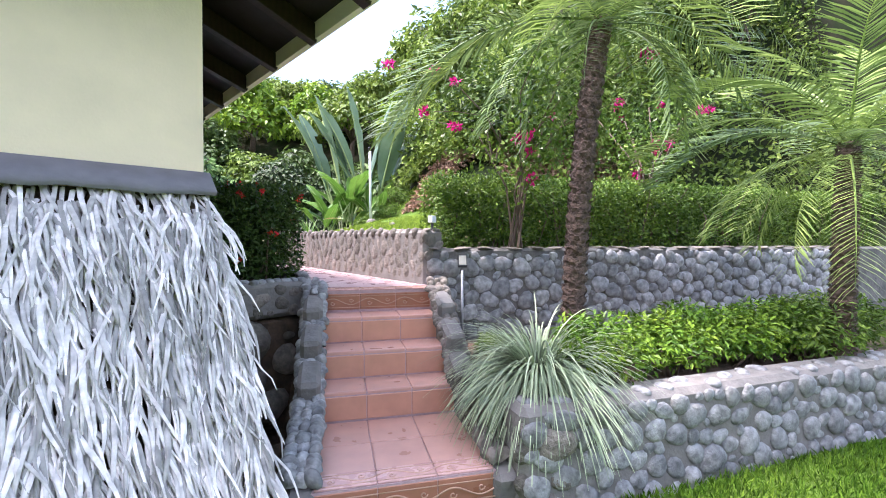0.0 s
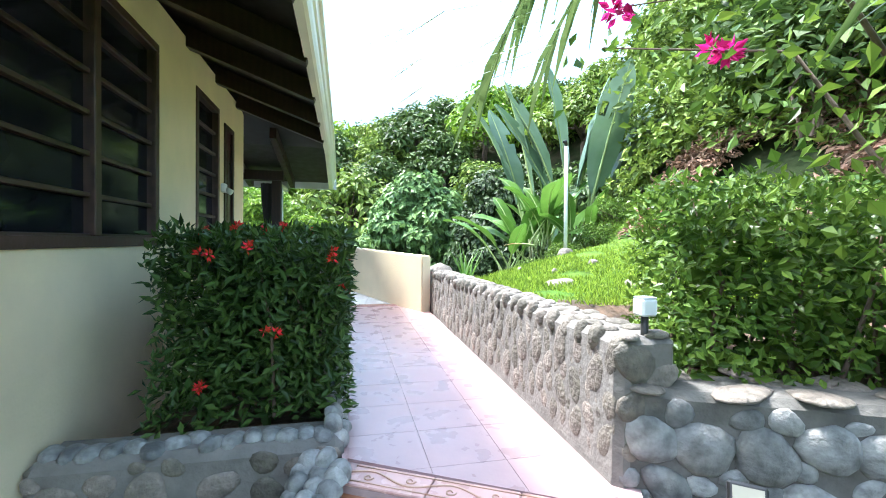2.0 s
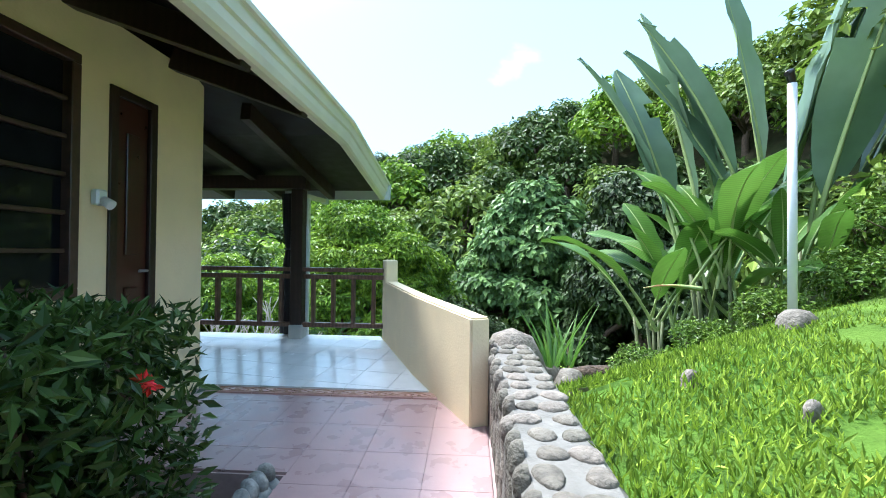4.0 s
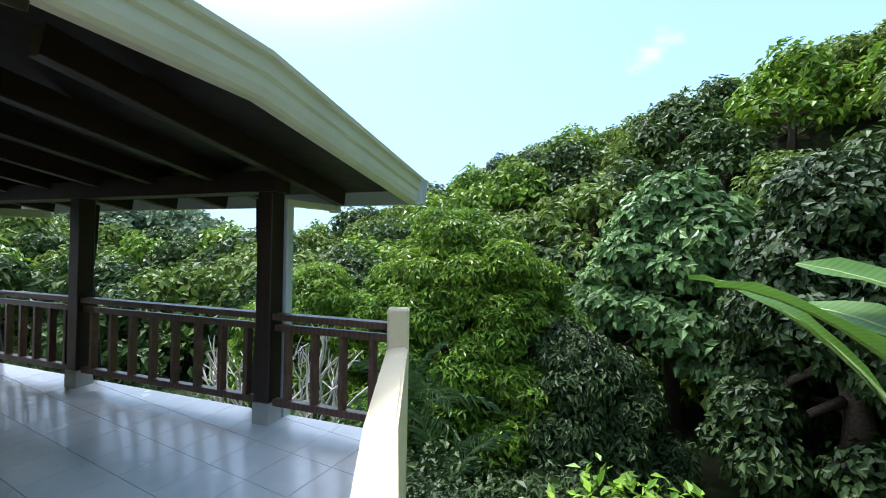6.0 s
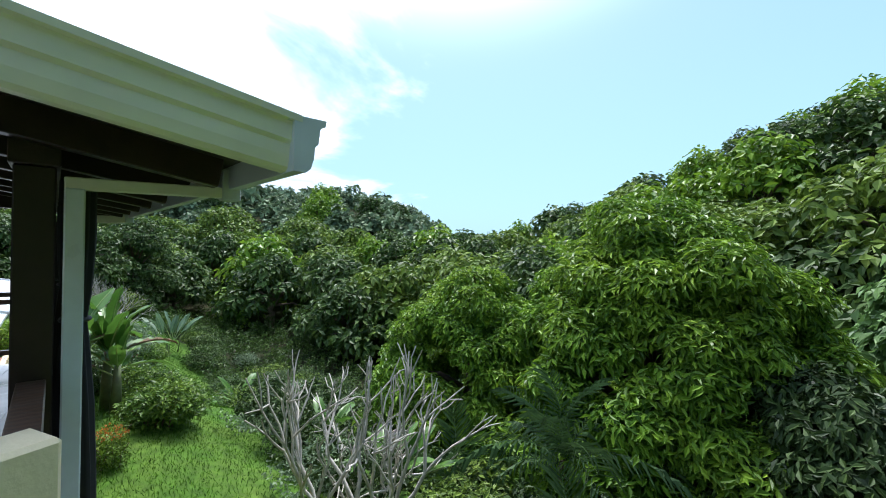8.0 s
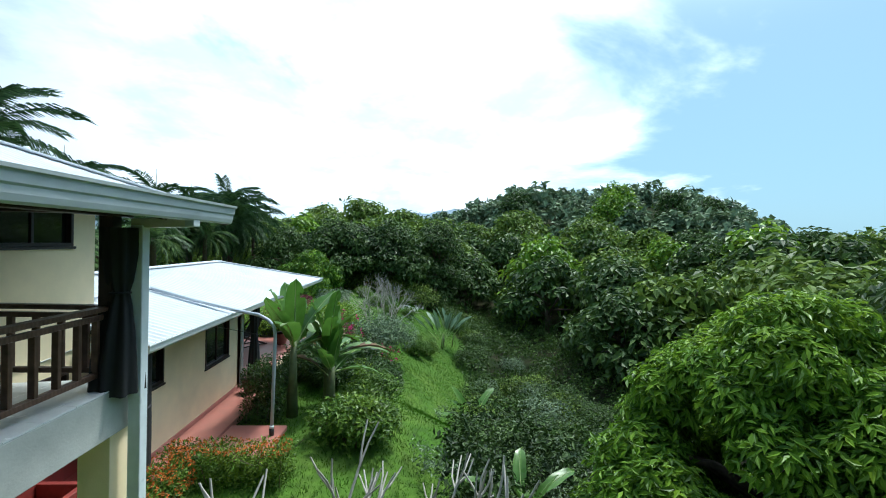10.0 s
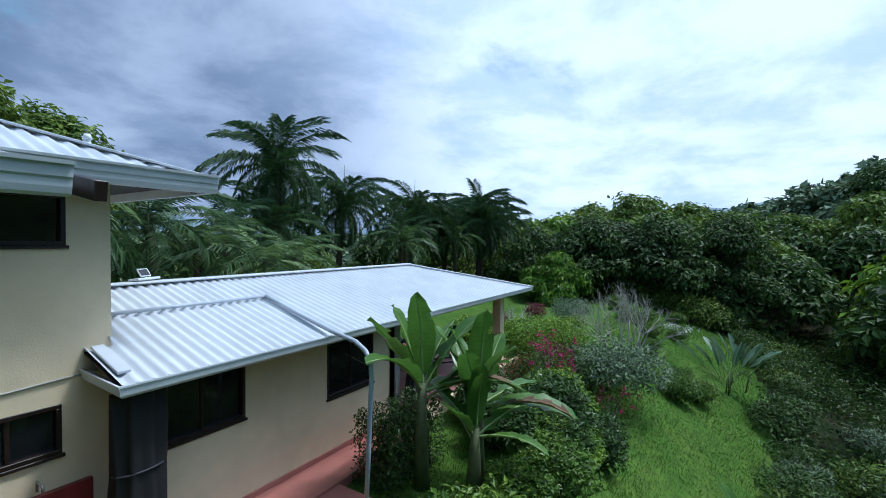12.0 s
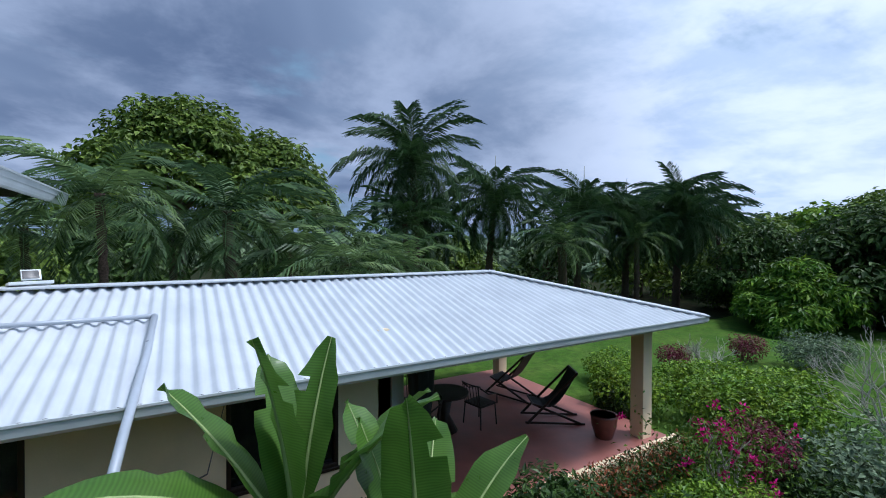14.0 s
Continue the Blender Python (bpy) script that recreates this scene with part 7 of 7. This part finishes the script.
# trees behind the palms
for i, (x, y, s, k) in enumerate(((-2.5, -27, 1.3, 3), (-34.0, 6.0, 1.25, 1), (-36.5, 10.0, 1.3, 1), (-39.0, 14.0, 1.2, 3), (-33.5, 2.0, 1.1, 1), (-30, -10, 1.0, 1), (-38, -8, 1.1, 0), (-44, -2, 1.2, 3), (-25, -14, 1.0, 4), (-18, -14, 1.0, 1), (-12, -11, 0.9, 3), (-6, -9, 0.9, 1), (-1, -12, 1.1, 0), (-42, 3.5, 1.0, 2), (-48, 6, 1.2, 1), (-5, -16, 1.2, 3))):
    replica(kinds[k + (5 if y > -20 and not (x < -32 and y > 1) else 0)], pose(x, y, -3.0, 0, 0, 100 * i) @ (Matrix.Diagonal((s * 0.62, s * 0.62, s, 1)) if y < -20 else Matrix.Scale(s * 0.72, 4)))
for loc, r, h, z0, n, seed in (((-7.6, -26.0, -3.0), 6.4, 8.6, 6.2, 62, 120), ((-14.6, -27.5, -3.0), 4.6, 7.6, 5.4, 40, 121)):
    grow_tree("shade_tree", loc, r, h, z0, n, 1.75, 8, 0.55, 0.30, M["leaf_mid"], "tall broad shade tree behind the palms", seed, 0.4, droop=0.4, low=-0.5, group="shade trees")
grow_tree("spreading_tree", (-38.0, 6.4, -3.2), 5.2, 2.6, 3.2, 34, 1.5, 15, 0.42, 0.20, M["leaf_shade"], "wide dark spreading tree beyond the lawn", 122, 0.35, flat=0.55, droop=0.3, low=-0.5)
ft = grow_tree("feathery_tree", (-30.5, 4.6, -3.6), 1.9, 2.4, 1.6, 22, 0.75, 120, 0.32, 0.10, M["leaf_lime"], "light yellow-green feathery tree at the edge of the lawn", 107, 0.1, droop=0.5)

# far woods: crowns of coarse leaves, too many and too far to tell apart
V = []
for _ in range(200):
    az, r = rf.uniform(35, 200), rf.uniform(86, 240)
    if az > 112:
        r = rf.uniform(55, 260)
    x, y = -math.sin(radians(az)) * r, 10 + math.cos(radians(az)) * r
    z = gz(x, y) - 2.5
    R = rf.uniform(3.5, 6.5)
    lob = [(x + a, y + b, z + 3.5 + c, R * 0.45, R * 0.38) for a, b, c in rf.normal(size=(7, 3)) * (R * 0.5, R * 0.5, 0.9)]
    V.append(lobes_crown(lob, 1.1, 1.9, 1.1, 0.3, rf, -0.5, 0.2)[0])
for _ in range(220):
    az, r = rf.uniform(36, 94), rf.uniform(66, 185)
    x, y = -math.sin(radians(az)) * r, 10 + math.cos(radians(az)) * r
    R = rf.uniform(2.6, 4.4)
    lob = [(x + a, y + b, gz(x, y) + 1.2 + c, R * 0.42, R * 0.34) for a, b, c in rf.normal(size=(8, 3)) * (R * 0.5, R * 0.5, 0.9)]
    V.append(lobes_crown(lob, 1.9, 1.25, 0.75, 0.3, rf, -0.4, 0.2)[0])
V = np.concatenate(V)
solo("far_woods", mesh_np("far_woods", V, np.arange(len(V)).reshape(-1, 4)), M["leaf_far"], "woods covering the far ridges, haze put into their colour", "woods", kind="stuff")

# undergrowth on the slope east of the path and in the valley
def scatter(n, xr, yr, keep, hgt, L, W, rng, clump=0.5):
    x, y = rng.uniform(*xr, n * 3), rng.uniform(*yr, n * 3)
    k = keep(x, y) & (np.sin(x * 2.1 + 1) * np.sin(y * 1.9) + np.sin(x * 0.9 - y * 1.3) * 0.6 > -clump - rng.uniform(0, 0.8, n * 3))
    x, y = x[k][:n], y[k][:n]
    bump = np.clip(0.5 + 0.5 * np.sin(x * 1.7) * np.sin(y * 1.5 + 0.7) + 0.25 * np.sin(x * 4.1 + y * 3.7), 0.05, 1.3)
    z = terrain(x, y) + hgt * bump * rng.uniform(0.25, 1.0, len(x)) ** 0.6
    P = np.stack((x, y, z), 1)
    N = unit(rng.normal(size=P.shape) * 0.5 + np.array((-0.35, 0, 0.8)))
    D = np.cross(N, rng.normal(size=P.shape)) - np.array((0.2, 0, 0.25))
    s = rng.uniform(0.6, 1.3, len(x))
    return leaf_quads(P, D, N, L * s, W * s)


ru = np.random.default_rng(400)
v, f = scatter(62000, (5.2, 14.0), (-7, 15), lambda x, y: (x > 5.9 + 0.25 * np.sin(y * 1.3) + 1.3 * np.exp(-((y - 3.6) / 2.2) ** 2)) & ((x - 1.95) * 0.42 + (y - 1.41) * 0.905 > 3.5), 1.1, 0.13, 0.075, ru, 1.0)
solo("slope_undergrowth", mesh_np("slope_undergrowth", v, f), M["leaf_mid"], "bright leafy vines and bushes covering the bank", "undergrowth", kind="stuff")
v, f = scatter(30000, (5.2, 8.2), (-2, 7), lambda x, y: ((x - 1.95) * 0.42 + (y - 1.41) * 0.905 > 3.5) & (x > 5.5), 0.40, 0.10, 0.042, ru, 0.2)
solo("leaf_litter", mesh_np("leaf_litter", v, f), M["dead"], "dry brown leaves and cut stalks lying on the bank", "leaf litter", kind="stuff")
# the shade on the valley side is in the undergrowth's leaf colour
v, f = scatter(34000, (-16, 12), (11.0, 20), lambda x, y: ((y > lawn_edge(x) + 0.3 + 0.3 * np.sin(x * 2.3)) & (x < 3)) | ((x > 2) & (y > 9.4) & (y < 12.2)), 1.4, 0.16, 0.08, ru)
solo("valley_undergrowth", mesh_np("valley_undergrowth", v, f), M["leaf_shade"], "dense green undergrowth on the valley side", "undergrowth", kind="stuff")
# the dark leaf colour stands in for shade at the wood's edge
v, f = scatter(26000, (-42, -9), (14.2, 24), lambda x, y: y > lawn_edge(x) + 0.5 + 0.4 * np.sin(x * 1.7), 1.5, 0.20, 0.10, ru, 0.6)
solo("forest_undergrowth", mesh_np("forest_undergrowth", v, f), M["leaf_dark"], "dense bushes at the edge of the lawn", "undergrowth", kind="stuff")
v, f = scatter(9000, (-14, 2.5), (11.6, 16.0), lambda x, y: y > lawn_edge(x) + 0.5 * np.sin(x * 1.9), 0.7, 0.10, 0.05, ru, 0.0)
solo("slope_weeds", mesh_np("slope_weeds", v, f), M["leaf_silver"], "loose pale weeds on the slope below the lawn", "weeds", kind="stuff")


def blades(n, xr, yr, keep, h, rng):
    x, y = rng.uniform(*xr, n * 2), rng.uniform(*yr, n * 2)
    k = keep(x, y)
    x, y = x[k][:n], y[k][:n]
    P = np.stack((x, y, terrain(x, y) + 0.01), 1)
    D = unit(rng.normal(size=P.shape) * 0.45 + np.array((0, 0, 1.0)))
    return leaf_quads(P, D, unit(rng.normal(size=P.shape)), h * rng.uniform(0.5, 1.3, len(x)), 0.009 + 0.05 * h, droop=0.1)


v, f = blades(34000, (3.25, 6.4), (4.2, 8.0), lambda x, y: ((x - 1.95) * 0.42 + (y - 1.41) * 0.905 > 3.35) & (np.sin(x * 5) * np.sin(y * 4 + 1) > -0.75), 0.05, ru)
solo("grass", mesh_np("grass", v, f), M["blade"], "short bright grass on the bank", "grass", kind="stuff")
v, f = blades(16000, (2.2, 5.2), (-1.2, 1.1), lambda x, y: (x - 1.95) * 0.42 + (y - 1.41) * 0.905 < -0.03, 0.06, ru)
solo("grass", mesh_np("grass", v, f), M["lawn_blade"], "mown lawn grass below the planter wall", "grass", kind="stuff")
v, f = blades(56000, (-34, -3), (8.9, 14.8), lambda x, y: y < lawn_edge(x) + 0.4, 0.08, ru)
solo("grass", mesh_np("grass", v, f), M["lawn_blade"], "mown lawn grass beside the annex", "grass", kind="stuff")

# distant mountains
V, F = [], []
n = 150
for i in range(n + 1):
    a = radians(70 + 170 * i / n)
    h = 150 + 70 * math.sin(i * 0.17) + 45 * math.sin(i * 0.41 + 1) + 18 * math.sin(i * 1.1) + 60 * math.sin(i * 0.06 + 2.6)
    for r, q in ((1900, -0.1), (2300, 0.45), (2700, 1.0), (3300, 0.2)):
        V.append((-math.sin(a) * r, math.cos(a) * r, h * q + 8 * math.sin(i * 2.3 + r)))
for i in range(n):
    for k in range(3):
        F.append((4 * i + k, 4 * i + 4 + k, 4 * i + 5 + k, 4 * i + 1 + k))
solo("mountain_range", mesh_np("mountain_range", V, F, None, True), M["mountain"], "mountain range on the horizon, coloured blue for haze", "mountains", kind="structure")

# ---- fittings of the houses ----
def curtain(loc, spec, label, seed, material="curtain"):
    """Gathered cloth: rows of (height, half width, half depth, sideways shift), with folds all round."""
    rng = np.random.default_rng(seed)
    n = 36
    V, F = [], []
    for j, (z, w, d, sx) in enumerate(spec):
        for i in range(n):
            a = 2 * math.pi * i / n
            k = 1 + 0.16 * math.sin(9 * a + seed) + 0.08 * math.sin(5 * a + j * 0.5)
            V.append((loc[0] + sx + w * k * math.cos(a), loc[1] + d * k * math.sin(a), loc[2] + z))
    for j in range(len(spec) - 1):
        for i in range(n):
            F.append((j * n + i, j * n + (i + 1) % n, (j + 1) * n + (i + 1) % n, (j + 1) * n + i))
    ob = thing("curtain", loc, label, "curtain", "black curtains")
    part("cloth", mesh_np("cloth", V, F, None, True), M[material], ob)
    zt = min(range(len(spec)), key=lambda j: spec[j][1])
    z, w, d, sx = spec[zt]
    part("tie_band", tube([(loc[0] + sx + (w + 0.015) * math.cos(a), loc[1] + (d + 0.015) * math.sin(a), loc[2] + z) for a in (i * math.pi / 8 for i in range(17))], 0.012, 6), M["curtain_blue"], ob, "cloth tie band")
    return ob


tied = ((1.62, 0.16, 0.10, 0.0), (1.35, 0.14, 0.10, 0.0), (1.1, 0.10, 0.08, 0.0), (0.98, 0.065, 0.06, 0.0), (0.85, 0.10, 0.08, 0.0), (0.6, 0.14, 0.11, 0.02), (0.3, 0.18, 0.13, 0.03), (0.0, 0.20, 0.14, 0.04))
curtain((-3.13, 9.25, 0.05), [(z, w, d * 1.5, q) for z, w, d, q in tied], "black curtain tied back at the terrace corner post", 1)
curtain((0.76, 9.30, 0.13), [(z, w * 0.6, d * 0.6, s) for z, w, d, s in tied], "black curtain gathered beside a terrace post", 2)
curtain((-1.36, 9.30, 0.13), [(z, w * 0.6, d * 0.6, s) for z, w, d, s in tied], "black curtain gathered beside a terrace post", 3)
curtain((-5.08, 8.22, -2.18), [(z * 1.30, 0.22 + 0.2 * w, 0.12, 0) for z, w, d, s in tied], "long black curtain hanging from the annex eaves", 4)
curtain((-10.25, 8.0, -2.1), [(z * 1.22, w * 1.1, d, 0) for z, w, d, s in tied], "dark curtain tied at the patio corner", 5)

for x, y in ((0.96, 9.285), (-3.19, 9.40)):
    ds = thing("downpipe", (x, y, 0), "white rain pipe down a terrace post", "rain pipe", "rain pipes")
    lo_ = -0.3 if x > 0 else -2.3
    w_ = 0.035 if x > 0 else 0.06
    part("pipe", boxed(x - w_, x + w_, y - w_, y + w_, lo_, 1.70, bevel=0.006), M["pvc_white"], ds)
    part("offset_pipe", beam((x, y - w_, 1.72), (x, TN - 0.02, 1.74), w_ * 1.6, w_ * 1.5), M["gutter"], ds)
    part("outlet", boxed(x - w_, x + w_, TN - 0.06, TN + 0.03, 1.70, 1.86, bevel=0.005), M["gutter_w"], ds)

pp = thing("conduit_pipe", (-7.25, 9.45, -2.2), "grey conduit pipe on a pole bending onto the white roof", "pipe")
arc = [(-7.22, 9.45, -2.24), (-7.28, 9.45, -1.2), (-7.33, 9.45, -0.35), (-7.35, 9.42, -0.15), (-7.38, 9.30, -0.02), (-7.40, 9.1, 0.08), (-7.42, 8.6, 0.17), (-7.46, 7.8, 0.345), (-7.48, 6.98, 0.555)]
part("pole", tube(arc, 0.033, 10), M["pvc"], pp)
part("roof_run", tube([(-7.48, 6.98, 0.555), (-6.2, 6.97, 0.56), (-5.06, 6.95, 0.56)], 0.026, 8), M["pvc"], pp)
part("foot", tube([(-7.22, 9.45, -2.26), (-7.22, 9.45, -2.10)], 0.05, 10), M["black"], pp)
part("joint", tube([(-7.22, 9.45, -2.10), (-7.22, 9.45, -2.05)], 0.042, 10), M["pvc_white"], pp)
part("wire", tube([(-7.34, 9.45, -0.35), (-7.9, 8.9, -0.42), (-8.1, 7.8, -0.28)], 0.006, 4), M["black"], pp)
cb = solo("wall_cable", tube([(-3.35, 7.665, 0.02), (-4.2, 7.665, 0.03), (-4.95, 7.665, 0.08), (-5.06, 7.67, 0.3), (-5.02, 7.665, 0.42)], 0.010, 5), M["plaster_grey"], "thin cable run across the cream wall", "cable")
vp = thing("vent_pipe", (-5.2, 5.6, 2.5), "white plastic vent pipe on the roof", "vent")
part("pipe", tube([(-5.2, 6.6, 2.25), (-5.2, 6.6, 2.75)], 0.04, 10), M["pvc_white"], vp)
part("cap", tube([(-5.2, 6.6, 2.75), (-5.2, 6.6, 2.82)], [0.055, 0.035], 10), M["pvc_white"], vp)
so = thing("solar_light", (-6.2, 5.55, 0.85), "small white solar light on the roof ridge", "solar light")
bm = bmesh.new()
box(bm, -0.20, 0.20, -0.10, 0.10, -0.02, 0.02, 0.008)
bm.transform(pose(-6.2, 5.75, 0.87, 8, 0, 20))
part("bracket", bm, M["pvc_white"], so)
bm = bmesh.new()
box(bm, -0.09, 0.09, -0.012, 0.012, -0.07, 0.07, 0.004)
bm.transform(pose(-6.2, 5.72, 0.97, 35, 0, 20))
part("housing", bm, M["pvc_white"], so)
bm = bmesh.new()
box(bm, -0.075, 0.075, -0.004, 0.004, -0.055, 0.055, 0)
bm.transform(pose(-6.2, 5.734, 0.975, 35, 0, 20))
part("panel", bm, M["glass"], so)

# wash trough below the terrace
wt = thing("wash_trough", (-4.0, 7.95, -1.6), "red painted concrete wash trough against the cream wall", "sink")
part("back", boxed(-4.85, -3.3, 7.66, 7.72, -1.6, -1.05), M["red"], wt)
bm = bmesh.new()
for a in ((-4.85, -4.78, 7.72, 8.35, -1.62, -1.36), (-3.37, -3.30, 7.72, 8.35, -1.62, -1.36), (-4.78, -3.37, 8.28, 8.35, -1.62, -1.36), (-4.78, -3.37, 7.72, 8.28, -1.64, -1.58), (-4.12, -4.05, 7.72, 8.28, -1.58, -1.40)):
    box(bm, *a, bevel=0.006)
part("basin", bm, M["red"], wt)
part("leg", boxed(-4.7, -4.5, 7.75, 8.3, -2.5, -1.62), M["plaster"], wt)
part("leg", boxed(-3.6, -3.4, 7.75, 8.3, -2.5, -1.62), M["plaster"], wt)
part("tap", tube([(-4.4, 7.70, -1.0), (-4.4, 7.70, -0.9), (-4.4, 7.85, -0.9), (-4.4, 7.87, -0.96)], 0.012, 6), M["metal"], wt)
cl = solo("towel", boxed(-3.6, -3.35, 8.36, 8.39, -1.95, -1.37, bevel=0.008), M["green_cloth"], "lime green cloth hung over the trough edge", "towel")

# ---- patio furniture ----
FZ = -2.18


def wicker_chair(loc, turn_):
    ob = thing("patio_chair", (0, 0, 0), "dark wicker patio chair with curved arms", "chair", "patio chairs")
    part("seat", boxed(-0.23, 0.23, -0.22, 0.22, 0.40, 0.44, bevel=0.012), M["rattan"], ob)
    bm = bmesh.new()
    for k in range(7):
        a = radians(-60 + 20 * k)
        tube([(0.23 * math.sin(a), 0.20 + 0.03 * math.cos(a), 0.44), (0.25 * math.sin(a), 0.24 + 0.06 * math.cos(a), 0.82)], 0.008, 5, bm)
    part("backrest", bm, M["rattan"], ob)
    part("back_rail", tube([(0.27 * math.sin(radians(-70 + 14 * k)), 0.22 + 0.08 * math.cos(radians(-70 + 14 * k)), 0.83) for k in range(11)], 0.014, 6), M["rattan"], ob)
    for s in (-1, 1):
        part("arm", tube([(0.24 * s, 0.24, 0.80), (0.27 * s, 0.05, 0.66), (0.26 * s, -0.20, 0.62), (0.25 * s, -0.22, 0.42)], 0.014, 6), M["rattan"], ob)
        for y in (-0.2, 0.2):
            part("leg", tube([(0.21 * s, y, 0.42), (0.24 * s, y * 1.1, 0.0)], 0.013, 6), M["rattan"], ob)
    ob.matrix_basis = Matrix.Translation(loc) @ pose(0, 0, 0, 0, 0, turn_)
    return ob


tb = thing("patio_table", (-12.0, 5.7, FZ), "round dark wicker patio table", "table")
part("tabletop", tube([(-12.0, 5.7, FZ + 0.70), (-12.0, 5.7, FZ + 0.735)], 0.45, 28), M["rattan"], tb)
part("pedestal", tube([(-12.0, 5.7, FZ), (-12.0, 5.7, FZ + 0.3), (-12.0, 5.7, FZ + 0.70)], [0.25, 0.09, 0.16], 14), M["rattan"], tb)
ch = wicker_chair((-12.75, 5.8, FZ), -80)
copy_thing(ch, pose(-11.6, 5.05, FZ, 0, 0, 170))
copy_thing(ch, pose(-11.35, 6.1, FZ, 0, 0, 60))


def deck_chair(loc, turn_):
    ob = thing("deck_chair", (0, 0, 0), "folding deck chair with a black sling seat", "chair", "deck chairs")
    for s in (-0.27, 0.27):
        part("back_frame", beam((s, -0.52, 0.05), (s, 0.45, 1.02), 0.03, 0.045), M["wood"], ob)
        part("leg_frame", beam((s * 0.9, 0.55, 0.02), (s * 0.9, -0.40, 0.42), 0.03, 0.045), M["wood"], ob)
        part("foot_bar", beam((s * 0.9, 0.62, 0.02), (s * 0.9, -0.55, 0.06), 0.025, 0.04), M["wood"], ob)
    part("crossbar", beam((-0.27, 0.45, 1.02), (0.27, 0.45, 1.02), 0.04, 0.03), M["wood"], ob)
    part("crossbar", beam((-0.27, -0.40, 0.42), (0.27, -0.40, 0.42), 0.04, 0.03), M["wood"], ob)
    V, F = [], []
    for k in range(9):
        u = k / 8
        y, z = -0.40 + 0.85 * u, 0.42 + 0.60 * u - 0.30 * math.sin(math.pi * u) ** 1.2
        for x in (-0.25, 0.25):
            V.extend(((x, y, z), (x, y + 0.006, z - 0.012)))
    for k in range(8):
        i = 4 * k
        F.extend(((i, i + 2, i + 6, i + 4), (i + 1, i + 5, i + 7, i + 3), (i, i + 4, i + 5, i + 1), (i + 2, i + 3, i + 7, i + 6)))
    part("sling", mesh_np("sling", V, F), M["cloth"], ob)
    ob.matrix_basis = Matrix.Translation(loc) @ pose(0, 0, 0, 0, 0, turn_)
    return ob


dc = deck_chair((-14.05, 6.4, FZ), 60)
copy_thing(dc, pose(-14.3, 4.9, FZ, 0, 0, 20))


def pot(loc, r, h, label, plant):
    ob = thing("plant_pot", (0, 0, 0), label, "plant pot", "plant pots")
    bm = tube([(0, 0, 0), (0, 0, 0.03), (0, 0, h * 0.55), (0, 0, h * 0.9), (0, 0, h), (0, 0, h), (0, 0, h * 0.86)], [r * 0.62, r * 0.66, r * 0.92, r * 0.98, r * 1.04, r * 0.88, r * 0.86], 20)
    part("pot", bm, M["clay"], ob)
    part("earth", tube([(0, 0, h * 0.8), (0, 0, h * 0.87)], r * 0.85, 16), M["soil"], ob)
    ob.matrix_basis = Matrix.Translation(loc)
    return ob


pot((-14.35, 7.45, FZ), 0.24, 0.42, "round brown clay pot on the patio", False)
pot((-9.5, 8.2, -2.2), 0.2, 0.32, "round brown clay pot on the walkway", False)
gp = copy_thing(gsh, pose(-15.9, 6.6, -2.4, 0, 0, 30) @ Matrix.Scale(0.7, 4))
